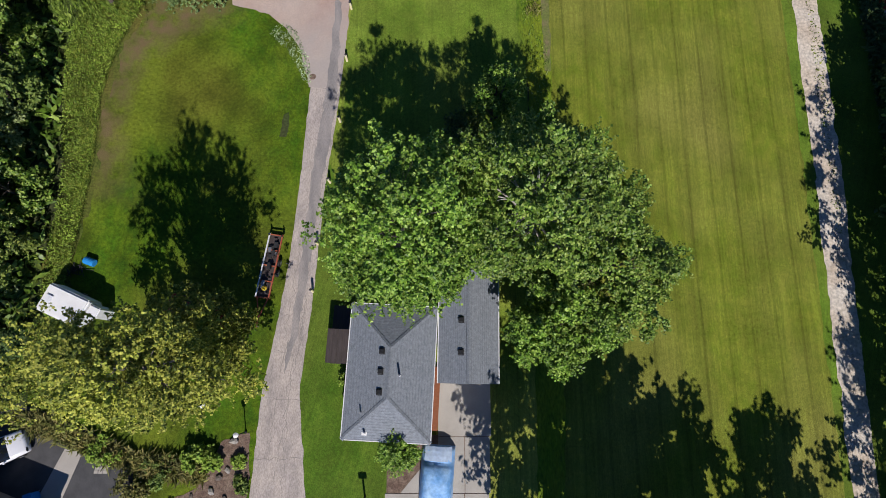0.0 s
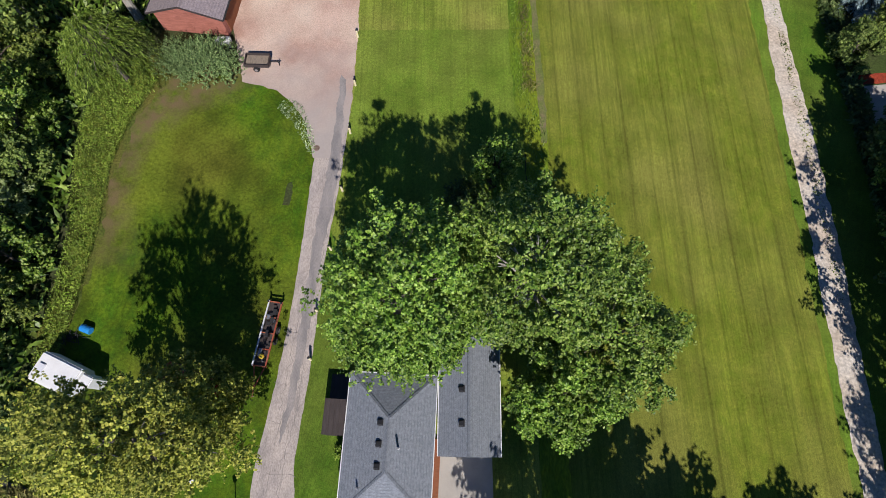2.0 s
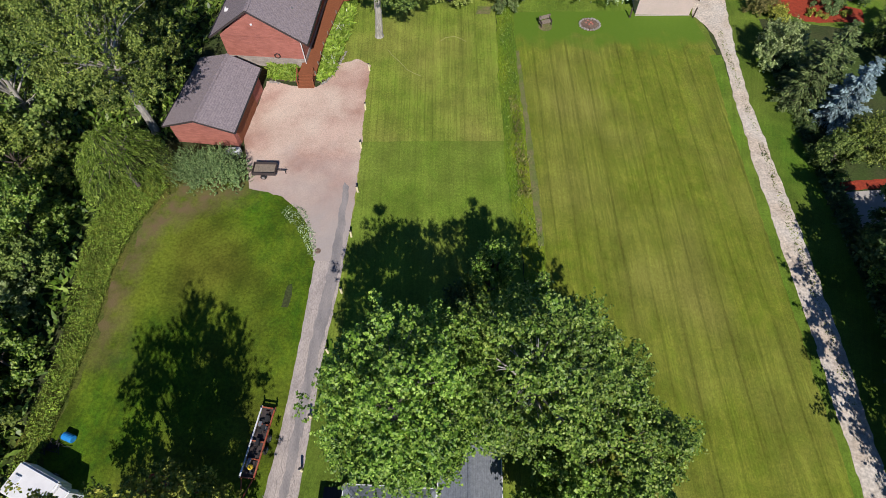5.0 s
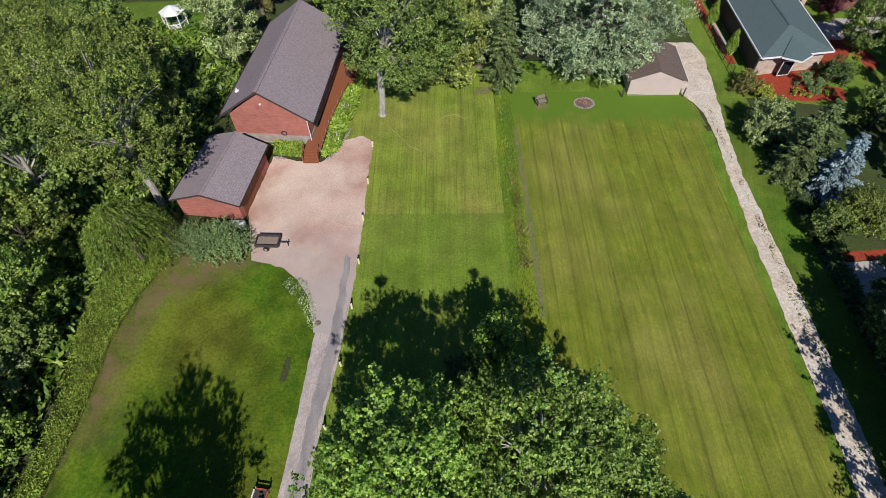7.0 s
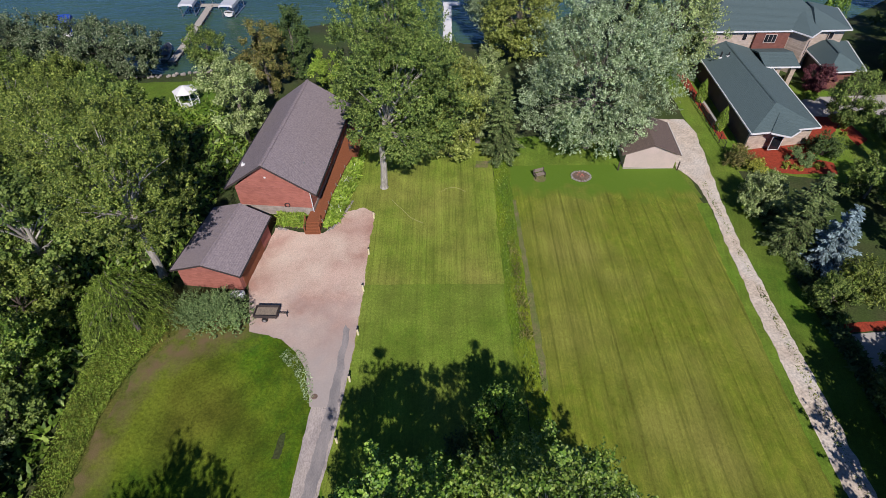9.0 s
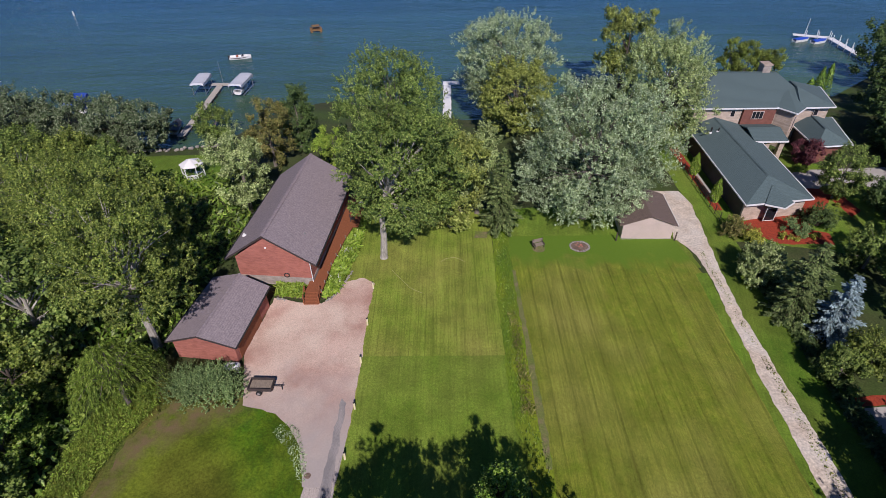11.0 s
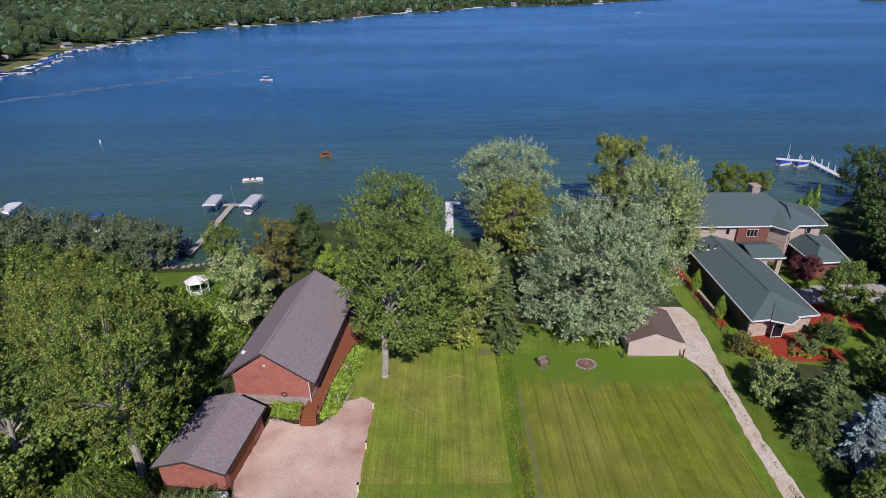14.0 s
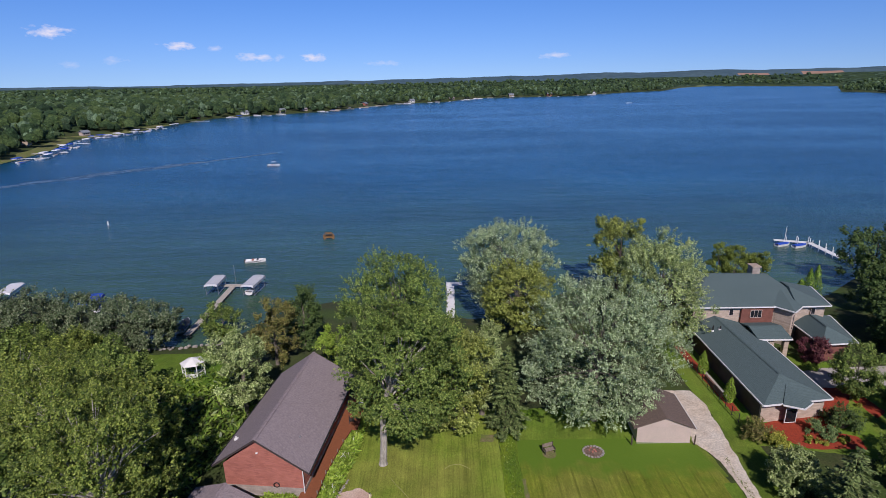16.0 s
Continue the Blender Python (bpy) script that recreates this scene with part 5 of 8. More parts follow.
shed = thing("brick_garage", "red brick garage with a brown shingled low gable roof", "garage")
sFL, sFR, sBR, sBL = (-26.95, 35.8, 2.6), (-19.9, 34.9, 2.6), (-18.85, 43.6, 2.6), (-25.4, 45.2, 2.6)
sRF, sRB = (-23.5, 35.35, 3.75), (-22.05, 44.4, 3.75)
sw = [(-26.5, 36.2), (-20.3, 35.4), (-19.3, 43.2), (-25.0, 44.7)]
house_walls(shed, sw, -0.05, 2.5, RED_WALL)
gable_wall(shed, sw[0], sw[1], (-23.4, 35.8, 3.6), 2.46, 2.55, RED_WALL)
gable_wall(shed, sw[2], sw[3], (-22.15, 43.95, 3.6), 2.46, 2.55, RED_WALL)
bm = bmesh.new()
gable_roof(bm, sFL, sFR, sBR, sBL, sRF, sRB, 0.16)
sroof = part("roof", bm, SHINGLE_BROWN, shed)
ridge_caps(sroof, sRF, sRB, SHINGLE_BROWN, 0.25, 0.2)
edge_board(shed, sFR, sBR, BLACK, "gutter", 0.14, 0.1)
edge_board(shed, sBL, sFL, BLACK, "gutter", 0.14, 0.1)
edge_board(shed, sFL, sRF, DARK_BROWN, "bargeboard", 0.18, 0.05)
edge_board(shed, sRF, sFR, DARK_BROWN, "bargeboard", 0.18, 0.05)
bm = bmesh.new()
prism(bm, [(-20.24, 36.0), (-20.17, 36.0), (-19.525, 41.0), (-19.595, 41.0)], 0, 2.2)
part("garage_door", bm, DECK, shed, "dark red garage door facing the gravel yard")

# deck with steps beside the brick house
deck = thing("deck", "red-stained wooden deck with steps along the brick house", "deck")
bm = bmesh.new()
prism(bm, [(-15.6, 44.6), (-13.75, 44.6), (-13.4, 49.2), (-12.5, 54.5), (-11.9, 57.0), (-11.2, 57.0), (-10.9, 65.0), (-13.0, 65.0), (-14.9, 46.5), (-15.4, 46.4)], 0.62, 0.8)
part("platform", bm, DECK, deck)
for i in range(4):
    bm = bmesh.new()
    box(bm, -15.6, -13.95, 44.6 - 0.3 * (i + 1), 44.6 - 0.3 * i + 0.02, 0.0, 0.62 - 0.155 * i - 0.02, 0.015)
    part("step", bm, DECK, deck)
rail = [(-13.75, 44.6), (-13.4, 49.2), (-12.5, 54.5), (-11.9, 57.0)]
for (x0, y0), (x1, y1) in zip(rail, rail[1:]):
    n = max(1, int(math.hypot(x1 - x0, y1 - y0) / 1.4))
    for i in range(n):
        bm = bmesh.new()
        x, y = x0 + (x1 - x0) * i / n, y0 + (y1 - y0) * i / n
        box(bm, x - 0.05, x + 0.05, y - 0.05, y + 0.05, 0.8, 1.2)
        part("post", bm, WOOD, deck)
for s in ((-15.6, 43.6), (-13.95, 43.6)):
    bm = bmesh.new()
    box(bm, s[0] - 0.06, s[0] + 0.06, s[1] - 0.06, s[1] + 0.06, 0, 1.1)
    part("newel_post", bm, DECK, deck)
    bm = bmesh.new()
    tube(bm, [(s[0], s[1], 1.05), (s[0], 44.7, 1.6)], [0.05, 0.05], 6)
    part("handrail", bm, DECK, deck)
    bm = bmesh.new()
    box(bm, s[0] - 0.06, s[0] + 0.06, 44.64, 44.76, 0.8, 1.65)
    part("newel_post", bm, DECK, deck)


def deck_chair(x, y, rz):
    c = thing("patio_chair", "dark brown wooden patio chair on the deck", "chair", x, y, 0.8, rz, "deck furniture")
    bm = bmesh.new()
    box(bm, -0.3, 0.3, -0.3, 0.28, 0.36, 0.42, 0.02)
    part("seat", bm, DARK_BROWN, c)
    bm = bmesh.new()
    box(bm, -0.3, 0.3, 0.26, 0.33, 0.4, 0.95, 0.02)
    part("backrest", bm, DARK_BROWN, c)
    for sx in (-0.27, 0.27):
        bm = bmesh.new()
        box(bm, sx - 0.04, sx + 0.04, -0.3, 0.28, 0.58, 0.63)
        part("armrest", bm, DARK_BROWN, c)
        for sy in (-0.26, 0.26):
            bm = bmesh.new()
            box(bm, sx - 0.03, sx + 0.03, sy - 0.03, sy + 0.03, 0, 0.58)
            part("leg", bm, DARK_BROWN, c)
    return c


chair = deck_chair(-12.1, 58.3, 100)
for x, y, a in ((-11.6, 60.6, 200), (-12.4, 60.2, 60), (-11.7, 63.4, 80)):
    copy_thing(chair, pose(x, y, 0.8, 0, 0, a))
table = thing("side_table", "small white table on the deck", "table", -11.4, 61.8, 0.8, 5)
bm = bmesh.new()
box(bm, -0.3, 0.3, -0.7, 0.7, 0.66, 0.72, 0.02)
part("tabletop", bm, WHITE, table)
for sx in (-0.24, 0.24):
    for sy in (-0.6, 0.6):
        bm = bmesh.new()
        box(bm, sx - 0.03, sx + 0.03, sy - 0.03, sy + 0.03, 0, 0.66)
        part("leg", bm, WHITE, table)

# stones edging the beds below the brick house
rngs = np.random.default_rng(5)
bed_edge = thing("stone_edging", "row of pale field stones edging the planted beds", "stones")
for i in range(46):
    t = i / 45
    x, y = (-18.7 + 2.7 * t * 1.0, 44.4 - 0.6 * t) if i < 16 else (-13.2 + 2.2 * ((i - 16) / 29), 44.0 + 5 * ((i - 16) / 29) ** 1.5)
    b2 = bmesh.new()
    rock(b2, x + rngs.normal() * 0.05, y + rngs.normal() * 0.05, 0.02, rngs.uniform(0.12, 0.2), rngs)
    part("stone", b2, ROCK, bed_edge)

# beige garage under the silver maple
g2 = thing("small_garage", "small beige garage with tan shingles beside the lane", "garage")
gw = [(22.0, 55.0), (28.2, 54.8), (28.6, 61.5), (22.4, 61.7)]
house_walls(g2, gw, -0.3, 2.1, BEIGE)
gable_wall(g2, gw[0], gw[1], (25.15, 54.9, 3.3), 2.06, 2.1, BEIGE)
gable_wall(g2, gw[2], gw[3], (25.5, 61.6, 3.3), 2.06, 2.1, BEIGE)
bm = bmesh.new()
gable_roof(bm, (21.5, 54.8, 2.05), (28.65, 54.6, 2.05), (29.05, 61.9, 2.05), (21.9, 62.1, 2.05), (25.15, 54.7, 3.45), (25.5, 62.0, 3.45), 0.12)
part("roof", bm, SHINGLE_TAN, g2)
edge_board(g2, (28.65, 54.6, 2.05), (29.05, 61.9, 2.05), WHITE, "gutter", 0.1, 0.06)
bm = bmesh.new()
box(bm, 21.95, 28.25, 54.74, 54.85, -0.3, 0.05)
part("footing", bm, CONCRETE, g2)

# the green-roofed stone house
gh = thing("stone_house", "pale stone house with dark green hip roofs and white gutters", "house")


def hip(bm, c, ridge, t=0.16):
    """Roof planes over four eave corners (front left, front right, back right, back left) and a ridge's front and back ends."""
    fl, fr, br, bl = c
    a, b = ridge
    slab(bm, [fl, fr, a], t)
    slab(bm, [fr, br, b, a], t)
    slab(bm, [br, bl, b], t)
    slab(bm, [bl, fl, a, b], t)


def prow(parent, name, a, b, c, apex, t=0.14):
    """A small roof of two planes that meet in a ridge over a forward corner."""
    bm = bmesh.new()
    hi = [bm.verts.new(p) for p in (a, b, c, apex)]
    lo = [bm.verts.new((p[0], p[1], p[2] - t)) for p in (a, b, c)]
    for f in ((hi[0], hi[1], hi[3]), (hi[1], hi[2], hi[3]), (lo[0], lo[1], hi[1], hi[0]), (lo[1], lo[2], hi[2], hi[1]), (lo[0], hi[0], hi[3]), (lo[2], hi[3], hi[2]), (lo[2], lo[1], lo[0])):
        bm.faces.new(f)
    part(name, bm, SHINGLE_GREEN, parent)
    edge_board(parent, a, b, WHITE, "gutter", 0.18, 0.1)
    edge_board(parent, b, c, WHITE, "gutter", 0.18, 0.1)


def inset(c, d):
    m = sum((Vector(p).to_2d() for p in c), Vector((0, 0))) / 4
    return [tuple(Vector(p).to_2d() + (m - Vector(p).to_2d()).normalized() * d * 1.41) for p in c]


def roofed(c, ridge, z0, wall_m):
    bm = bmesh.new()
    hip(bm, c, ridge)
    r = part("roof", bm, SHINGLE_GREEN, gh)
    ridge_caps(r, ridge[0], ridge[1], SHINGLE_GREEN, 0.3, 0.2)
    for i in range(4):
        edge_board(gh, c[i], c[(i + 1) % 4], WHITE, "gutter", 0.18, 0.12)
    w = inset(c, 0.6)
    for i in range(4):
        a, b = Vector(w[i]), Vector(w[(i + 1) % 4])
        d = (b - a).normalized()
        o = Vector((-d.y, d.x)) * 0.25
        bm = bmesh.new()
        prism(bm, [tuple(a), tuple(b - d * 0.253), tuple(b - d * 0.253 + o), tuple(a + o)], z0, c[0][2] - 0.02)
        # left wall: deep shade under the eave painted in as dark brown
        part("wall", bm, DARK_BROWN if i == 3 else wall_m, gh)


roofed([(38.0, 57.7, 3.0), (47.2, 59.0, 3.0), (48.0, 80.0, 3.0), (38.5, 82.0, 3.0)], [(42.5, 62.5, 4.5), (42.6, 81.0, 4.5)], -0.3, STONE)
roofed([(38.5, 79.9, 6.2), (58.0, 79.9, 6.2), (58.0, 95.0, 6.2), (39.5, 96.0, 6.2)], [(44.9, 88.8, 8.7), (54.6, 88.5, 8.7)], -0.5, STONE)
roofed([(55.2, 79.85, 6.21), (60.6, 80.0, 6.21), (62.6, 88.2, 6.21), (55.6, 89.0, 6.21)], [(56.2, 84.4, 7.9), (56.4, 86.6, 7.9)], -0.5, STONE)
roofed([(55.0, 72.9, 3.1), (60.7, 73.4, 3.1), (63.0, 83.0, 3.1), (55.4, 82.0, 3.1)], [(57.2, 75.6, 4.8), (57.6, 79.9, 4.8)], -0.4, BRICK_DK)
# corner bay whose roof points forward
prow(gh, "bay_roof", (51.0, 80.9, 6.24), (53.5, 77.6, 6.24), (55.9, 79.7, 6.24), (54.8, 84.0, 7.45))
# entrance porch and stair tower
bm = bmesh.new()
slab(bm, [(46.5, 74.4, 3.35), (51.6, 74.4, 3.35), (51.6, 77.5, 4.1), (46.5, 77.5, 4.1)], 0.2)
slab(bm, [(51.6, 80.4, 3.35), (46.5, 80.4, 3.35), (46.5, 77.5, 4.1), (51.6, 77.5, 4.1)], 0.2)
part("porch_roof", bm, SHINGLE_GREEN, gh)
edge_board(gh, (46.5, 74.4, 3.3), (51.6, 74.4, 3.3), WHITE, "gutter", 0.2, 0.1)
edge_board(gh, (51.6, 74.4, 3.3), (51.6, 80.4, 3.3), WHITE, "gutter", 0.2, 0.1)
for x in (48.9, 51.1):
    bm = bmesh.new()
    box(bm, x - 0.35, x + 0.35, 74.8, 75.5, -0.3, 3.2, 0.03)
    part("porch_pillar", bm, STONE, gh, "square pale stone pillar")
bm = bmesh.new()
prism(bm, [(53.5, 78.3), (55.2, 79.95), (55.2, 82), (51.5, 82), (51.5, 81.0)], -0.3, 6.1)
part("stair_tower", bm, STONE, gh, "pale stone stair bay")
bm = bmesh.new()
box(bm, 46.6, 51.6, 80.0, 80.4, 3.0, 6.1)
part("upper_wall", bm, BRICK_DK, gh, "brown brick upper wall")
window_unit(gh, (48.9, 79.98, 5.0), (1, 0), 1.8, 1.3, BEIGE, panes=3)
window_unit(gh, (54.35, 79.1, 3.9), (1, 0.97), 0.8, 2.6, BEIGE, panes=1)
window_unit(gh, (45.2, 80.45, 5.1), (1, 0), 0.7, 1.1, BEIGE, panes=1)
window_unit(gh, (58.2, 80.5, 5.1), (1, 0.1), 0.8, 1.1, BEIGE, panes=1)
# front gable of the wing with its corner window
prow(gh, "gable_roof", (40.4, 57.75, 3.06), (42.4, 56.8, 3.06), (44.2, 58.1, 3.06), (42.45, 60.9, 4.0))
window_unit(gh, (41.8, 58.1, 1.3), (1, 0.1), 1.5, 2.0, panes=1)
stack(gh, 40.6, 76.5, 3.8, 0.9, 0.12, BLACK)
stack(gh, 41.6, 76.3, 4.1, 0.6, 0.1, BLACK)
chim = bmesh.new()
box(chim, 52.2, 53.5, 88.3, 89.9, 5.0, 9.8, 0.05)
part("chimney", chim, STONE_GREY, gh, "pale grey stone chimney")
bm = bmesh.new()
box(bm, 52.05, 53.65, 88.15, 90.05, 9.8, 10.0, 0.04)
part("chimney_cap", bm, STONE, gh)

# corner of a building and lot on the left
lot = thing("low_building", "corner of a low pale building beside the lot", "building", -32.5, -11.2, 0, -19)
bm = bmesh.new()
box(bm, -4, 4.6, -3, 2.6, -0.02, 2.3, 0.02)
part("wall", bm, TAN_WALL, lot)
bm = bmesh.new()
slab(bm, [(-4.3, -3.3, 2.4), (5.0, -3.3, 2.4), (5.0, 3.0, 2.4), (-4.3, 3.0, 2.4)], 0.15)
part("roof", bm, WHITE_VINYL, lot)
bm = bmesh.new()
box(bm, -3.8, 4.2, -2.9, 1.9, 2.4, 2.46)
part("roof_panel", bm, BEIGE, lot)

# ---- trees ----
NEAR = "tall maple with dense bright green summer leaves"
broadleaf("maple_tree", NEAR + " over the house", -3.7, 8.2, 17.0, 5.6, L_MAPLE, n_clump=250, lobes=0.22, lean=(1.25, 0.0), per=190, leaf=0.2, seed=11, low=0.2, ry=6.0, clump=0.18, slim=0.7)
broadleaf("maple_tree", NEAR + " beside the garage wing", 5.2, 9.6, 16.2, 5.8, L_MAPLE2, BARK_PALE, n_clump=220, per=200, leaf=0.2, seed=12, low=0.2, ry=5.3, clump=0.17, gap=0.08, slim=0.7)
broadleaf("maple_tree", "lower spreading maple by the garage wing", 10.1, 6.4, 12.2, 5.0, L_MAPLE2, n_clump=180, per=190, leaf=0.2, seed=13, low=0.2, ry=5.2, clump=0.17, slim=0.7)
broadleaf("maple_tree", "small maple by the garage wing", 7.0, 2.6, 9.8, 3.6, L_MAPLE, n_clump=100, per=190, leaf=0.2, seed=10, low=0.2, ry=3.5, clump=0.2, slim=0.7)
broadleaf("yellowing_tree", "tall broad tree with yellowing leaves beside the driveway", -18.6, 0.0, 17.8, 5.7, L_YELLOW, lean=(0.85, 0.0), n_clump=240, per=150, leaf=0.175, seed=14, low=0.12, ry=3.5, clump=0.17, slim=0.75)
broadleaf("yellowing_tree", "smaller spreading tree with yellowing leaves by the driveway", -16.7, 2.2, 9.0, 3.2, L_YELLOW, n_clump=90, per=165, leaf=0.18, seed=15, low=0.15, ry=3.4, slim=0.75)
# trees behind the viewpoint, whose shadows reach the lawns
for i, (x, y, h, r) in enumerate(((7.6, -15.0, 16.0, 6.2), (11.6, -13.4, 17.4, 4.5), (16.2, -15.2, 13.0, 4.6), (24.4, -18.6, 13.0, 5.0))):
    broadleaf("shade_tree", "leafy tree at the yard's end", x, y, h, r, L_MAPLE2, n_clump=85, per=95, leaf=0.45, seed=16 + i, gap=0.03, slim=0.75)
shrub("young_tree", "small bushy tree in the maples' shade", 3.7, 20.0, 7.6, 2.1, L_MAPLE, 60, 100, 0.2, 19, category="tree")
shrub("shrub", "dark shrub in the shade of the maples", 1.2, 19.0, 2.2, 1.6, L_DARK, 20, 60, 0.22, 20)
shrub("shrub", "round green shrub before the house", -3.5, -5.6, 4.0, 1.7, L_MAPLE, 60, 120, 0.15, 21)
shrub("shrub", "small green shrub by the shelter", -7.6, -0.9, 1.2, 0.6, L_LIME, 12, 60, 0.14, 22)

# big trees beside the lake house
broadleaf("oak_tree", "large oak with a pale trunk on the lawn", -7.5, 51.6, 20.6, 7.2, L_OAK, BARK_PALE, n_clump=300, per=140, leaf=0.24, seed=31, low=0.22, lean=(2.6, 1.0), ry=6.6, clump=0.18, trunk_r=0.42, slim=0.65)
broadleaf("oak_tree", "large oak behind the lawn tree", -6.6, 63.5, 21.8, 7.6, L_OAK, n_clump=260, per=130, leaf=0.27, seed=32, low=0.15, clump=0.19, slim=0.65)
broadleaf("oak_tree", "smaller pale green oak between larger trees", 0.6, 58.0, 14.4, 4.8, L_PALE, n_clump=90, per=130, leaf=0.32, seed=30, low=0.08, clump=0.22, slim=0.65)
broadleaf("silver_maple", "huge silver maple with grey-green leaves over a small garage", 18.2, 59.6, 20.2, 10.7, L_SILVER, n_clump=460, per=120, leaf=0.27, seed=33, low=0.06, ry=8.2, clump=0.13, slim=0.5, lobes=0.22)
broadleaf("poplar", "grey-green poplar between larger trees", 4.2, 61.0, 13.6, 3.4, L_SILVER2, n_clump=60, per=140, leaf=0.34, seed=34, low=0.05)
conifer("spruce_tree", "dark narrow spruce between two large trees", 7.0, 57.5, 11.5, 2.6, L_SPRUCE, 35, tiers=26)
broadleaf("silver_maple", "tall grey-green tree behind the stone house's wing", 34.0, 81.5, 17.8, 8.6, L_SILVER2, n_clump=290, per=110, leaf=0.32, seed=36, low=0.08, clump=0.17, slim=0.55)
broadleaf("silver_maple", "rounded silver tree at the lake shore", 11.4, 97.5, 18.4, 10.3, L_SILVER, n_clump=290, per=105, leaf=0.36, seed=37, low=0.08, z=-1.4, clump=0.14, slim=0.5, lobes=0.2)
broadleaf("shore_tree", "yellow-green tree near the shore", 11.8, 86.5, 13.3, 7.2, L_PALE, n_clump=130, per=120, leaf=0.38, seed=38, low=0.08, z=-0.6, clump=0.2, slim=0.6)
broadleaf("shore_tree", "airy green tree leaning at the water's edge", 35.2, 106.5, 17.6, 6.9, L_PALE, BARK_DARK, n_clump=100, per=150, leaf=0.42, seed=39, low=0.12, z=-1.6, clump=0.2, gap=0.12, slim=0.6)
for i, (x, y, h, r) in enumerate(((55.6, 106, 10.4, 3.0), (59.4, 107, 10.2, 3.2), (63.4, 106, 9.0, 2.8))):
    broadleaf("shore_tree", "bushy green tree behind the stone house", x, y, h, r, L_COTTON, n_clump=70, per=180, leaf=0.27, seed=40 + i, low=0.05, z=-1.6, slim=0.6)
for i, (x, y, h) in enumerate(((65.6, 95, 6.4), (67.2, 95.3, 8.4), (68.7, 95.6, 8.9))):
    columnar("arborvitae", "narrow bright green arborvitae by the shore", x, y, h, 1.25, L_MAPLE, 45 + i, -1.2, 1300, "shore arborvitae", 0.34)
for i, (x, y, h, r) in enumerate(((88, 107, 13.2, 6.8), (103, 112, 15, 9), (80, 92, 9, 6), (90, 93, 11, 7), (74, 82, 8, 5), (84, 80, 9, 6), (98, 96, 12, 8))):
    broadleaf("dark_tree", "dark shaded tree by the neighbouring shore", x, y, h, r, L_DARK, BARK_DARK, n_clump=70, per=90, leaf=0.55, seed=50 + i, low=0.05, z=-0.8, slim=0.6)

for i, (x, y, h, r) in enumerate(((70, 70, 10, 5.5), (77, 66, 11, 6), (79, 61, 9, 5), (84, 56, 10, 6), (86, 66, 12, 7), (70, 76.5, 9, 4.5))):
    broadleaf("dark_tree", "dark shaded tree beyond the stone house", x, y, h, r, L_DARK, BARK_DARK, n_clump=70, per=90, leaf=0.5, seed=160 + i, low=0.05, z=-0.3, slim=0.6)

# left shore
for i, (x, y, h, r) in enumerate(((-73, 87, 8.4, 5.8), (-64, 86.5, 8.4, 5.4), (-55.5, 84.5, 8.0, 5.0), (-49.5, 83.5, 7.4, 4.8), (-84, 89, 8.6, 6.3), (-95, 90, 8.0, 7))):
    broadleaf("shore_tree", "round dark green tree along the shore", x, y, h, r, L_SHORE, BARK_DARK, n_clump=80, per=115, leaf=0.36, seed=60 + i, low=0.08, z=-1.0, clump=0.22, slim=0.6)
for i, (x, y, h, r, m) in enumerate(((-75, 77, 7.0, 5.0, L_COTTON), (-66, 76, 6.6, 4.6, L_OAK), (-57.5, 75, 6.2, 4.2, L_COTTON), (-51, 73.5, 5.4, 3.4, L_OAK), (-82, 80, 7.4, 5.2, L_OAK))):
    broadleaf("shore_tree", "bushy green tree behind the shore row", x, y, h, r, m, BARK_DARK, n_clump=70, per=90, leaf=0.34, seed=260 + i, low=0.05, z=-0.4, clump=0.22, slim=0.6)
broadleaf("shore_tree", "small bushy tree by the pier", -39.5, 87.0, 6.0, 3.6, L_OAK, n_clump=40, per=140, leaf=0.4, seed=67, low=0.05, z=-1.2)
broadleaf("browning_tree", "tree with browning foliage near the shore", -26.2, 74.5, 12.0, 3.6, L_BROWN, n_clump=70, per=110, leaf=0.36, seed=68, low=0.05, z=-0.1)
broadleaf("shore_tree", "dark green tree near the shore", -23.4, 80.5, 11.0, 3.4, L_DARK, n_clump=60, per=110, leaf=0.42, seed=69, low=0.05, z=-0.4)
broadleaf("light_tree", "soft grey-green tree behind the brick house", -26.3, 61.5, 12.6, 4.2, L_SILVER2, n_clump=80, per=120, leaf=0.34, seed=70, low=0.12)
broadleaf("shore_tree", "green tree at the corner of the brick house", -16.5, 72.5, 8.0, 2.6, L_LIME, n_clump=40, per=130, leaf=0.36, seed=71, low=0.05)
for i, (x, y, h) in enumerate(((-23.6, 54.0, 3.2), (-23.5, 55.3, 3.4), (-23.4, 56.6, 3.2), (-23.3, 57.9, 3.3))):
    columnar("arborvitae", "narrow evergreen beside the brick house", x, y, h, 0.6, L_LIME, 72 + i, 0, 600, "house arborvitae", 0.24)

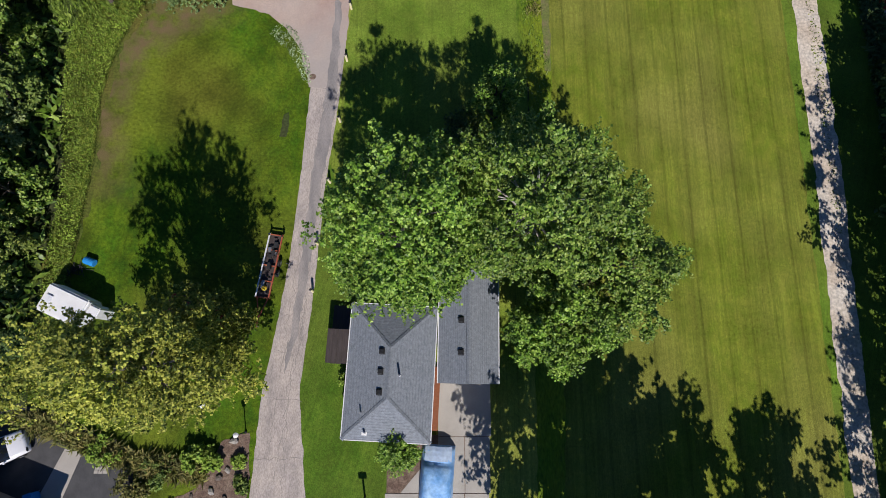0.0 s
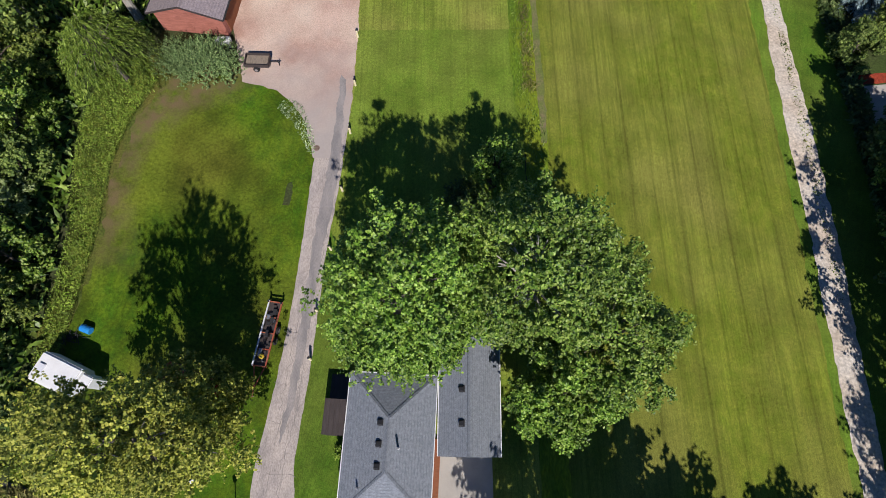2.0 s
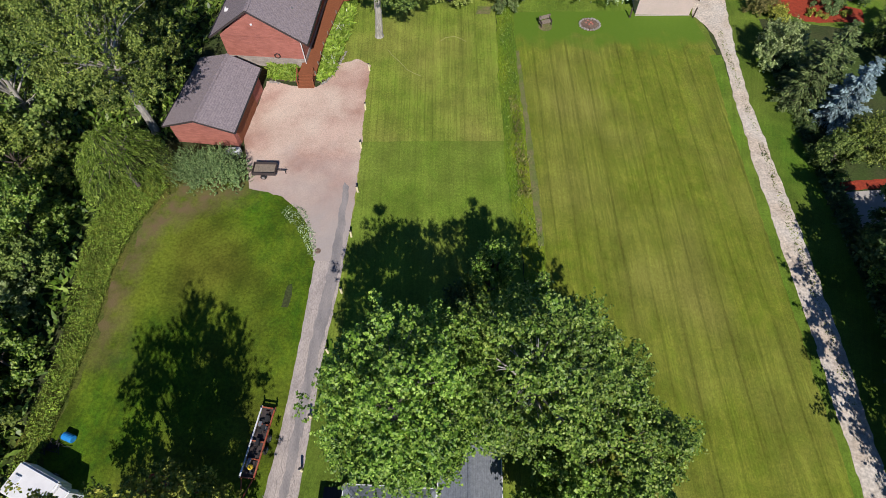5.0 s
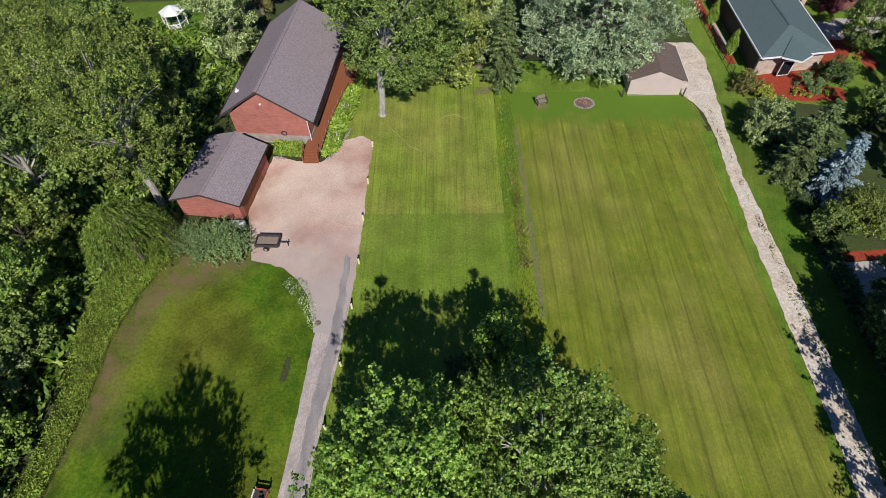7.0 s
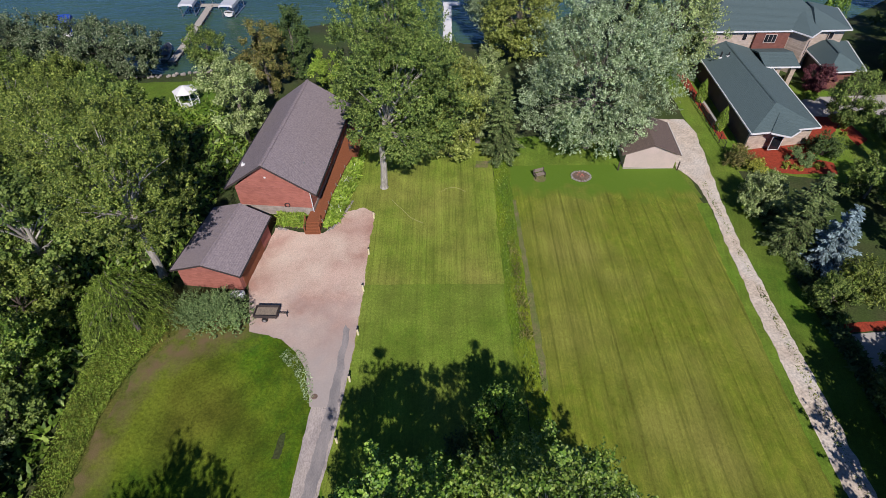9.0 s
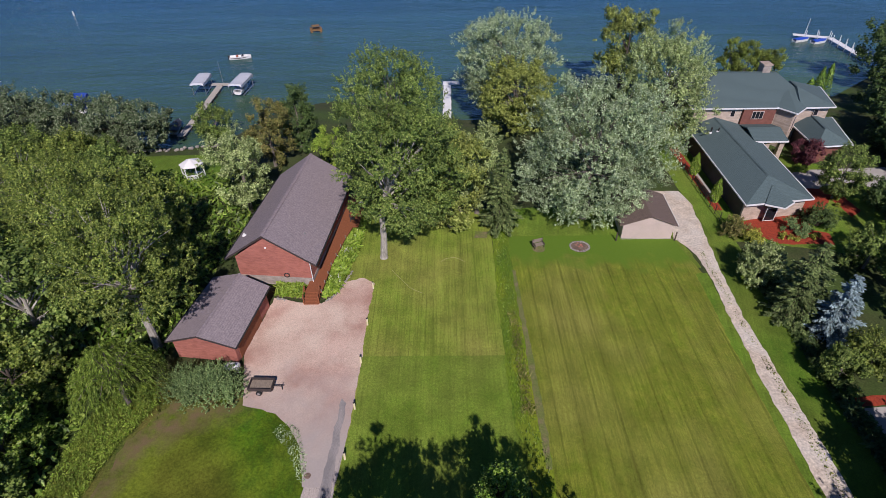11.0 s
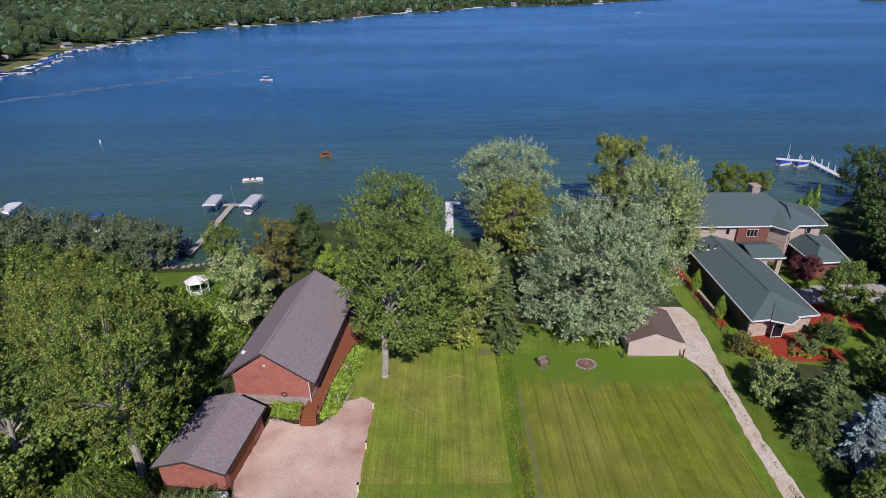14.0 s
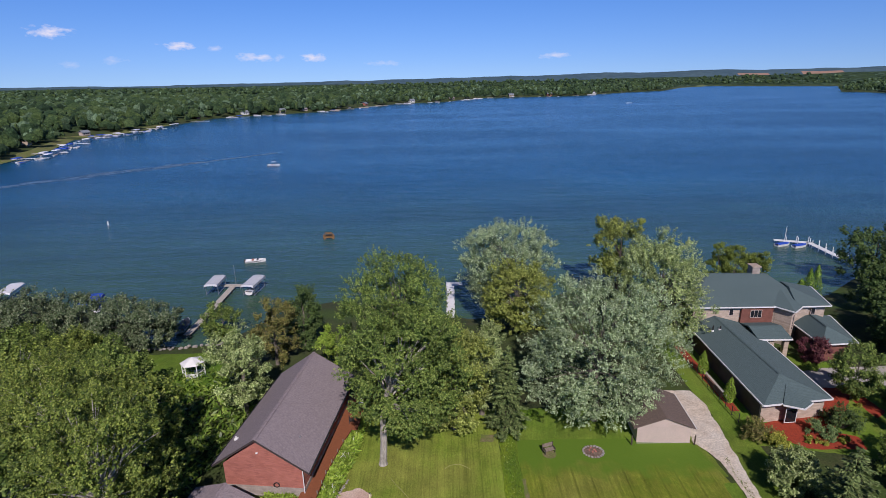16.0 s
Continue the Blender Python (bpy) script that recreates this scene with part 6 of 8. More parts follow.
# woods on the left
broadleaf("cottonwood", "tall cottonwood with yellow-green leaves and a pale leaning trunk", -29.1, 37.5, 19.0, 6.3, L_COTTON, BARK_PALE, n_clump=230, per=165, leaf=0.21, slim=0.65, seed=79, low=0.3, clump=0.18, trunk_r=0.4, gap=0.08, lean=(0.5, -0.6))
for i, (x, y, h, r, m) in enumerate(((-36.5, 45.0, 17.2, 6.2, L_COTTON), (-43.5, 52.0, 14.6, 6.6, L_COTTON), (-34.5, 52.0, 12.0, 4.6, L_COTTON),
                                     (-51.0, 44.0, 15.4, 7.0, L_COTTON), (-44.0, 63.0, 8.6, 5.0, L_OAK), (-55.0, 61.0, 9.6, 6.4, L_COTTON), (-66.0, 69.0, 7.6, 6.2, L_OAK), (-38.5, 36.0, 15.0, 5.4, L_OAK))):
    broadleaf("cottonwood", "tall cottonwood with yellow-green leaves and pale limbs", x, y, h, r, m, BARK_PALE, n_clump=190 if i < 2 else 150, per=160 if i < 2 else 75, leaf=0.22 if i < 2 else 0.36, slim=0.65, seed=80 + i, low=0.16, clump=0.18, trunk_r=0.34, gap=0.05)
for i, (x, y, h, r, m) in enumerate(((-35.3, 24.5, 8.5, 3.4, L_MAPLE2), (-36.0, 17.2, 7.5, 3.2, L_SILVER2), (-34.6, 8.6, 8.0, 3.6, L_COTTON), (-38.5, 31.0, 9.0, 3.8, L_COTTON),
                                     (-43.0, 27.0, 11.0, 4.5, L_MAPLE2), (-44.0, 13.0, 9.0, 4.5, L_DARK), (-33.8, 20.5, 6.4, 2.5, L_OAK), (-33.2, 13.0, 6.8, 2.8, L_MAPLE2), (-34.2, 2.0, 8.0, 3.6, L_DARK))):
    broadleaf("woodland_tree", "smaller woodland tree at the meadow edge", x, y, h, r, m, BARK_DARK, n_clump=70, per=110, leaf=0.26, seed=95 + i, low=0.04, clump=0.24, slim=0.65)

# right side garden
broadleaf("garden_tree", "pale-leaved small tree beside the lane", 35.2, 47.2, 4.8, 2.8, L_SILVER2, n_clump=60, per=150, leaf=0.28, seed=110, low=0.05)
conifer("spruce_tree", "dark green spruce with layered boughs", 36.0, 41.0, 6.6, 3.2, L_SPRUCE, 111)
conifer("spruce_tree", "dark green spruce beside a blue one", 37.6, 42.6, 8.6, 3.7, L_SPRUCE, 112)
conifer("blue_spruce", "silvery blue spruce beside darker ones", 38.7, 38.6, 7.7, 2.7, L_BLUE, 113, spray=0.4)
broadleaf("garden_tree", "bushy green tree by the paved drive", 36.2, 32.7, 3.8, 2.3, L_OAK, n_clump=50, per=150, leaf=0.26, seed=114, low=0.04)
broadleaf("garden_tree", "bushy green tree by the paved drive", 39.6, 33.6, 4.4, 2.8, L_COTTON, n_clump=50, per=150, leaf=0.26, seed=115, low=0.04)
broadleaf("garden_tree", "airy birch-like tree before the stone house", 53.3, 63.6, 8.0, 3.4, L_OAK, n_clump=60, per=150, leaf=0.32, seed=116, low=0.06, gap=0.05)
broadleaf("garden_tree", "dark green tree beside the forecourt", 57.5, 58.5, 6.5, 3.6, L_DARK, n_clump=60, per=150, leaf=0.32, seed=117, low=0.04)
shrub("shrub", "loose green shrub in the mulch beyond the tree", 58.5, 62.5, 2.2, 1.8, L_OAK, 26, 80, 0.24, 118)
broadleaf("purple_maple", "small purple-leaved maple before the house", 54.2, 73.0, 4.2, 2.1, L_RED, BARK_DARK, n_clump=40, per=120, leaf=0.28, seed=119, low=0.08)
shrub("shrub", "dense green shrub at the house corner", 47.7, 57.3, 3.2, 2.3, L_DARK, 30, 100, 0.24, 120)
shrub("round_shrub", "clipped round grey-green shrub", 44.9, 55.4, 1.7, 1.0, L_HEDGE, 18, 90, 0.16, 121, group="clipped shrubs")
shrub("round_shrub", "clipped round grey-green shrub", 43.9, 56.5, 1.9, 1.1, L_HEDGE, 18, 90, 0.16, 122, group="clipped shrubs")
shrub("shrub", "yellow-green shrub at the wing corner", 36.4, 55.6, 2.6, 1.8, L_BROWN, 26, 90, 0.22, 123)
shrub("shrub", "yellow-green shrub in the mulch bed", 38.0, 54.4, 1.8, 1.5, L_YELLOW, 22, 90, 0.22, 124)
for i, (x, y) in enumerate(((42.4, 55.4), (43.0, 54.6), (43.6, 54.2), (41.9, 54.6), (45.8, 54.5), (46.7, 54.9), (52.8, 61.5), (53.6, 63.2))):
    shrub("perennial", "low yellow-green perennial in red mulch", x, y, 0.6, 0.45, L_YELLOW, 8, 40, 0.16, 125 + i, group="mulch perennials")
for i, (x, y) in enumerate(((36.9, 63.2), (36.7, 70.5))):
    columnar("arborvitae", "narrow bright green arborvitae by the fence", x, y, 3.6, 0.75, L_LIME, 135 + i, 0, 900, "fence arborvitae", 0.26)
shrub("shrub", "low green shrub below the purple maple", 53.0, 71.3, 1.0, 1.1, L_LIME, 14, 60, 0.2, 138)
# shade row along the lane
for i, (x, y, h, r) in enumerate(((36.4, -22, 16, 7), (35.3, -14, 15, 6.8), (35.7, -6, 15.5, 6.8), (35.3, 2, 15, 6.4), (36.0, 9.5, 13, 6.0), (37, 16, 11, 5.2), (36.8, 22.5, 9, 4.4), (48, -6, 15, 7), (48, 6, 14, 7), (49, 17, 11, 5.5), (53, 29, 10, 5), (57, 43, 9, 5), (47.5, 26, 8, 4), (50.5, 37.5, 12.5, 5.4), (56, 49, 11, 4.6))):
    broadleaf("lane_tree", "leafy shade tree beside the gravel lane", x, y, h, r, (L_DARK, L_MAPLE2)[i % 2], BARK_DARK, n_clump=80 if x < 40 else 40, per=150 if x < 40 else 80, leaf=0.32 if x < 40 else 0.5, seed=140 + i, low=0.08, clump=0.2, slim=0.7)
broadleaf("garden_tree", "dark green tree behind the spruces", 48.5, 48.7, 6.5, 3.6, L_OAK, n_clump=50, per=110, leaf=0.34, seed=136, low=0.04)

# ---- vehicles, trailers and small things ----
def wheel(parent, x, y, z, r, w, name="wheel", axis="x"):
    bm = bmesh.new()
    o = (w / 2, 0, 0) if axis == "x" else (0, w / 2, 0)
    a, b = Vector((x, y, z)) - Vector(o), Vector((x, y, z)) + Vector(o)
    tube(bm, [a, a.lerp(b, 0.15), a.lerp(b, 0.85), b], [r * 0.86, r, r, r * 0.86], 18)
    t = part(name, bm, RUBBER, parent)
    bm = bmesh.new()
    tube(bm, [a.lerp(b, -0.04), a.lerp(b, 1.04)], [r * 0.55, r * 0.55], 12)
    part("rim", bm, STEEL, t)
    return t


def body_loft(bm, sections):
    """A car body skinned over cross sections along y: (y, half width, sill z, belt z, roof half width, roof z)."""
    rings = []
    for y, hw, z0, z1, rw, z2 in sections:
        rings.append([bm.verts.new(p) for p in ((-hw * 0.94, y, z0), (-hw, y, (z0 + z1) / 2), (-hw * 0.97, y, z1), (-rw, y, z2), (0, y, z2 + 0.02), (rw, y, z2), (hw * 0.97, y, z1), (hw, y, (z0 + z1) / 2), (hw * 0.94, y, z0))])
    for a, b in zip(rings, rings[1:]):
        for i in range(8):
            bm.faces.new((a[i], a[i + 1], b[i + 1], b[i]))
    bm.faces.new(rings[0][::-1])
    bm.faces.new(rings[-1])
    bmesh.ops.recalc_face_normals(bm, faces=bm.faces)
    for f in bm.faces:
        f.smooth = True
    return bm


def car(name, label, x, y, rz, paint):
    c = thing(name, label, "car", x, y, 0.03, rz)
    bm = bmesh.new()
    body_loft(bm, [(-2.25, 0.72, 0.35, 0.62, 0.5, 0.66), (-2.1, 0.84, 0.25, 0.78, 0.6, 0.82), (-1.0, 0.9, 0.22, 0.9, 0.66, 0.97), (0.2, 0.91, 0.22, 0.93, 0.7, 0.97), (1.4, 0.9, 0.22, 0.93, 0.68, 0.98), (2.1, 0.85, 0.26, 0.9, 0.6, 0.95), (2.25, 0.75, 0.35, 0.7, 0.5, 0.75)])
    body = part("body", bm, paint, c)
    bm = bmesh.new()
    body_loft(bm, [(-1.1, 0.82, 0.9, 0.93, 0.7, 0.96), (-0.35, 0.82, 0.9, 0.95, 0.6, 1.36), (0.9, 0.82, 0.9, 0.95, 0.6, 1.38), (1.65, 0.8, 0.9, 0.94, 0.66, 0.97)])
    part("windows", bm, GLASS_DK, c, "dark tinted windscreen and side glass")
    bm = bmesh.new()
    body_loft(bm, [(-0.4, 0.62, 1.34, 1.355, 0.56, 1.38), (0.25, 0.63, 1.36, 1.375, 0.56, 1.42), (0.95, 0.62, 1.36, 1.375, 0.56, 1.4)])
    part("roof_panel", bm, paint, c)
    for sy in (-1.4, 1.35):
        for sx in (-0.82, 0.82):
            wheel(c, sx, sy, 0.3, 0.32, 0.2)
    for sx in (-0.62, 0.62):
        bm = bmesh.new()
        box(bm, sx - 0.16, sx + 0.16, -2.24, -2.1, 0.6, 0.74, 0.03)
        part("headlight", bm, GLASS_DK, body, "clear headlight")
        bm = bmesh.new()
        box(bm, sx * 1.52 - 0.08, sx * 1.52 + 0.08, -0.75, -0.6, 0.95, 1.06, 0.02)
        part("wing_mirror", bm, paint, body)
    return c


car("sedan", "white sedan parked on the dark lot", -32.2, -6.0, 114, CAR_WHITE)
car("red_car", "red car parked under the yellowing tree", -18.9, 3.9, 70, RED_PAINT)

# car below a blue tarp
cov = thing("covered_car", "car hidden beneath a blue tarp on the concrete drive", "covered car", -0.95, -7.9, 0.06, -4)
bm = bmesh.new()
nx, ny = 17, 35
grid = []
for j in range(ny):
    row = []
    for i in range(nx):
        u, v = -1 + 2 * i / (nx - 1), -1 + 2 * j / (ny - 1)
        x, y = u * 1.18, v * 2.45
        cab = max(0, 1 - ((v + 0.1) / 0.62) ** 2) ** 0.5
        side = max(0.0, 1 - abs(u) ** 5)
        z = (0.86 + 0.52 * cab) * side ** 0.6 * (1 - max(0, abs(v) - 0.93) / 0.07) + 0.05
        z += 0.035 * noise.noise((x * 3, y * 2.2, 1)) + 0.03 * math.sin(y * 4 + x * 3) * side
        row.append(bm.verts.new((x, y, max(z, 0.03))))
    grid.append(row)
for j in range(ny - 1):
    for i in range(nx - 1):
        f = bm.faces.new((grid[j][i], grid[j][i + 1], grid[j + 1][i + 1], grid[j + 1][i]))
        f.smooth = True
part("tarp", bm, TARP, cov, "creased bright blue tarp")
bm = bmesh.new()
pv = [[bm.verts.new((x, y, 1.02 + 0.03 * math.sin(x * 5) - 0.25 * abs(x) ** 3 - 0.25 * max(0, y - 2.0))) for x in (-0.95, -0.5, 0, 0.5, 0.95)] for y in (1.45, 1.8, 2.15, 2.42)]
for a, b in zip(pv, pv[1:]):
    for i in range(4):
        bm.faces.new((a[i], a[i + 1], b[i + 1], b[i]))
part("pale_panel", bm, TARP_PALE, cov, "faded pale end of the tarp")

# white camper and things round it
camper = thing("camper", "small white camper trailer beside a tree", "trailer", -28.0, 4.4, 0, -24)
bm = bmesh.new()
box(bm, -1.7, 1.7, -1.05, 1.05, 0.4, 2.1, 0.12)
part("body", bm, WHITE, camper)
bm = bmesh.new()
box(bm, -1.35, -0.85, -0.3, 0.3, 2.1, 2.22, 0.04)
part("roof_hatch", bm, WHITE_VINYL, camper)
for sy in (-1.0, 1.0):
    wheel(camper, 0, sy, 0.32, 0.32, 0.18, axis="y")
bm = bmesh.new()
box(bm, 1.75, 2.6, 0.05, 0.85, 0.0, 1.9, 0.08)
solo("storage_box", bm, WHITE, "white storage box beside the camper", "box").matrix_basis = pose(-28.0, 4.4, 0, 0, 0, -24)
bm = bmesh.new()
tube(bm, [(-0.42, 0, 0.3), (-0.4, 0, 0.3), (-0.2, 0, 0.3), (0, 0, 0.3), (0.2, 0, 0.3), (0.4, 0, 0.3), (0.42, 0, 0.3)], [0.26, 0.29, 0.3, 0.285, 0.3, 0.29, 0.26], 16)
solo("barrel", bm, BLUE_PL, "blue plastic barrel lying on the grass", "barrel").matrix_basis = pose(-27.6, 7.9, 0, 0, 0, -20)
jr = np.random.default_rng(8)
junk = thing("scrap_pile", "dark heap of branches and scrap beside the camper", "scrap pile", -28.6, 7.2)
for i in range(26):
    bm = bmesh.new()
    a, l = jr.uniform(0, 6.28), jr.uniform(0.4, 1.0)
    x, y, z = jr.normal(0, 0.35), jr.normal(0, 0.25), jr.uniform(0.05, 0.4)
    tube(bm, [(x - l / 2 * math.cos(a), y - l / 2 * math.sin(a), z), (x + l / 2 * math.cos(a), y + l / 2 * math.sin(a), max(0.03, z + jr.normal(0, 0.12)))], [0.03, 0.02], 5)
    part("branch", bm, BLACK, junk)

# equipment trailer
et = thing("equipment_trailer", "narrow red steel trailer loaded with black gear", "trailer", -13.65, 7.5, 0, -9)
for sx in (-0.5, 0.5):
    bm = bmesh.new()
    box(bm, sx - 0.05, sx + 0.05, -2.5, 2.5, 0.62, 0.74, 0.01)
    part("side_rail", bm, WHITE_VINYL if sx < 0 else RUST_RED, et)
    for yy in (-2.45, 2.35):
        bm = bmesh.new()
        box(bm, sx - 0.04, sx + 0.04, yy - 0.04, yy + 0.04, 0.4, 1.0 if yy > 0 else 0.74)
        part("upright", bm, BLACK if yy > 0 else RUST_RED, et)
for yy in (-2.46, -1.2, 0.0, 1.2, 2.4):
    bm = bmesh.new()
    box(bm, -0.45, 0.45, yy - 0.04, yy + 0.04, 0.6, 0.7)
    part("crossbar", bm, RUST_RED, et)
bm = bmesh.new()
box(bm, -0.47, 0.47, -2.44, 2.4, 0.42, 0.47)
part("bed", bm, DARK_BROWN, et)
for sx in (-0.4, 0.4):
    bm = bmesh.new()
    tube(bm, [(sx, -2.5, 0.55), (0.0, -4.0, 0.5)], [0.05, 0.05], 6)
    part("drawbar", bm, RUST_RED, et)
bm = bmesh.new()
tube(bm, [(0, -3.9, 0.5), (0, -4.7, 0.48)], [0.05, 0.05], 6)
part("tongue", bm, RUST_RED, et)
bm = bmesh.new()
tube(bm, [(0, -4.6, 0.0), (0, -4.6, 0.6)], [0.04, 0.04], 6)
part("jack", bm, STEEL, et)
for sx in (-0.62, 0.62):
    for yy in (-0.45, 0.35):
        wheel(et, sx, yy, 0.3, 0.3, 0.18)
for i in range(16):
    bm = bmesh.new()
    x, y = jr.uniform(-0.32, 0.32), jr.uniform(-2.2, 2.1)
    a, b, h = jr.uniform(0.08, 0.16), jr.uniform(0.12, 0.35), jr.uniform(0.1, 0.35)
    box(bm, x - a, x + a, y - b, y + b, 0.47, 0.47 + h, 0.02)
    solo("gear_case", bm, (BLACK, STEEL, BLACK, DARK_BROWN)[i % 4], "piece of dark gear lying in the trailer bed", "equipment", group="trailer load").matrix_basis = pose(-13.65, 7.5, 0, 0, 0, -9)
bm = bmesh.new()
tube(bm, [(0.05, -1.75, 0.5), (0.05, -1.75, 0.85), (0.05, -1.75, 1.0)], [0.18, 0.2, 0.1], 12)
solo("fuel_can", bm, YELLOW, "bright yellow can in the trailer", "can").matrix_basis = pose(-13.65, 7.5, 0, 0, 0, -9)

# flat utility trailer on the gravel
ut = thing("utility_trailer", "small brown utility trailer with wooden bed on the gravel", "trailer", -17.15, 32.15, 0.04, -2)
bm = bmesh.new()
box(bm, -1.05, 1.05, -0.6, 0.6, 0.5, 0.56)
bed = part("bed", bm, WOOD, ut)
for a in ((-1.1, 1.1, -0.66, -0.6), (-1.1, 1.1, 0.6, 0.66), (-1.1, -1.04, -0.6, 0.6), (1.04, 1.1, -0.6, 0.6)):
    bm = bmesh.new()
    box(bm, *a, 0.46, 0.86, 0.01)
    part("side_board", bm, DARK_BROWN, ut)
bm = bmesh.new()
tube(bm, [(1.1, 0, 0.5), (2.0, 0, 0.48)], [0.05, 0.05], 6)
part("tongue", bm, BLACK, ut)
bm = bmesh.new()
tube(bm, [(1.85, 0, 0.0), (1.85, 0, 0.75)], [0.04, 0.04], 6)
part("jack", bm, BLACK, ut)
for sy in (-0.72, 0.72):
    wheel(ut, -0.1, sy, 0.27, 0.27, 0.16, axis="y")

tank = thing("propane_tank", "white propane tank beside the hedge", "tank", -20.5, 34.3, 0.0, 5)
bm = bmesh.new()
tube(bm, [(-0.75, 0, 0.75), (-0.7, 0, 0.75), (-0.55, 0, 0.75), (0.55, 0, 0.75), (0.7, 0, 0.75), (0.75, 0, 0.75)], [0.05, 0.24, 0.36, 0.36, 0.24, 0.05], 18)
part("tank_body", bm, WHITE, tank)
for sx in (-0.4, 0.4):
    bm = bmesh.new()
    box(bm, sx - 0.08, sx + 0.08, -0.25, 0.25, 0, 0.45)
    part("leg", bm, CONCRETE, tank)

# marker posts along the drive
def marker(x, y):
    p = thing("marker_post", "cream-painted wooden marker post beside the driveway", "post", x, y, 0.0, 0, "driveway marker posts")
    bm = bmesh.new()
    tube(bm, [(0, 0, -0.1), (0, 0, 0.95)], [0.1, 0.095], 10)
    part("shaft", bm, POST_Y, p)
    bm = bmesh.new()
    tube(bm, [(0, 0, 0.95), (0, 0, 0.99)], [0.105, 0.05], 10)
    part("cap", bm, BLACK, p)
    return p


first = marker(-8.25, 46.0)
for x, y in ((-8.3, 40.3), (-8.35, 35.2), (-8.3, 29.9), (-8.5, 25.0), (-8.85, 19.5), (-9.45, 14.3), (-10.2, 9.3), (-10.4, 5.6)):
    copy_thing(first, pose(x, y, 0.0, random.uniform(-3, 3), random.uniform(-3, 3), random.uniform(0, 90)))

# lamp post by the driveway and utility stakes
lamp = thing("lamp_post", "black garden lamp post with a white head", "lamp post", -14.75, -4.6)
bm = bmesh.new()
tube(bm, [(0, 0, 0), (0, 0, 0.15), (0, 0, 0.2), (0, 0, 1.7)], [0.1, 0.09, 0.04, 0.035], 10)
part("pole", bm, BLACK, lamp)
bm = bmesh.new()
tube(bm, [(0, 0, 1.7), (0, 0, 1.78), (0, 0, 2.0), (0, 0, 2.08)], [0.06, 0.15, 0.19, 0.06], 10)
part("lantern", bm, WHITE, lamp)
tan_pole = thing("yard_sign_post", "short dark post with a crossbar on the lawn", "post", -6.0, -9.0)
bm = bmesh.new()
box(bm, -0.06, 0.06, -0.06, 0.06, 0, 1.6)
part("shaft", bm, BLACK, tan_pole)
bm = bmesh.new()
box(bm, -0.3, 0.3, -0.03, 0.03, 1.2, 1.6, 0.02)
part("board", bm, BLACK, tan_pole)
swan = thing("lawn_ornament", "white bird-shaped lawn ornament on the grass", "ornament", -18.1, -2.8, 0, 30)
bm = bmesh.new()
tube(bm, [(-0.45, 0, 0.32), (-0.3, 0, 0.22), (0, 0, 0.25), (0.25, 0, 0.3), (0.4, 0, 0.55), (0.45, 0, 0.8)], [0.03, 0.16, 0.22, 0.15, 0.07, 0.04], 10)
part("ornament_body", bm, WHITE, swan)
bm = bmesh.new()
tube(bm, [(0, 0, 0), (0, 0, 0.2)], [0.12, 0.08], 8)
part("stand", bm, WHITE, swan)

# brick walk and bin beside the lot
walk_b = thing("brick_walk", "narrow grey paver walk through the border", "path", 0, 0, 0.03)
for k in range(9):
    for m in range(3):
        bm = bmesh.new()
        x, y = -25.0 + 0.33 * m - 0.05 * k, -5.35 - 0.26 * k
        box(bm, x, x + 0.3, y, y + 0.23, 0.0, 0.05, 0.012)
        part("paver", bm, CONCRETE, walk_b)
bin_ = thing("wheeled_bin", "bright blue plastic bin on the walk", "bin", -29.2, -8.9, 0.04, 20)
bm = bmesh.new()
prism(bm, [(-0.25, -0.3), (0.25, -0.3), (0.27, 0.3), (-0.27, 0.3)], 0.08, 0.95)
part("body", bm, BLUE_PL, bin_)
bm = bmesh.new()
box(bm, -0.3, 0.3, -0.36, 0.34, 0.95, 1.03, 0.03)
part("lid", bm, BLUE_PL, bin_)
for sx in (-0.24, 0.24):
    wheel(bin_, sx, 0.28, 0.1, 0.1, 0.06)

# rocks, firepit, swing
for x, y, s, m in ((-15.5, -5.2, 0.35, ROCK), (-15.2, -6.1, 0.22, ROCK_DK), (-15.8, -7.2, 0.26, ROCK), (-16.4, -7.7, 0.3, ROCK_DK), (-15.1, -7.9, 0.18, ROCK), (-16.9, -8.6, 0.3, ROCK), (-15.9, -9.1, 0.25, ROCK_DK), (-17.6, -9.3, 0.22, ROCK), (-14.9, -9.3, 0.2, ROCK), (-16.4, -9.9, 0.26, ROCK), (-18.3, -8.9, 0.2, ROCK_DK)):
    bm = bmesh.new()
    rock(bm, 0, 0, 0, s, jr)
    solo("boulder", bm, m, "weathered field stone in the garden bed", "rock", group="garden stones").matrix_basis = pose(x, y, 0.03)
shrub("daylily_clump", "bright green arching daylily clump", -17.9, -6.4, 1.1, 1.7, L_LIME, 34, 90, 0.24, 201, ry=1.0, category="plant")
for i, (x, y, s) in enumerate(((-20.5, -7.2, 1.2), (-22.3, -8.2, 1.3), (-15.0, -6.6, 0.5), (-14.8, -8.2, 0.55), (-19.2, -10.2, 0.8), (-24.6, -6.0, 1.2))):
    shrub("garden_shrub", "loose green garden shrub", x, y, s, s * 1.05, (L_OAK, L_BROWN, L_LIME)[i % 3], 16, 60, 0.2, 205 + i)

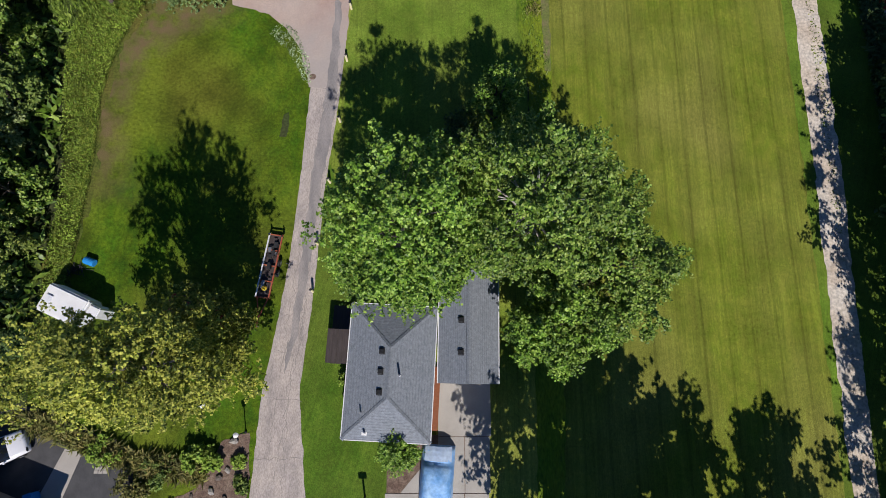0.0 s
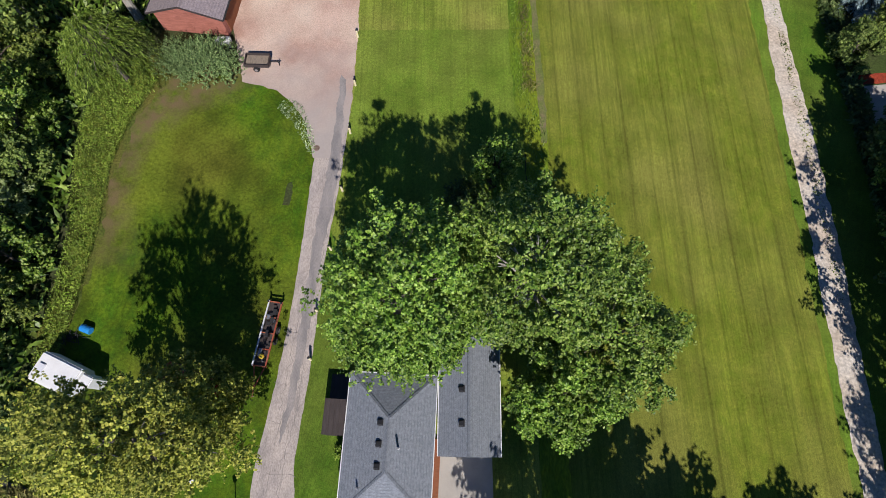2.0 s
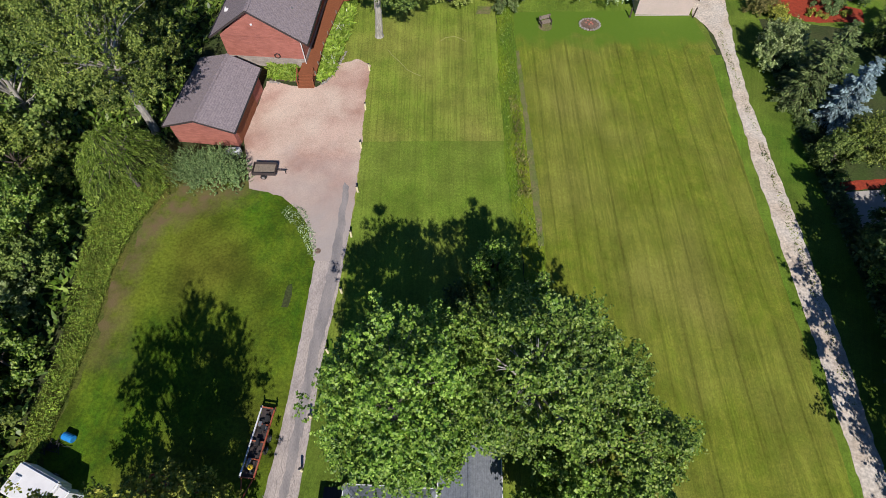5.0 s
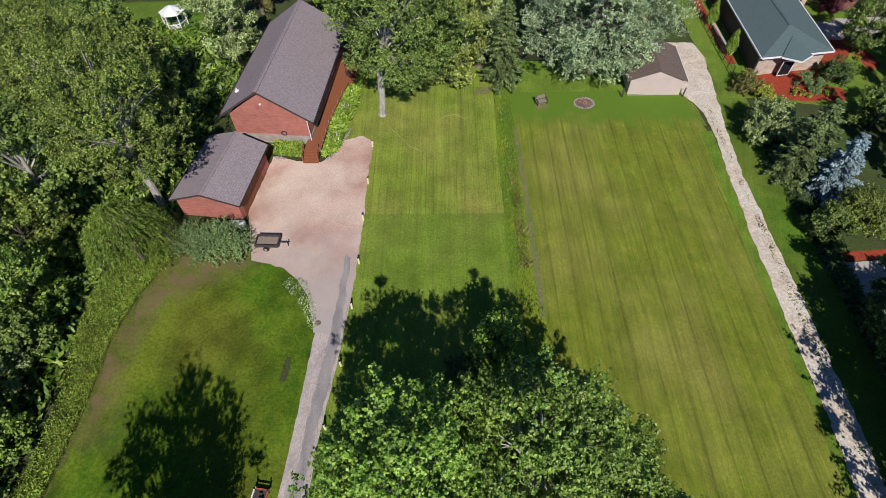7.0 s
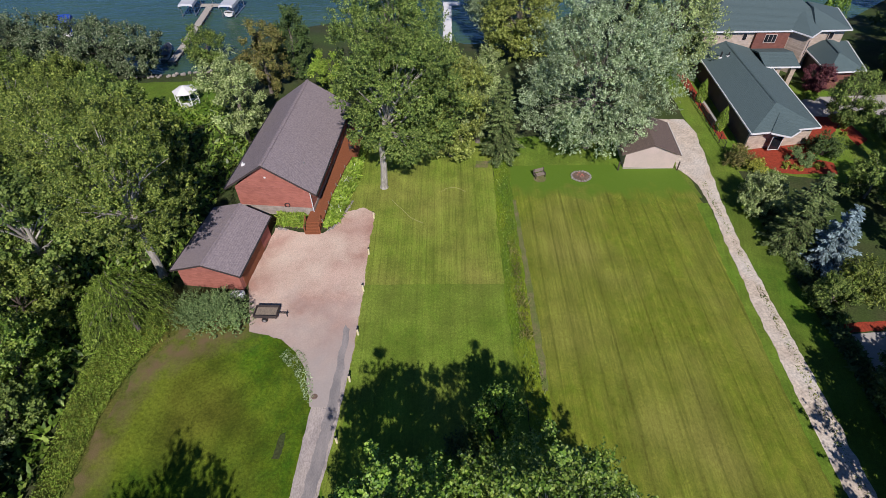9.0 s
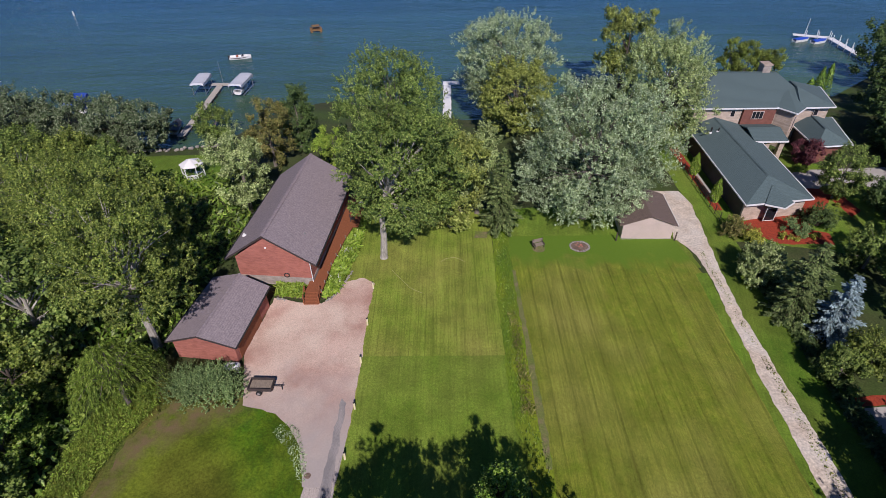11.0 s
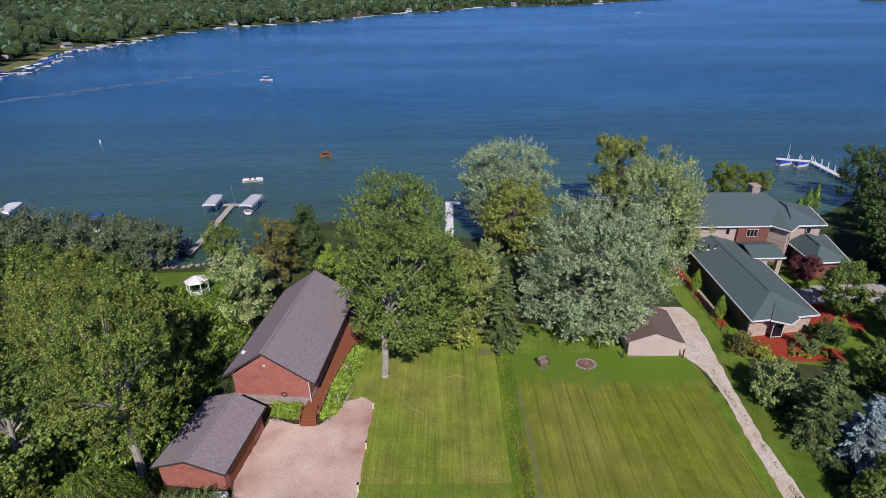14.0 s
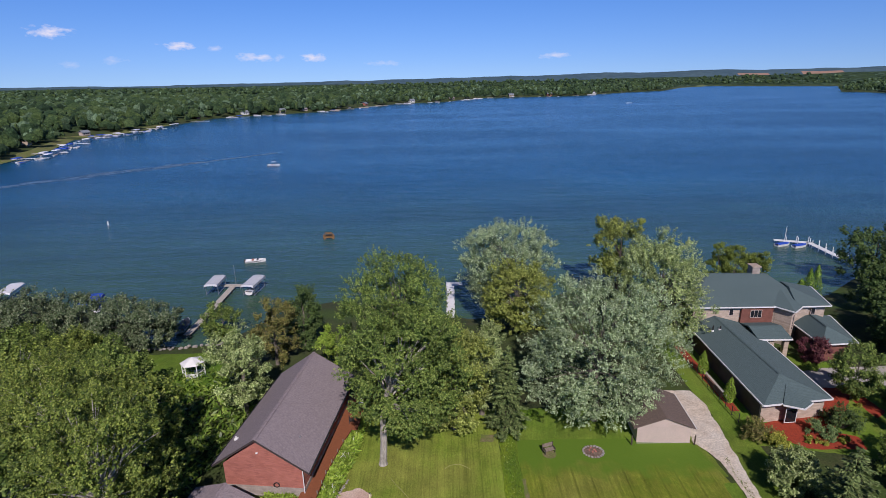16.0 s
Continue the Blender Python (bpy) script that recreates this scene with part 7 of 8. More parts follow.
pit = thing("fire_pit", "round stone-ringed fire pit on the grass", "fire pit", 16.5, 53.3)
bm = bmesh.new()
bmesh.ops.create_circle(bm, cap_ends=True, segments=28, radius=1.15, matrix=pose(0, 0, 0.04))
part("ash_bed", bm, SOIL, pit, "dark soil and ash")
for i in range(20):
    a = math.tau * i / 20
    bm = bmesh.new()
    rock(bm, 1.15 * math.cos(a), 1.0 * math.sin(a), 0.02, jr.uniform(0.14, 0.22), jr)
    part("ring_stone", bm, ROCK, pit)
for i in range(7):
    bm = bmesh.new()
    rock(bm, jr.normal(0, 0.4), jr.normal(0, 0.3), 0.04, jr.uniform(0.1, 0.16), jr)
    part("stone", bm, RED_WALL, pit)

sw = thing("garden_bench", "dark wooden garden bench on a worn patch", "bench", 11.4, 53.3, 0, 20)
bm = bmesh.new()
bmesh.ops.create_circle(bm, cap_ends=True, segments=18, radius=0.8, matrix=pose(11.4, 53.0, 0.03))
solo("worn_patch", bm, DIRT, "worn patch of bare soil", "earth", "structure")
for i in range(5):
    bm = bmesh.new()
    box(bm, -0.7, 0.7, -0.3 + 0.13 * i, -0.2 + 0.13 * i, 0.42, 0.46)
    part("seat_slat", bm, WOOD, sw)
for i in range(4):
    bm = bmesh.new()
    box(bm, -0.7, 0.7, 0.34, 0.38, 0.55 + 0.13 * i, 0.65 + 0.13 * i)
    part("back_slat", bm, WOOD, sw)
for sx in (-0.62, 0.62):
    for sy, h in ((-0.28, 0.62), (0.36, 1.1)):
        bm = bmesh.new()
        box(bm, sx - 0.04, sx + 0.04, sy - 0.04, sy + 0.04, 0, h)
        part("leg", bm, BARK_DARK, sw)
    bm = bmesh.new()
    box(bm, sx - 0.05, sx + 0.05, -0.32, 0.4, 0.62, 0.67)
    part("armrest", bm, BARK_DARK, sw)
bm = bmesh.new()
box(bm, 21.2, 21.35, 54.4, 54.5, -0.05, 1.3)
solo("wooden_stake", bm, BARK_DARK, "dark stake at the garage corner", "post", group="corner stakes")
bm = bmesh.new()
box(bm, 28.5, 28.62, 54.3, 54.42, -0.05, 1.3)
solo("wooden_stake", bm, BARK_DARK, "dark stake at the garage corner", "post", group="corner stakes")

# fence beside the stone house
fence = thing("fence", "dark metal post-and-wire fence beside the lawn", "fence")
for i in range(13):
    y = 58.5 + 1.65 * i
    bm = bmesh.new()
    box(bm, 35.75, 35.82, y - 0.035, y + 0.035, -0.1, 1.35)
    part("post", bm, BLACK, fence)
for z in (0.25, 0.75, 1.25):
    bm = bmesh.new()
    box(bm, 35.77, 35.8, 58.5, 78.3, z - 0.02, z + 0.02)
    part("rail", bm, BLACK, fence)
bench2 = thing("low_wall", "low brown brick wall beside the path", "wall")
bm = bmesh.new()
box(bm, 36.35, 36.6, 64.2, 69.0, 0, 0.7, 0.02)
part("wall_body", bm, BRICK_DK, bench2)

# gazebo
gz = thing("gazebo", "white six-sided gazebo near the shore", "gazebo", -37.6, 71.4, -0.05, 12)
bm = bmesh.new()
hexp = [(1.75 * math.cos(math.tau * i / 6), 1.75 * math.sin(math.tau * i / 6)) for i in range(6)]
prism(bm, [(p[0] * 0.92, p[1] * 0.92) for p in hexp], 0, 0.2)
part("platform", bm, WHITE, gz)
for i in range(6):
    bm = bmesh.new()
    a, b = hexp[i], hexp[(i + 1) % 6]
    slab(bm, [(a[0], a[1], 2.3), (b[0], b[1], 2.3), (0, 0, 3.1)], 0.06)
    part("roof_panel", bm, WHITE, gz)
    bm = bmesh.new()
    box(bm, a[0] * 0.88 - 0.05, a[0] * 0.88 + 0.05, a[1] * 0.88 - 0.05, a[1] * 0.88 + 0.05, 0.2, 2.4)
    part("post", bm, WHITE, gz)
    bm = bmesh.new()
    tube(bm, [(a[0] * 0.88, a[1] * 0.88, 0.95), (b[0] * 0.88, b[1] * 0.88, 0.95)], [0.045, 0.045], 6)
    part("rail", bm, WHITE, gz)

# shore rocks
sr = np.random.default_rng(21)
for i in range(34):
    t = i / 33
    bm = bmesh.new()
    rock(bm, 0, 0, 0, sr.uniform(0.25, 0.5), sr)
    solo("shore_rock", bm, ROCK, "pale rock along the shoreline", "rock", group="shore rocks").matrix_basis = pose(-52 + 14 * t + sr.normal() * 0.3, 82.5 + 2.5 * t + sr.normal() * 0.35, -1.75)


# ---- piers and boats ----
def pier(name, label, path, w, z, deck_m, leg_m, white_posts=False):
    p = thing(name, label, "pier")
    for (x0, y0), (x1, y1) in zip(path, path[1:]):
        d = Vector((x1 - x0, y1 - y0))
        n = max(1, int(d.length / 2.4))
        u = d.normalized()
        s = Vector((-u.y, u.x)) * w / 2
        for i in range(n):
            a, b = Vector((x0, y0)) + d * (i / n), Vector((x0, y0)) + d * ((i + 0.985) / n)
            bm = bmesh.new()
            prism(bm, [tuple(a - s), tuple(b - s), tuple(b + s), tuple(a + s)], z - 0.12, z)
            part("pier_section", bm, deck_m, p)
            for k in (-1, 1):
                bm = bmesh.new()
                q = a + s * k * 1.05
                tube(bm, [(q.x, q.y, -4.5), (q.x, q.y, z + (1.35 if white_posts else 0.1))], [0.06 if not white_posts else 0.09] * 2, 6)
                part("pier_post", bm, leg_m, p)
    return p


def boat_lift(name, label, x, y, rz, l, w, vinyl):
    b = thing(name, label, "boat lift", x, y, WATER_Z, rz)
    bm = bmesh.new()
    n = 8
    prof = [(-w / 2 + w * i / n, 2.55 + 0.22 * (1 - (2 * i / n - 1) ** 4)) for i in range(n + 1)]
    rows = []
    for yy, dz in ((-l / 2, -0.32), (-l / 2 + 0.25, 0), (l / 2 - 0.25, 0), (l / 2, -0.32)):
        rows.append([bm.verts.new((px, yy, pz + dz)) for px, pz in [(-w / 2, 2.0)] + prof + [(w / 2, 2.0)]])
    for a, c in zip(rows, rows[1:]):
        for i in range(len(a) - 1):
            bm.faces.new((a[i], a[i + 1], c[i + 1], c[i]))
    part("canopy", bm, vinyl, b, "pale grey vinyl canopy")
    for sx in (-w / 2 + 0.1, w / 2 - 0.1):
        for sy in (-l / 2 + 0.8, l / 2 - 0.8):
            bm = bmesh.new()
            tube(bm, [(sx, sy, -2.3), (sx, sy, 2.7)], [0.07, 0.06], 6)
            part("lift_post", bm, STEEL, b)
        bm = bmesh.new()
        tube(bm, [(sx, -l / 2 + 0.5, 0.35), (sx, l / 2 - 0.5, 0.35)], [0.08, 0.08], 6)
        part("lift_beam", bm, STEEL, b)
    return b


def boat(name, label, x, y, rz, l, hull_m, z=WATER_Z, cover=None, top=False, group=""):
    b = thing(name, label, "boat", x, y, z, rz, group)
    bm = bmesh.new()
    w = l * 0.36
    rows = []
    for t in (-0.5, -0.46, -0.2, 0.1, 0.32, 0.44, 0.5):
        k = 1 if t < 0.1 else max(0.04, 1 - ((t - 0.1) / 0.4) ** 2)
        k *= 0.9 if t < -0.49 else 1
        hz = 0.55 + 0.22 * max(0, t + 0.1)
        rows.append([bm.verts.new(p) for p in ((0, t * l, -0.25 + 0.5 * max(0, t) ** 2), (w / 2 * k * 0.8, t * l, -0.05), (w / 2 * k, t * l, hz), (w / 2 * k * 0.82, t * l, hz + 0.03), (w / 2 * k * 0.75, t * l, 0.25), (-w / 2 * k * 0.75, t * l, 0.25), (-w / 2 * k * 0.82, t * l, hz + 0.03), (-w / 2 * k, t * l, hz), (-w / 2 * k * 0.8, t * l, -0.05))])
    for a, c in zip(rows, rows[1:]):
        for i in range(9):
            j = (i + 1) % 9
            bm.faces.new((a[i], a[j], c[j], c[i]))
    bm.faces.new(rows[0])
    bm.faces.new(rows[-1][::-1])
    bmesh.ops.recalc_face_normals(bm, faces=bm.faces)
    part("hull", bm, hull_m, b)
    if not cover:
        bm = bmesh.new()
        tube(bm, [(-w * 0.44, -l * 0.47, 0.3), (-w * 0.49, -l * 0.1, 0.3), (-w * 0.47, l * 0.1, 0.34), (-w * 0.36, l * 0.28, 0.38)], [0.05, 0.07, 0.07, 0.04], 6)
        part("stripe", bm, BLACK, b, "dark stripe along the hull")
        bm = bmesh.new()
        tube(bm, [(w * 0.44, -l * 0.47, 0.3), (w * 0.49, -l * 0.1, 0.3), (w * 0.47, l * 0.1, 0.34), (w * 0.36, l * 0.28, 0.38)], [0.05, 0.07, 0.07, 0.04], 6)
        part("stripe", bm, BLACK, b, "dark stripe along the hull")
    if cover:
        bm = bmesh.new()
        g = []
        for t in (-0.48, -0.2, 0.1, 0.3, 0.44):
            k = 1 if t < 0.1 else max(0.2, 1 - ((t - 0.1) / 0.4) ** 2)
            g.append([bm.verts.new((w / 2 * k * u, t * l, 0.62 + 0.3 * (1 - u * u) * (1 - abs(t)))) for u in (-1, -0.5, 0, 0.5, 1)])
        for a, c in zip(g, g[1:]):
            for i in range(4):
                bm.faces.new((a[i], a[i + 1], c[i + 1], c[i]))
        part("cover", bm, cover, b)
    else:
        bm = bmesh.new()
        body_loft(bm, [(l * 0.05, w * 0.3, 0.5, 0.6, w * 0.24, 0.62), (l * 0.12, w * 0.33, 0.5, 0.62, w * 0.2, 0.98), (l * 0.15, w * 0.33, 0.5, 0.62, w * 0.2, 0.95)])
        part("windscreen", bm, GLASS_DK, b)
        for sx in (-0.2, 0.2):
            bm = bmesh.new()
            box(bm, sx * w - 0.22, sx * w + 0.22, -l * 0.18, -l * 0.1, 0.25, 0.75, 0.04)
            part("seat", bm, RUST_RED, b)
        bm = bmesh.new()
        box(bm, -0.22, 0.22, -l * 0.56, -l * 0.48, 0.0, 0.85, 0.06)
        part("outboard", bm, BLACK, b)
    if top:
        bm = bmesh.new()
        box(bm, -w * 0.42, w * 0.42, -l * 0.2, l * 0.2, 1.9, 1.98, 0.03)
        part("bimini", bm, WHITE_VINYL, b)
        for sx in (-w * 0.4, w * 0.4):
            for sy in (-l * 0.18, l * 0.18):
                bm = bmesh.new()
                tube(bm, [(sx, sy, 0.5), (sx, sy, 1.9)], [0.03, 0.03], 5)
                part("pole", bm, STEEL, b)
    return b


pier("pier", "long narrow wooden pier with a cross platform", [(-46.6, 88), (-46.6, 94.4), (-47.3, 111.6)], 1.3, -1.4, PIER_WOOD, BARK_DARK)
pier("pier", "wooden cross platform at the pier's end", [(-50.2, 112.6), (-43.4, 112.4)], 1.3, -1.39, PIER_WOOD, BARK_DARK)
boat_lift("boat_lift", "boat lift with pale grey arched canopy beside the pier", -50.4, 110.4, 4, 6.4, 2.7, GREY_VINYL)
boat_lift("boat_lift", "boat lift with pale grey canopy beside the pier head", -42.0, 110.0, -4, 6.8, 2.7, GREY_VINYL)
boat("covered_boat", "covered boat hanging in the lift", -42.0, 109.8, -4, 5.2, WHITE, -1.5, GREY_VINYL)
pole = thing("flagpole", "thin pale pole on the pier head", "pole", -47.0, 113.0, -1.4)
bm = bmesh.new()
tube(bm, [(0, 0, -0.1), (0, 0, 4.6)], [0.05, 0.03], 6)
part("shaft", bm, STEEL, pole)
boat("speedboat", "white speedboat with red seats at anchor", -48.6, 130.6, -78, 5.0, WHITE)
raft = thing("swim_raft", "square wooden swim raft with rails", "raft", -34.5, 152.2, WATER_Z, 15)
bm = bmesh.new()
box(bm, -1.6, 1.6, -1.6, 1.6, 0.35, 0.5, 0.02)
part("platform", bm, RAFT_WOOD, raft)
for sx in (-1.2, 1.2):
    bm = bmesh.new()
    tube(bm, [(sx, -1.7, 0.1), (sx, 1.7, 0.1)], [0.3, 0.3], 10)
    part("float", bm, RAFT_WOOD, raft)
for sx in (-1.4, 1.4):
    for sy in (-1.4, 1.4):
        bm = bmesh.new()
        tube(bm, [(sx, sy, 0.5), (sx * 0.6, sy * 0.6, 1.3)], [0.06, 0.06], 6)
        part("rail_post", bm, RAFT_WOOD, raft)
bm = bmesh.new()
box(bm, -0.9, 0.9, -0.9, 0.9, 1.28, 1.36)
part("top_deck", bm, RAFT_WOOD, raft)
bm = bmesh.new()
tube(bm, [(0, 0, -0.5), (0, 0, 0.6), (0, 0, 1.3)], [0.2, 0.2, 0.12], 10)
solo("buoy", bm, WHITE, "white upright marker buoy", "buoy").matrix_basis = pose(-109.8, 170.2, WATER_Z)
boat("motor_boat", "white motor boat under way", -95.0, 299, -84, 6.5, WHITE, top=True)
boat("motor_boat", "small white motor boat far out", 330, 1010, 80, 9.0, WHITE)
boat("sail_boat", "white moored boat off the far shore", -331, 586, 60, 9.0, WHITE, top=True)

pier("white_pier", "white angled pier with tall posts", [(101, 110), (95.1, 124.5), (95.7, 138.5), (88.1, 141.5)], 1.6, -1.2, WHITE, WHITE, True)
for i, (x, y, a) in enumerate(((88.9, 138.6, -72), (92.6, 137.2, -70))):
    boat("covered_boat", "boat with a bright blue cover beside the white pier", x, y, a, 4.6, WHITE, cover=BLUE_DK)
mast = thing("mast", "slender mast beside the white pier", "mast", 91.8, 142.6, WATER_Z)
bm = bmesh.new()
tube(bm, [(0, 0, -2), (0, 0, 4.2)], [0.09, 0.05], 6)
part("spar", bm, WHITE, mast)
pier("white_pier", "short white pier between trees", [(0.4, 94), (0.6, 110.4)], 1.5, -1.3, WHITE, WHITE, False)
pier("white_pier", "white end platform of the short pier", [(-0.3, 111.5), (3.2, 111.5)], 1.8, -1.29, WHITE, WHITE, False)
boat("covered_boat", "boat under a blue canopy near the shore", -70.8, 101.6, 20, 5.0, WHITE, -1.7, BLUE_DK)
lift3 = boat_lift("boat_lift", "boat lift with bright blue canopy by the trees", -71.2, 100.6, 12, 5.5, 3.0, BLUE_DK)
boat_lift("boat_lift", "boat lift with white canopy by the trees", -92.5, 107.0, 12, 6.5, 3.0, WHITE_VINYL)
boat("pontoon_boat", "dark covered boat at the pier's foot", -49.2, 92.5, 10, 5.5, WHITE, -1.9, BLACK)

# ---- low planting ----
MEAD = [(-29.4, -2), (-29.2, 7.2), (-28.9, 10.8), (-28.6, 15.5), (-28.7, 22), (-27.8, 26.5), (-26.0, 30.6), (-27.5, 33.0), (-31.0, 32), (-32.2, 26), (-31.5, 20), (-30.8, 14), (-31.2, 6), (-31.2, -2)]
blades("tall_grass", "tall yellow-green meadow grass", "grass", MEAD, 0.5, 36000, L_GRASS, 301, 0.012, 0.5)
blades("ditch_grass", "rank grass growing in the ditch", "grass", [(6.3, 14), (8.0, 14), (8.3, 25), (7.7, 28), (7.8, 34), (7.7, 41.5), (7.4, 49), (7.6, 56), (6.2, 56), (5.9, 45), (6.0, 33), (6.2, 28), (6.7, 24)], 0.3, 1500, L_MAPLE2, 302, 0.025, 0.8)
blades("ditch_reeds", "brown dry reeds standing in the ditch", "reeds", [(6.6, 29), (7.7, 29), (7.6, 36), (7.3, 42), (6.5, 42), (6.7, 36)], 0.6, 500, L_BROWN, 309, 0.03, 0.6)
blades("undergrowth", "dense green undergrowth below the trees", "undergrowth", [(-31.6, -4), (-31.3, 14), (-32.4, 27), (-31, 33), (-27.5, 36), (-27.6, 46), (-25, 60), (-30, 72), (-60, 72), (-60, -4)], 0.9, 22000, L_MAPLE2, 303, 0.18, 0.7)
blades("undergrowth", "shaded undergrowth beside the lane", "undergrowth", [(34.5, -14), (37, -14), (36.8, 29), (36.2, 33), (38, 46), (36.5, 52), (34.8, 48), (34.8, 30)], 0.5, 9000, L_DARK, 304, 0.12, 0.7)
blades("flower_border", "lush green border plants with pale blossom", "plants", [(-13.6, 44.4), (-12.3, 45.2), (-11.5, 49.5), (-10.7, 55), (-10.7, 60), (-11.3, 60.5), (-12.6, 54), (-13.3, 50)], 0.8, 5000, L_LIME, 305, 0.14, 0.7)
blades("border_blossom", "scattered white and pale blossom in the border", "flowers", [(-13.6, 44.4), (-12.3, 45.2), (-11.5, 49.5), (-10.7, 55), (-10.9, 58), (-12.6, 54), (-13.3, 50)], 0.8, 160, FLOWER_W, 306, 0.05, 0.15)
blades("bed_plants", "lush green plants before the brick house", "plants", [(-18.9, 44.9), (-16.1, 44.5), (-16.0, 46.3), (-19.1, 46.9)], 0.7, 1800, L_LIME, 307, 0.12, 0.7)

# the big rounded shrub before the brick garage
shrub("hedge_shrub", "large dense grey-green shrub beside the brick garage", -22.3, 31.9, 3.2, 3.9, L_HEDGE, 150, 140, 0.13, 310, ry=1.9, rz=-2)

# weeping willow
wil = thing("willow_tree", "small weeping willow with hanging yellow-green strands", "tree", -28.9, 30.6)
wr = np.random.default_rng(43)
bm = bmesh.new()
tube(bm, [(0, 0, -0.2), (0.1, 0, 2.2), (0.3, 0.2, 4.2)], [0.3, 0.22, 0.12], 8)
pp, ww = [], []
for i in range(520):
    a, rr = wr.uniform(0, math.tau), wr.uniform(0.0, 1) ** 0.55
    tip = np.array([math.cos(a) * 3.2 * rr, math.sin(a) * 3.6 * rr, 6.7 - 2.7 * rr * rr + wr.normal() * 0.35])
    if i < 40:
        tube(bm, [(0.2, 0.1, 3.6), (tip[0] * 0.5, tip[1] * 0.5, 5.4), Vector(tip)], [0.09, 0.05, 0.02], 5)
    l = wr.uniform(1.2, 3.0) * (0.5 + 0.7 * rr)
    s = np.linspace(0, 1, 18)[:, None]
    q = tip + np.concatenate([np.cos(a) * s * 1.0 * l * 0.35, np.sin(a) * s * l * 0.35, -(s ** 1.6) * l], 1) + wr.normal(size=(18, 3)) * 0.06
    q[:, 2] = q[:, 2].clip(0.1)
    pp.append(q)
    ww.append(np.repeat([[math.cos(a) * 0.5, math.sin(a) * 0.5, -1.0]], 18, 0))
part("trunk", bm, BARK, wil)
pp, ww = np.concatenate(pp), np.concatenate(ww)
leaves("foliage", pp, np.array([0, 0, 0.8]) + wr.normal(size=pp.shape) * 0.6, wr.uniform(0.24, 0.45, len(pp)), L_WILLOW, wil, wr, 0.2, 0.1, ww)

blades("pale_weeds", "pale dry weeds along the driveway edge", "weeds", [(-15.2, 27.6), (-14.2, 28.6), (-12.9, 27.9), (-11.6, 24.6), (-11.4, 22.6), (-12.2, 23.4), (-13.5, 26.0)], 0.22, 500, L_SILVER, 320, 0.035, 0.8)
hose = thing("garden_hose", "pale yellow garden hose lying on the lawn", "hose")
hp = [(-6.4, 49.2), (-5.9, 48.4), (-5.1, 47.4), (-4.2, 46.1), (-3.4, 45.5), (-2.7, 45.1)]
bm = bmesh.new()
tube(bm, [(x, y, 0.05) for x, y in hp], [0.03] * len(hp), 6)
part("hose_length", bm, HOSE, hose)
hp = [(-0.6, 50.6), (0.0, 51.2), (1.0, 51.4), (1.7, 51.0), (2.3, 50.5)]
bm = bmesh.new()
tube(bm, [(x, y, 0.05) for x, y in hp], [0.025] * len(hp), 6)
part("hose_length", bm, HOSE, hose)
blades("lane_weeds", "sparse low weeds down the middle of the lane", "weeds", [(29.9, 10), (30.5, 10), (31.1, 26), (31.1, 33), (31.0, 41), (31.3, 52), (30.7, 52), (30.5, 41), (30.5, 33), (30.2, 25)], 0.12, 900, L_GRASS, 330, 0.05, 0.9)
blades("rough_edge", "rank brownish grass along the lot's edge", "grass", [(-31.8, -3.4), (-29.5, -3.4), (-25.4, -5.0), (-22.6, -6.0), (-17.5, -6.9), (-17.5, -8.0), (-22.4, -7.3), (-25.8, -6.1), (-29.6, -4.6), (-31.8, -4.3)], 0.8, 3600, L_BROWN, 331, 0.07, 0.8)
blades("meadow_weeds", "leafy weeds standing in the meadow", "weeds", MEAD, 0.17, 9000, L_LIME, 332, 0.045, 0.9, z=0.3)

# ---- the far shore: woods, hills ----
frng = np.random.default_rng(77)


def ball(level):
    """A unit dome, open below."""
    bm = bmesh.new()
    bmesh.ops.create_icosphere(bm, subdivisions=level, radius=1.0)
    bmesh.ops.delete(bm, geom=[f for f in bm.faces if f.calc_center_median().z < -0.3], context="FACES")
    bmesh.ops.delete(bm, geom=[p for p in bm.verts if not p.link_faces], context="VERTS")
    bm.verts.index_update()
    v = np.array([p.co[:] for p in bm.verts])
    f = np.array([[p.index for p in g.verts] for g in bm.faces])
    bm.free()
    return v, f


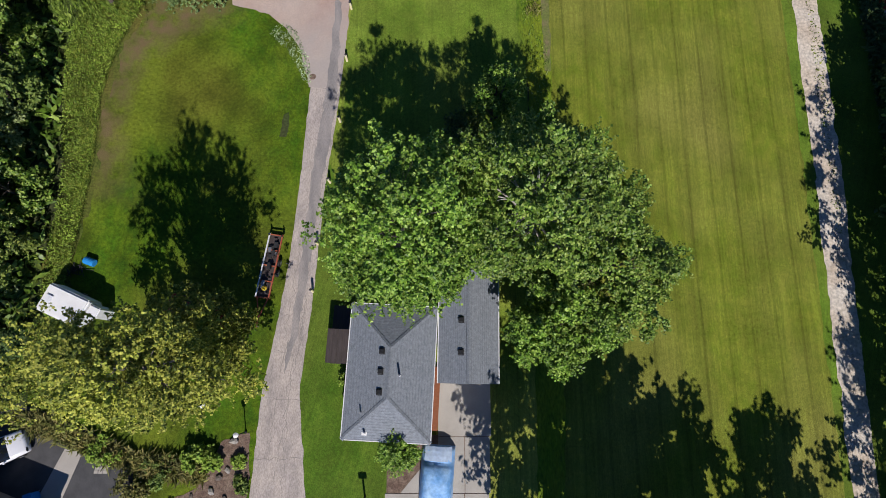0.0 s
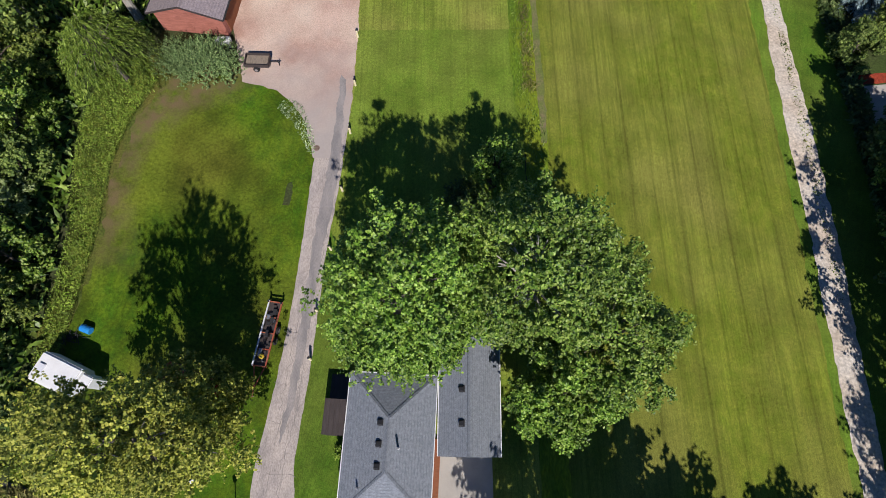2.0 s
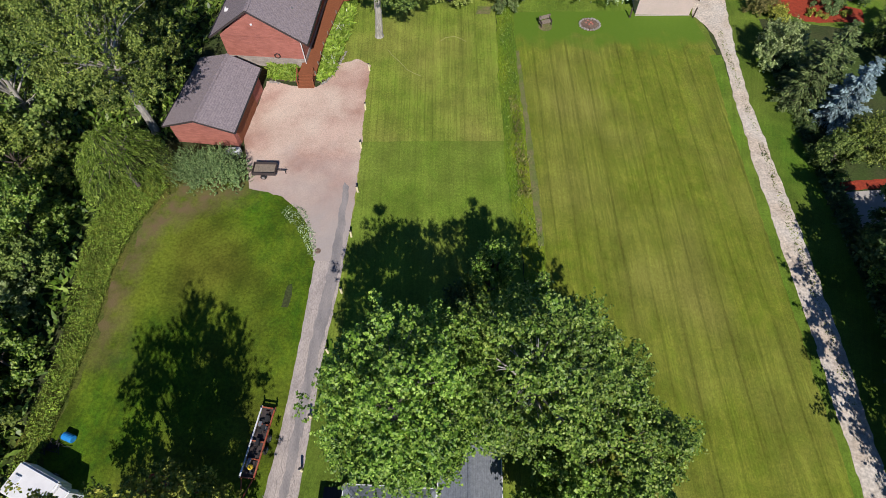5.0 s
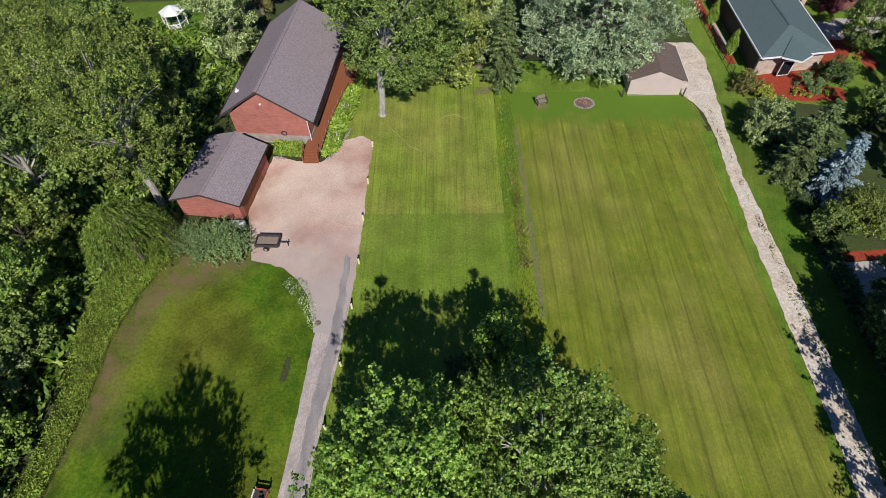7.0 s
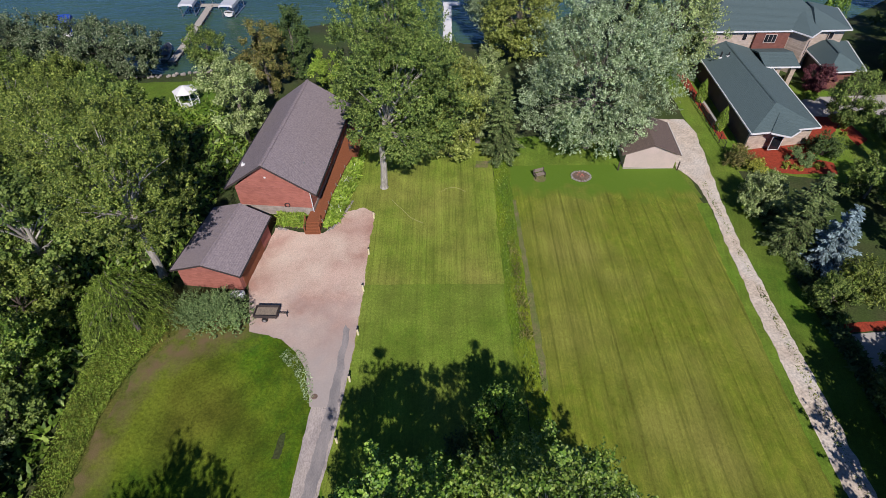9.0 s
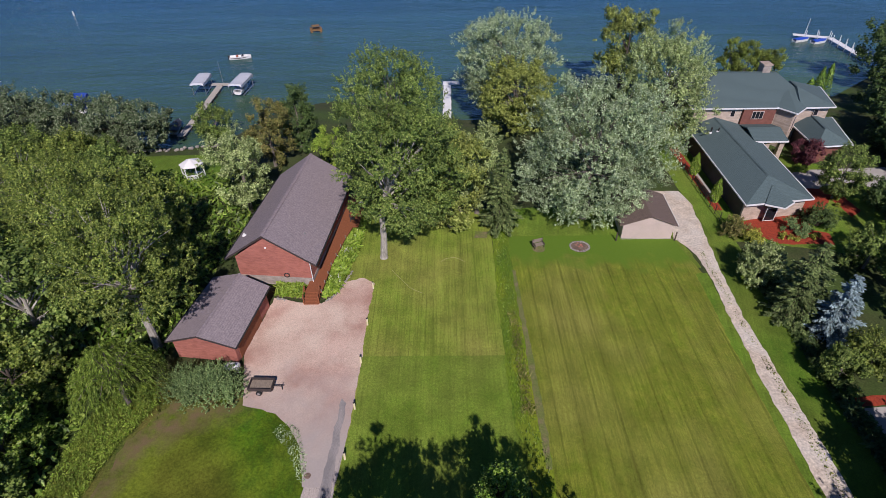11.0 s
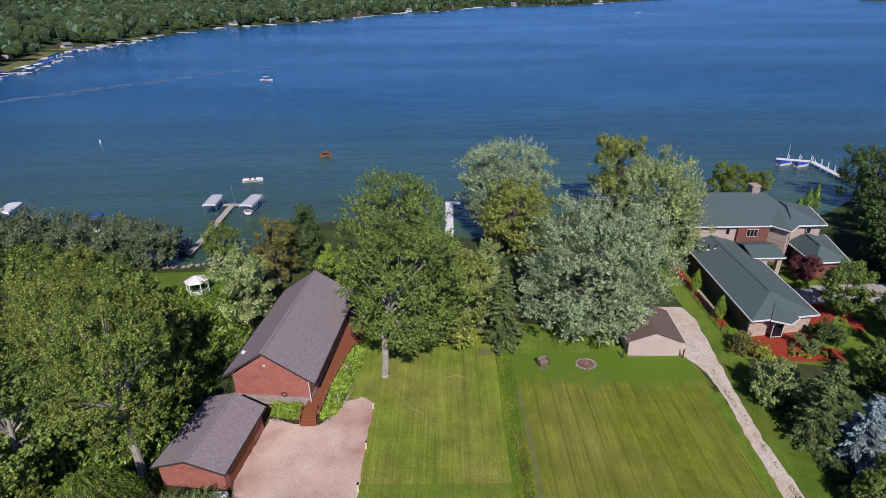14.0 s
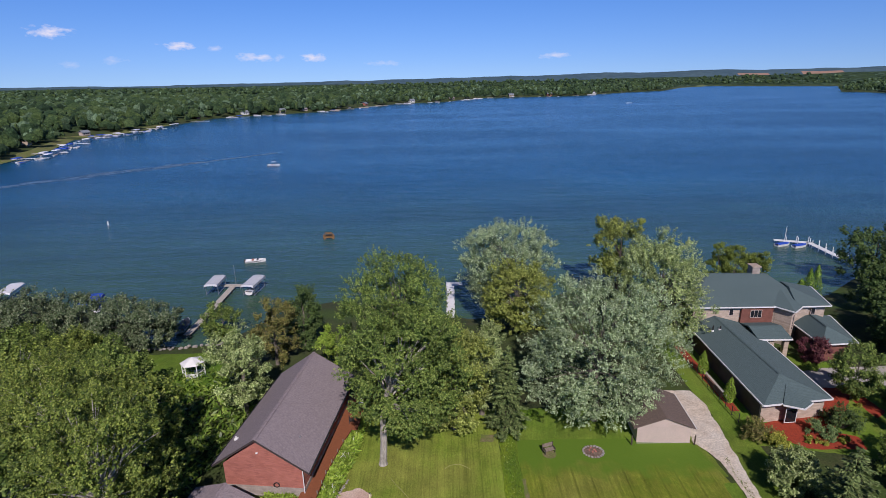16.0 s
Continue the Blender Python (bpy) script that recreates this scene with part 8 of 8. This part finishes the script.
def far_crowns(label, count, xr, yr, dist, size, level, seed, thick=True, lobes=1):
    """Many small far trees as one mesh: crowns of several lumpy lobes, thick near the shore."""
    rng = np.random.default_rng(seed)
    x, y = rng.uniform(*xr, count * 14), rng.uniform(*yr, count * 14)
    d = shore_distance(x, y)
    marsh = (y > 1900) & (x > 900)
    keep = (d > np.where(marsh, 95, dist[0])) & (d < dist[1]) & (y > 250) & (np.abs(x) < 0.95 * y + 60) & ((rng.uniform(0, 1, len(x)) < 0.12 + np.exp(-d / 130)) | (not thick))
    x, y = x[keep][:count], y[keep][:count]
    big = np.repeat(size * rng.uniform(0.5, 1.3, len(x)), lobes)
    x, y = np.repeat(x, lobes), np.repeat(y, lobes)
    n = len(x)
    h = big * rng.uniform(1.1, 1.7, n)
    z = land_height(x, y)
    r = big
    if lobes > 1:
        x, y, r = x + rng.normal(0, 0.5, n) * big, y + rng.normal(0, 0.5, n) * big, big * rng.uniform(0.4, 0.75, n)
        h *= rng.uniform(0.7, 1.0, n)
    v, f = ball(level)
    lump = rng.uniform(0.78, 1.18, (n, len(v), 1))
    p = v[None] * lump * np.stack([r, r, h * 0.5], 1)[:, None] + np.stack([x, y, z + h * 0.6], 1)[:, None]
    k = f[None] + (np.arange(n) * len(v))[:, None, None]
    me = bpy.data.meshes.new("far_woods")
    me.from_pydata(p.reshape(-1, 3).tolist(), [], k.reshape(-1, 3).tolist())
    me.materials.append(FAR_TREE)
    return tagged(new("far_woods", me), label, "woods", "", "stuff")


far_crowns("lush mixed trees along the far shore", 150, (-560, -200), (300, 560), (12, 200), 6.6, 2, 1, True, 4)
far_crowns("wooded far shore of the lake", 480, (-900, -180), (520, 1300), (6, 300), 7.6, 1, 6, True, 3)
far_crowns("woods stretching back from the shore", 2600, (-1500, -250), (350, 1500), (110, 900), 8.0, 1, 7, False)
far_crowns("wooded far shore of the lake", 700, (-600, 800), (850, 2300), (5, 260), 8.6, 1, 2, True, 2)
far_crowns("woods behind the far shore", 900, (-700, 900), (1100, 2000), (100, 500), 8.0, 1, 8, False)
far_crowns("woods rolling back to the hills", 1500, (-2400, -250), (1100, 2600), (60, 1900), 9.0, 1, 21, False)
far_crowns("woods rolling back to the hills", 1000, (-600, 1900), (1800, 3300), (60, 1500), 10.0, 1, 22, False)
far_crowns("trees at the lake's far end", 420, (600, 2000), (1500, 3000), (8, 260), 8.0, 1, 3, False)
far_crowns("trees on a low point of land", 120, (1040, 1500), (1100, 1700), (3, 130), 8.0, 1, 9, True, 2)


def shore_strip(name, pts, width, rise, material, label, category):
    """A bank that follows the far shoreline and climbs inland, on the left of the way along it."""
    bm = bmesh.new()
    rows = []
    for i, p in enumerate(pts):
        a, b = Vector(pts[max(i - 1, 0)]), Vector(pts[min(i + 1, len(pts) - 1)])
        o = Vector((-(b - a).y, (b - a).x)).normalized()
        rows.append([bm.verts.new((p[0] + o.x * width * k, p[1] + o.y * width * k, WATER_Z + 0.25 + rise * k)) for k in (-0.02, 0.5, 1.0)])
    for a, b in zip(rows, rows[1:]):
        for k in (0, 1):
            bm.faces.new((a[k], b[k], b[k + 1], a[k + 1]))
    return solo(name, bm, material, label, category, "structure")


shore_strip("beach", [(-285, 240), (-262, 317), (-276, 377), (-321, 480), (-301, 492), (-307, 615)], 11, 1.3, DIRT, "bare sandy bank along the far shore", "beach")
MARSH = mat("marsh_grass", (0.11, 0.15, 0.045), (0.16, 0.19, 0.07), 0.03, 0.95, 0.3, 0.3, 0.25)
shore_strip("marsh", [(880, 2190), (1003, 2413), (1140, 2580), (1276, 2742), (1420, 2510), (1566, 2264), (1400, 2020)], 100, 6.0, MARSH, "pale green marsh at the lake's end", "marsh")

FAR_CANOPY = crown_colours(mat("far_canopy", (0.022, 0.04, 0.024), (0.05, 0.076, 0.042), 0.09, 0.95, 0.9, 0.12, 0.4, c3=(0.04, 0.065, 0.038), big=0.004, dist=4.0, spec=0.1), 22.0)


def canopy_height(x, y):
    d = shore_distance(x, y)
    b = np.array([noise.noise((p / 16, q / 16, 0.7)) + 0.7 * noise.noise((p / 60, q / 60, 5)) for p, q in zip(x.ravel(), y.ravel())]).reshape(x.shape)
    up = ((d - 25) / 30).clip(0, 1)
    return land_height(x, y) - 3 + up * (5.0 + 3.5 * b)


sheet("far_forest", steps((-4500, -1400, 60), (-1400, -240, 14), (-240, 900, 20), (900, 2600, 40), (2600, 4500, 80)), steps((300, 1300, 14), (1300, 2600, 30), (2600, 4880, 55)),
      canopy_height, FAR_CANOPY, "unbroken forest canopy rolling back to low hills", "forest", "stuff")

# boat wake drifting on the water
WAKE = mat("wake_foam", (0.2, 0.29, 0.42), (0.11, 0.2, 0.32), 0.05, 0.6, 0.3, 0.3, 0.3)
wr_ = np.random.default_rng(19)
bm = bmesh.new()
for _ in range(340):
    f = wr_.uniform()
    wide = 0.6 + 2.6 * math.sin(math.pi * min(1, f * 1.02)) ** 2
    off = wr_.normal() * wide
    x, y = -232 + 122 * f + 0.76 * off, 206 + 149 * f - 0.65 * off
    w, l = wr_.uniform(0.2, 0.6), wr_.uniform(2.0, 6.5)
    q = [bm.verts.new((x + 0.65 * l * a - 0.76 * w * b, y + 0.76 * l * a + 0.65 * w * b + wr_.normal() * 0.15, WATER_Z + 0.02 + 0.1 * f * wr_.uniform())) for a, b in ((-1, 0), (-0.3, -0.6), (0.5, -0.5), (1, 0.1), (0.3, 0.6), (-0.5, 0.5))]
    bm.faces.new(q)
solo("wake", bm, WAKE, "pale broken boat wake on the water", "wake", "stuff")

# cottages, piers and boats along the far shore
shore_pts = [(-262, 317), (-276, 377), (-315, 470), (-303, 500), (-307, 615), (-305, 740), (-187, 872), (-108, 1110), (-6, 1195), (96, 1425), (359, 1495), (530, 1725)]


def cottage(x, y, s, wall_m, roof_m, rz):
    c = thing("cottage", "small lakeside cottage among far trees", "house", x, y, float(land_height(np.array([x]), np.array([y]))[0]) - 0.3, rz, "far shore cottages")
    bm = bmesh.new()
    box(bm, -s, s, -s * 0.7, s * 0.7, 0, s * 0.75)
    part("wall", bm, wall_m, c)
    bm = bmesh.new()
    slab(bm, [(-s * 1.1, -s * 0.85, s * 0.72), (s * 1.1, -s * 0.85, s * 0.72), (s * 1.1, 0, s * 1.25), (-s * 1.1, 0, s * 1.25)], 0.3)
    slab(bm, [(s * 1.1, s * 0.85, s * 0.72), (-s * 1.1, s * 0.85, s * 0.72), (-s * 1.1, 0, s * 1.25), (s * 1.1, 0, s * 1.25)], 0.3)
    part("roof", bm, roof_m, c)
    for k in (-0.5, 0.1, 0.6):
        bm = bmesh.new()
        box(bm, s * k - s * 0.12, s * k + s * 0.12, -s * 0.72, -s * 0.69, s * 0.25, s * 0.55)
        part("window", bm, GLASS_DK, c)


wl_, rl_ = (WHITE, TAN_WALL, BEIGE, TAN_WALL, RED_WALL), (SHINGLE_GREY, SHINGLE_TAN, SHINGLE_BROWN, SHINGLE_GREY)
for i, (k, f, off, s) in enumerate(((0, 0.5, 26, 6), (1, 0.4, 22, 6), (2, 0.6, 18, 5), (4, 0.3, 20, 6), (4, 0.8, 16, 7), (5, 0.3, 22, 6.5), (5, 0.62, 18, 7), (5, 0.85, 20, 6), (6, 0.3, 22, 7), (6, 0.7, 20, 7), (7, 0.5, 22, 8), (8, 0.4, 22, 8), (8, 0.75, 20, 8), (9, 0.3, 20, 9), (9, 0.7, 22, 9), (10, 0.5, 22, 9))):
    (x0, y0), (x1, y1) = shore_pts[k], shore_pts[k + 1]
    d = Vector((x1 - x0, y1 - y0)).normalized()
    cottage(x0 + (x1 - x0) * f - d.y * off, y0 + (y1 - y0) * f + d.x * off, s * 0.72, wl_[i % 5], rl_[(i * 3 + 1) % 4], math.degrees(math.atan2(d.y, d.x)))
brn = np.random.default_rng(91)
for i in range(84):
    k = int(brn.integers(0, 4)) if i < 66 else int(brn.integers(5, 11))
    f = brn.uniform()
    (x0, y0), (x1, y1) = shore_pts[k], shore_pts[k + 1]
    d = Vector((x1 - x0, y1 - y0)).normalized()
    off = brn.uniform(3, 16)
    x, y = x0 + (x1 - x0) * f + d.y * off, y0 + (y1 - y0) * f - d.x * off
    if i % 3 == 0:
        boat_lift("boat_lift", "pale canopied boat lift along the far shore", x, y, math.degrees(math.atan2(d.y, d.x)) + 90, 7, 3.4, (WHITE_VINYL, WHITE_VINYL, BLUE_DK)[i % 9 // 3])
    else:
        boat("moored_boat", "pale boat moored along the far shore", x, y, math.degrees(math.atan2(d.y, d.x)) + 90 + brn.uniform(-25, 25), brn.uniform(4.5, 7.5), WHITE, cover=(WHITE_VINYL, BLUE_DK, GREY_VINYL, TAN_WALL)[i % 4], group="far shore boats")
for i in range(34):
    k, f = 5 + i % 6, brn.uniform()
    (x0, y0), (x1, y1) = shore_pts[k], shore_pts[k + 1]
    d = Vector((x1 - x0, y1 - y0)).normalized()
    q, s = Vector((d.y, -d.x)), d * brn.uniform(1.0, 4.5)
    a = Vector((x0 + (x1 - x0) * f, y0 + (y1 - y0) * f)) - q * 2
    b = a + q * brn.uniform(8, 20)
    bm = bmesh.new()
    prism(bm, [tuple(a - s), tuple(b - s), tuple(b + s), tuple(a + s)], WATER_Z + 0.4, WATER_Z + brn.uniform(0.8, 2.0))
    solo("far_dock", bm, (WHITE, TAN_WALL, WHITE_VINYL)[i % 3], "pale dock along the far shore", "dock", group="far docks")
for i, (k, f) in enumerate(((0, 0.35), (0, 0.8), (1, 0.5), (2, 0.5), (3, 0.3), (3, 0.6), (4, 0.5), (5, 0.4), (6, 0.6))):
    (x0, y0), (x1, y1) = shore_pts[k], shore_pts[k + 1]
    d = Vector((x1 - x0, y1 - y0)).normalized()
    x, y = x0 + (x1 - x0) * f, y0 + (y1 - y0) * f
    bm = bmesh.new()
    q = Vector((d.y, -d.x))
    a, b, s = Vector((x, y)) - q * 6, Vector((x, y)) + q * 18, d * 0.9
    prism(bm, [tuple(a - s), tuple(b - s), tuple(b + s), tuple(a + s)], WATER_Z + 0.5, WATER_Z + 0.7)
    solo("far_pier", bm, WHITE, "pale straight pier on the far shore", "pier", group="far piers")

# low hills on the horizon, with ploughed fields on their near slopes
# the haze of distance is put into the hills' bluish base colour
HAZY_HILL = mat("hazy_hills", (0.058, 0.104, 0.135), (0.075, 0.125, 0.15), 0.004, 0.95, 0.1, 0.02, 0.18, spec=0.05)


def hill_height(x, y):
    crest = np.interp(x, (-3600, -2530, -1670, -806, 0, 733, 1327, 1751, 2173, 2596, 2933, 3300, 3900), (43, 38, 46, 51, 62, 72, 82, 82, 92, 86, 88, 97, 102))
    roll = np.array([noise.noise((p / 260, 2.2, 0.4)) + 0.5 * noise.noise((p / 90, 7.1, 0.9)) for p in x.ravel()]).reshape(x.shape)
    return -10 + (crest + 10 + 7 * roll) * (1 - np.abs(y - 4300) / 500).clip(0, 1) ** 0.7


sheet("hazy_hills", steps((-4700, 4700, 50)), steps((3800, 4800, 50)), hill_height, HAZY_HILL, "low wooded hills on the horizon, coloured blue-green for haze", "hills", "structure")
FIELD = mat("ploughed_field", (0.36, 0.21, 0.15), (0.3, 0.19, 0.14), 0.01, 0.95, 0.2, 0.1, 0.15)
for x0, x1, z0, z1 in ((2232, 2495, 47, 66), (1830, 2025, 47, 60)):
    bm = bmesh.new()
    xs_ = [x0 + (x1 - x0) * k / 8 for k in range(9)]
    lo = [bm.verts.new((x, 3560, z0 + 1.2 * math.sin(x / 40))) for x in xs_]
    hi = [bm.verts.new((x + 30, 3640, z1 + 1.5 * math.sin(x / 55))) for x in xs_]
    for k in range(8):
        bm.faces.new((lo[k], lo[k + 1], hi[k + 1], hi[k]))
    solo("far_field", bm, FIELD, "reddish ploughed field on a far hillside", "field", "structure")
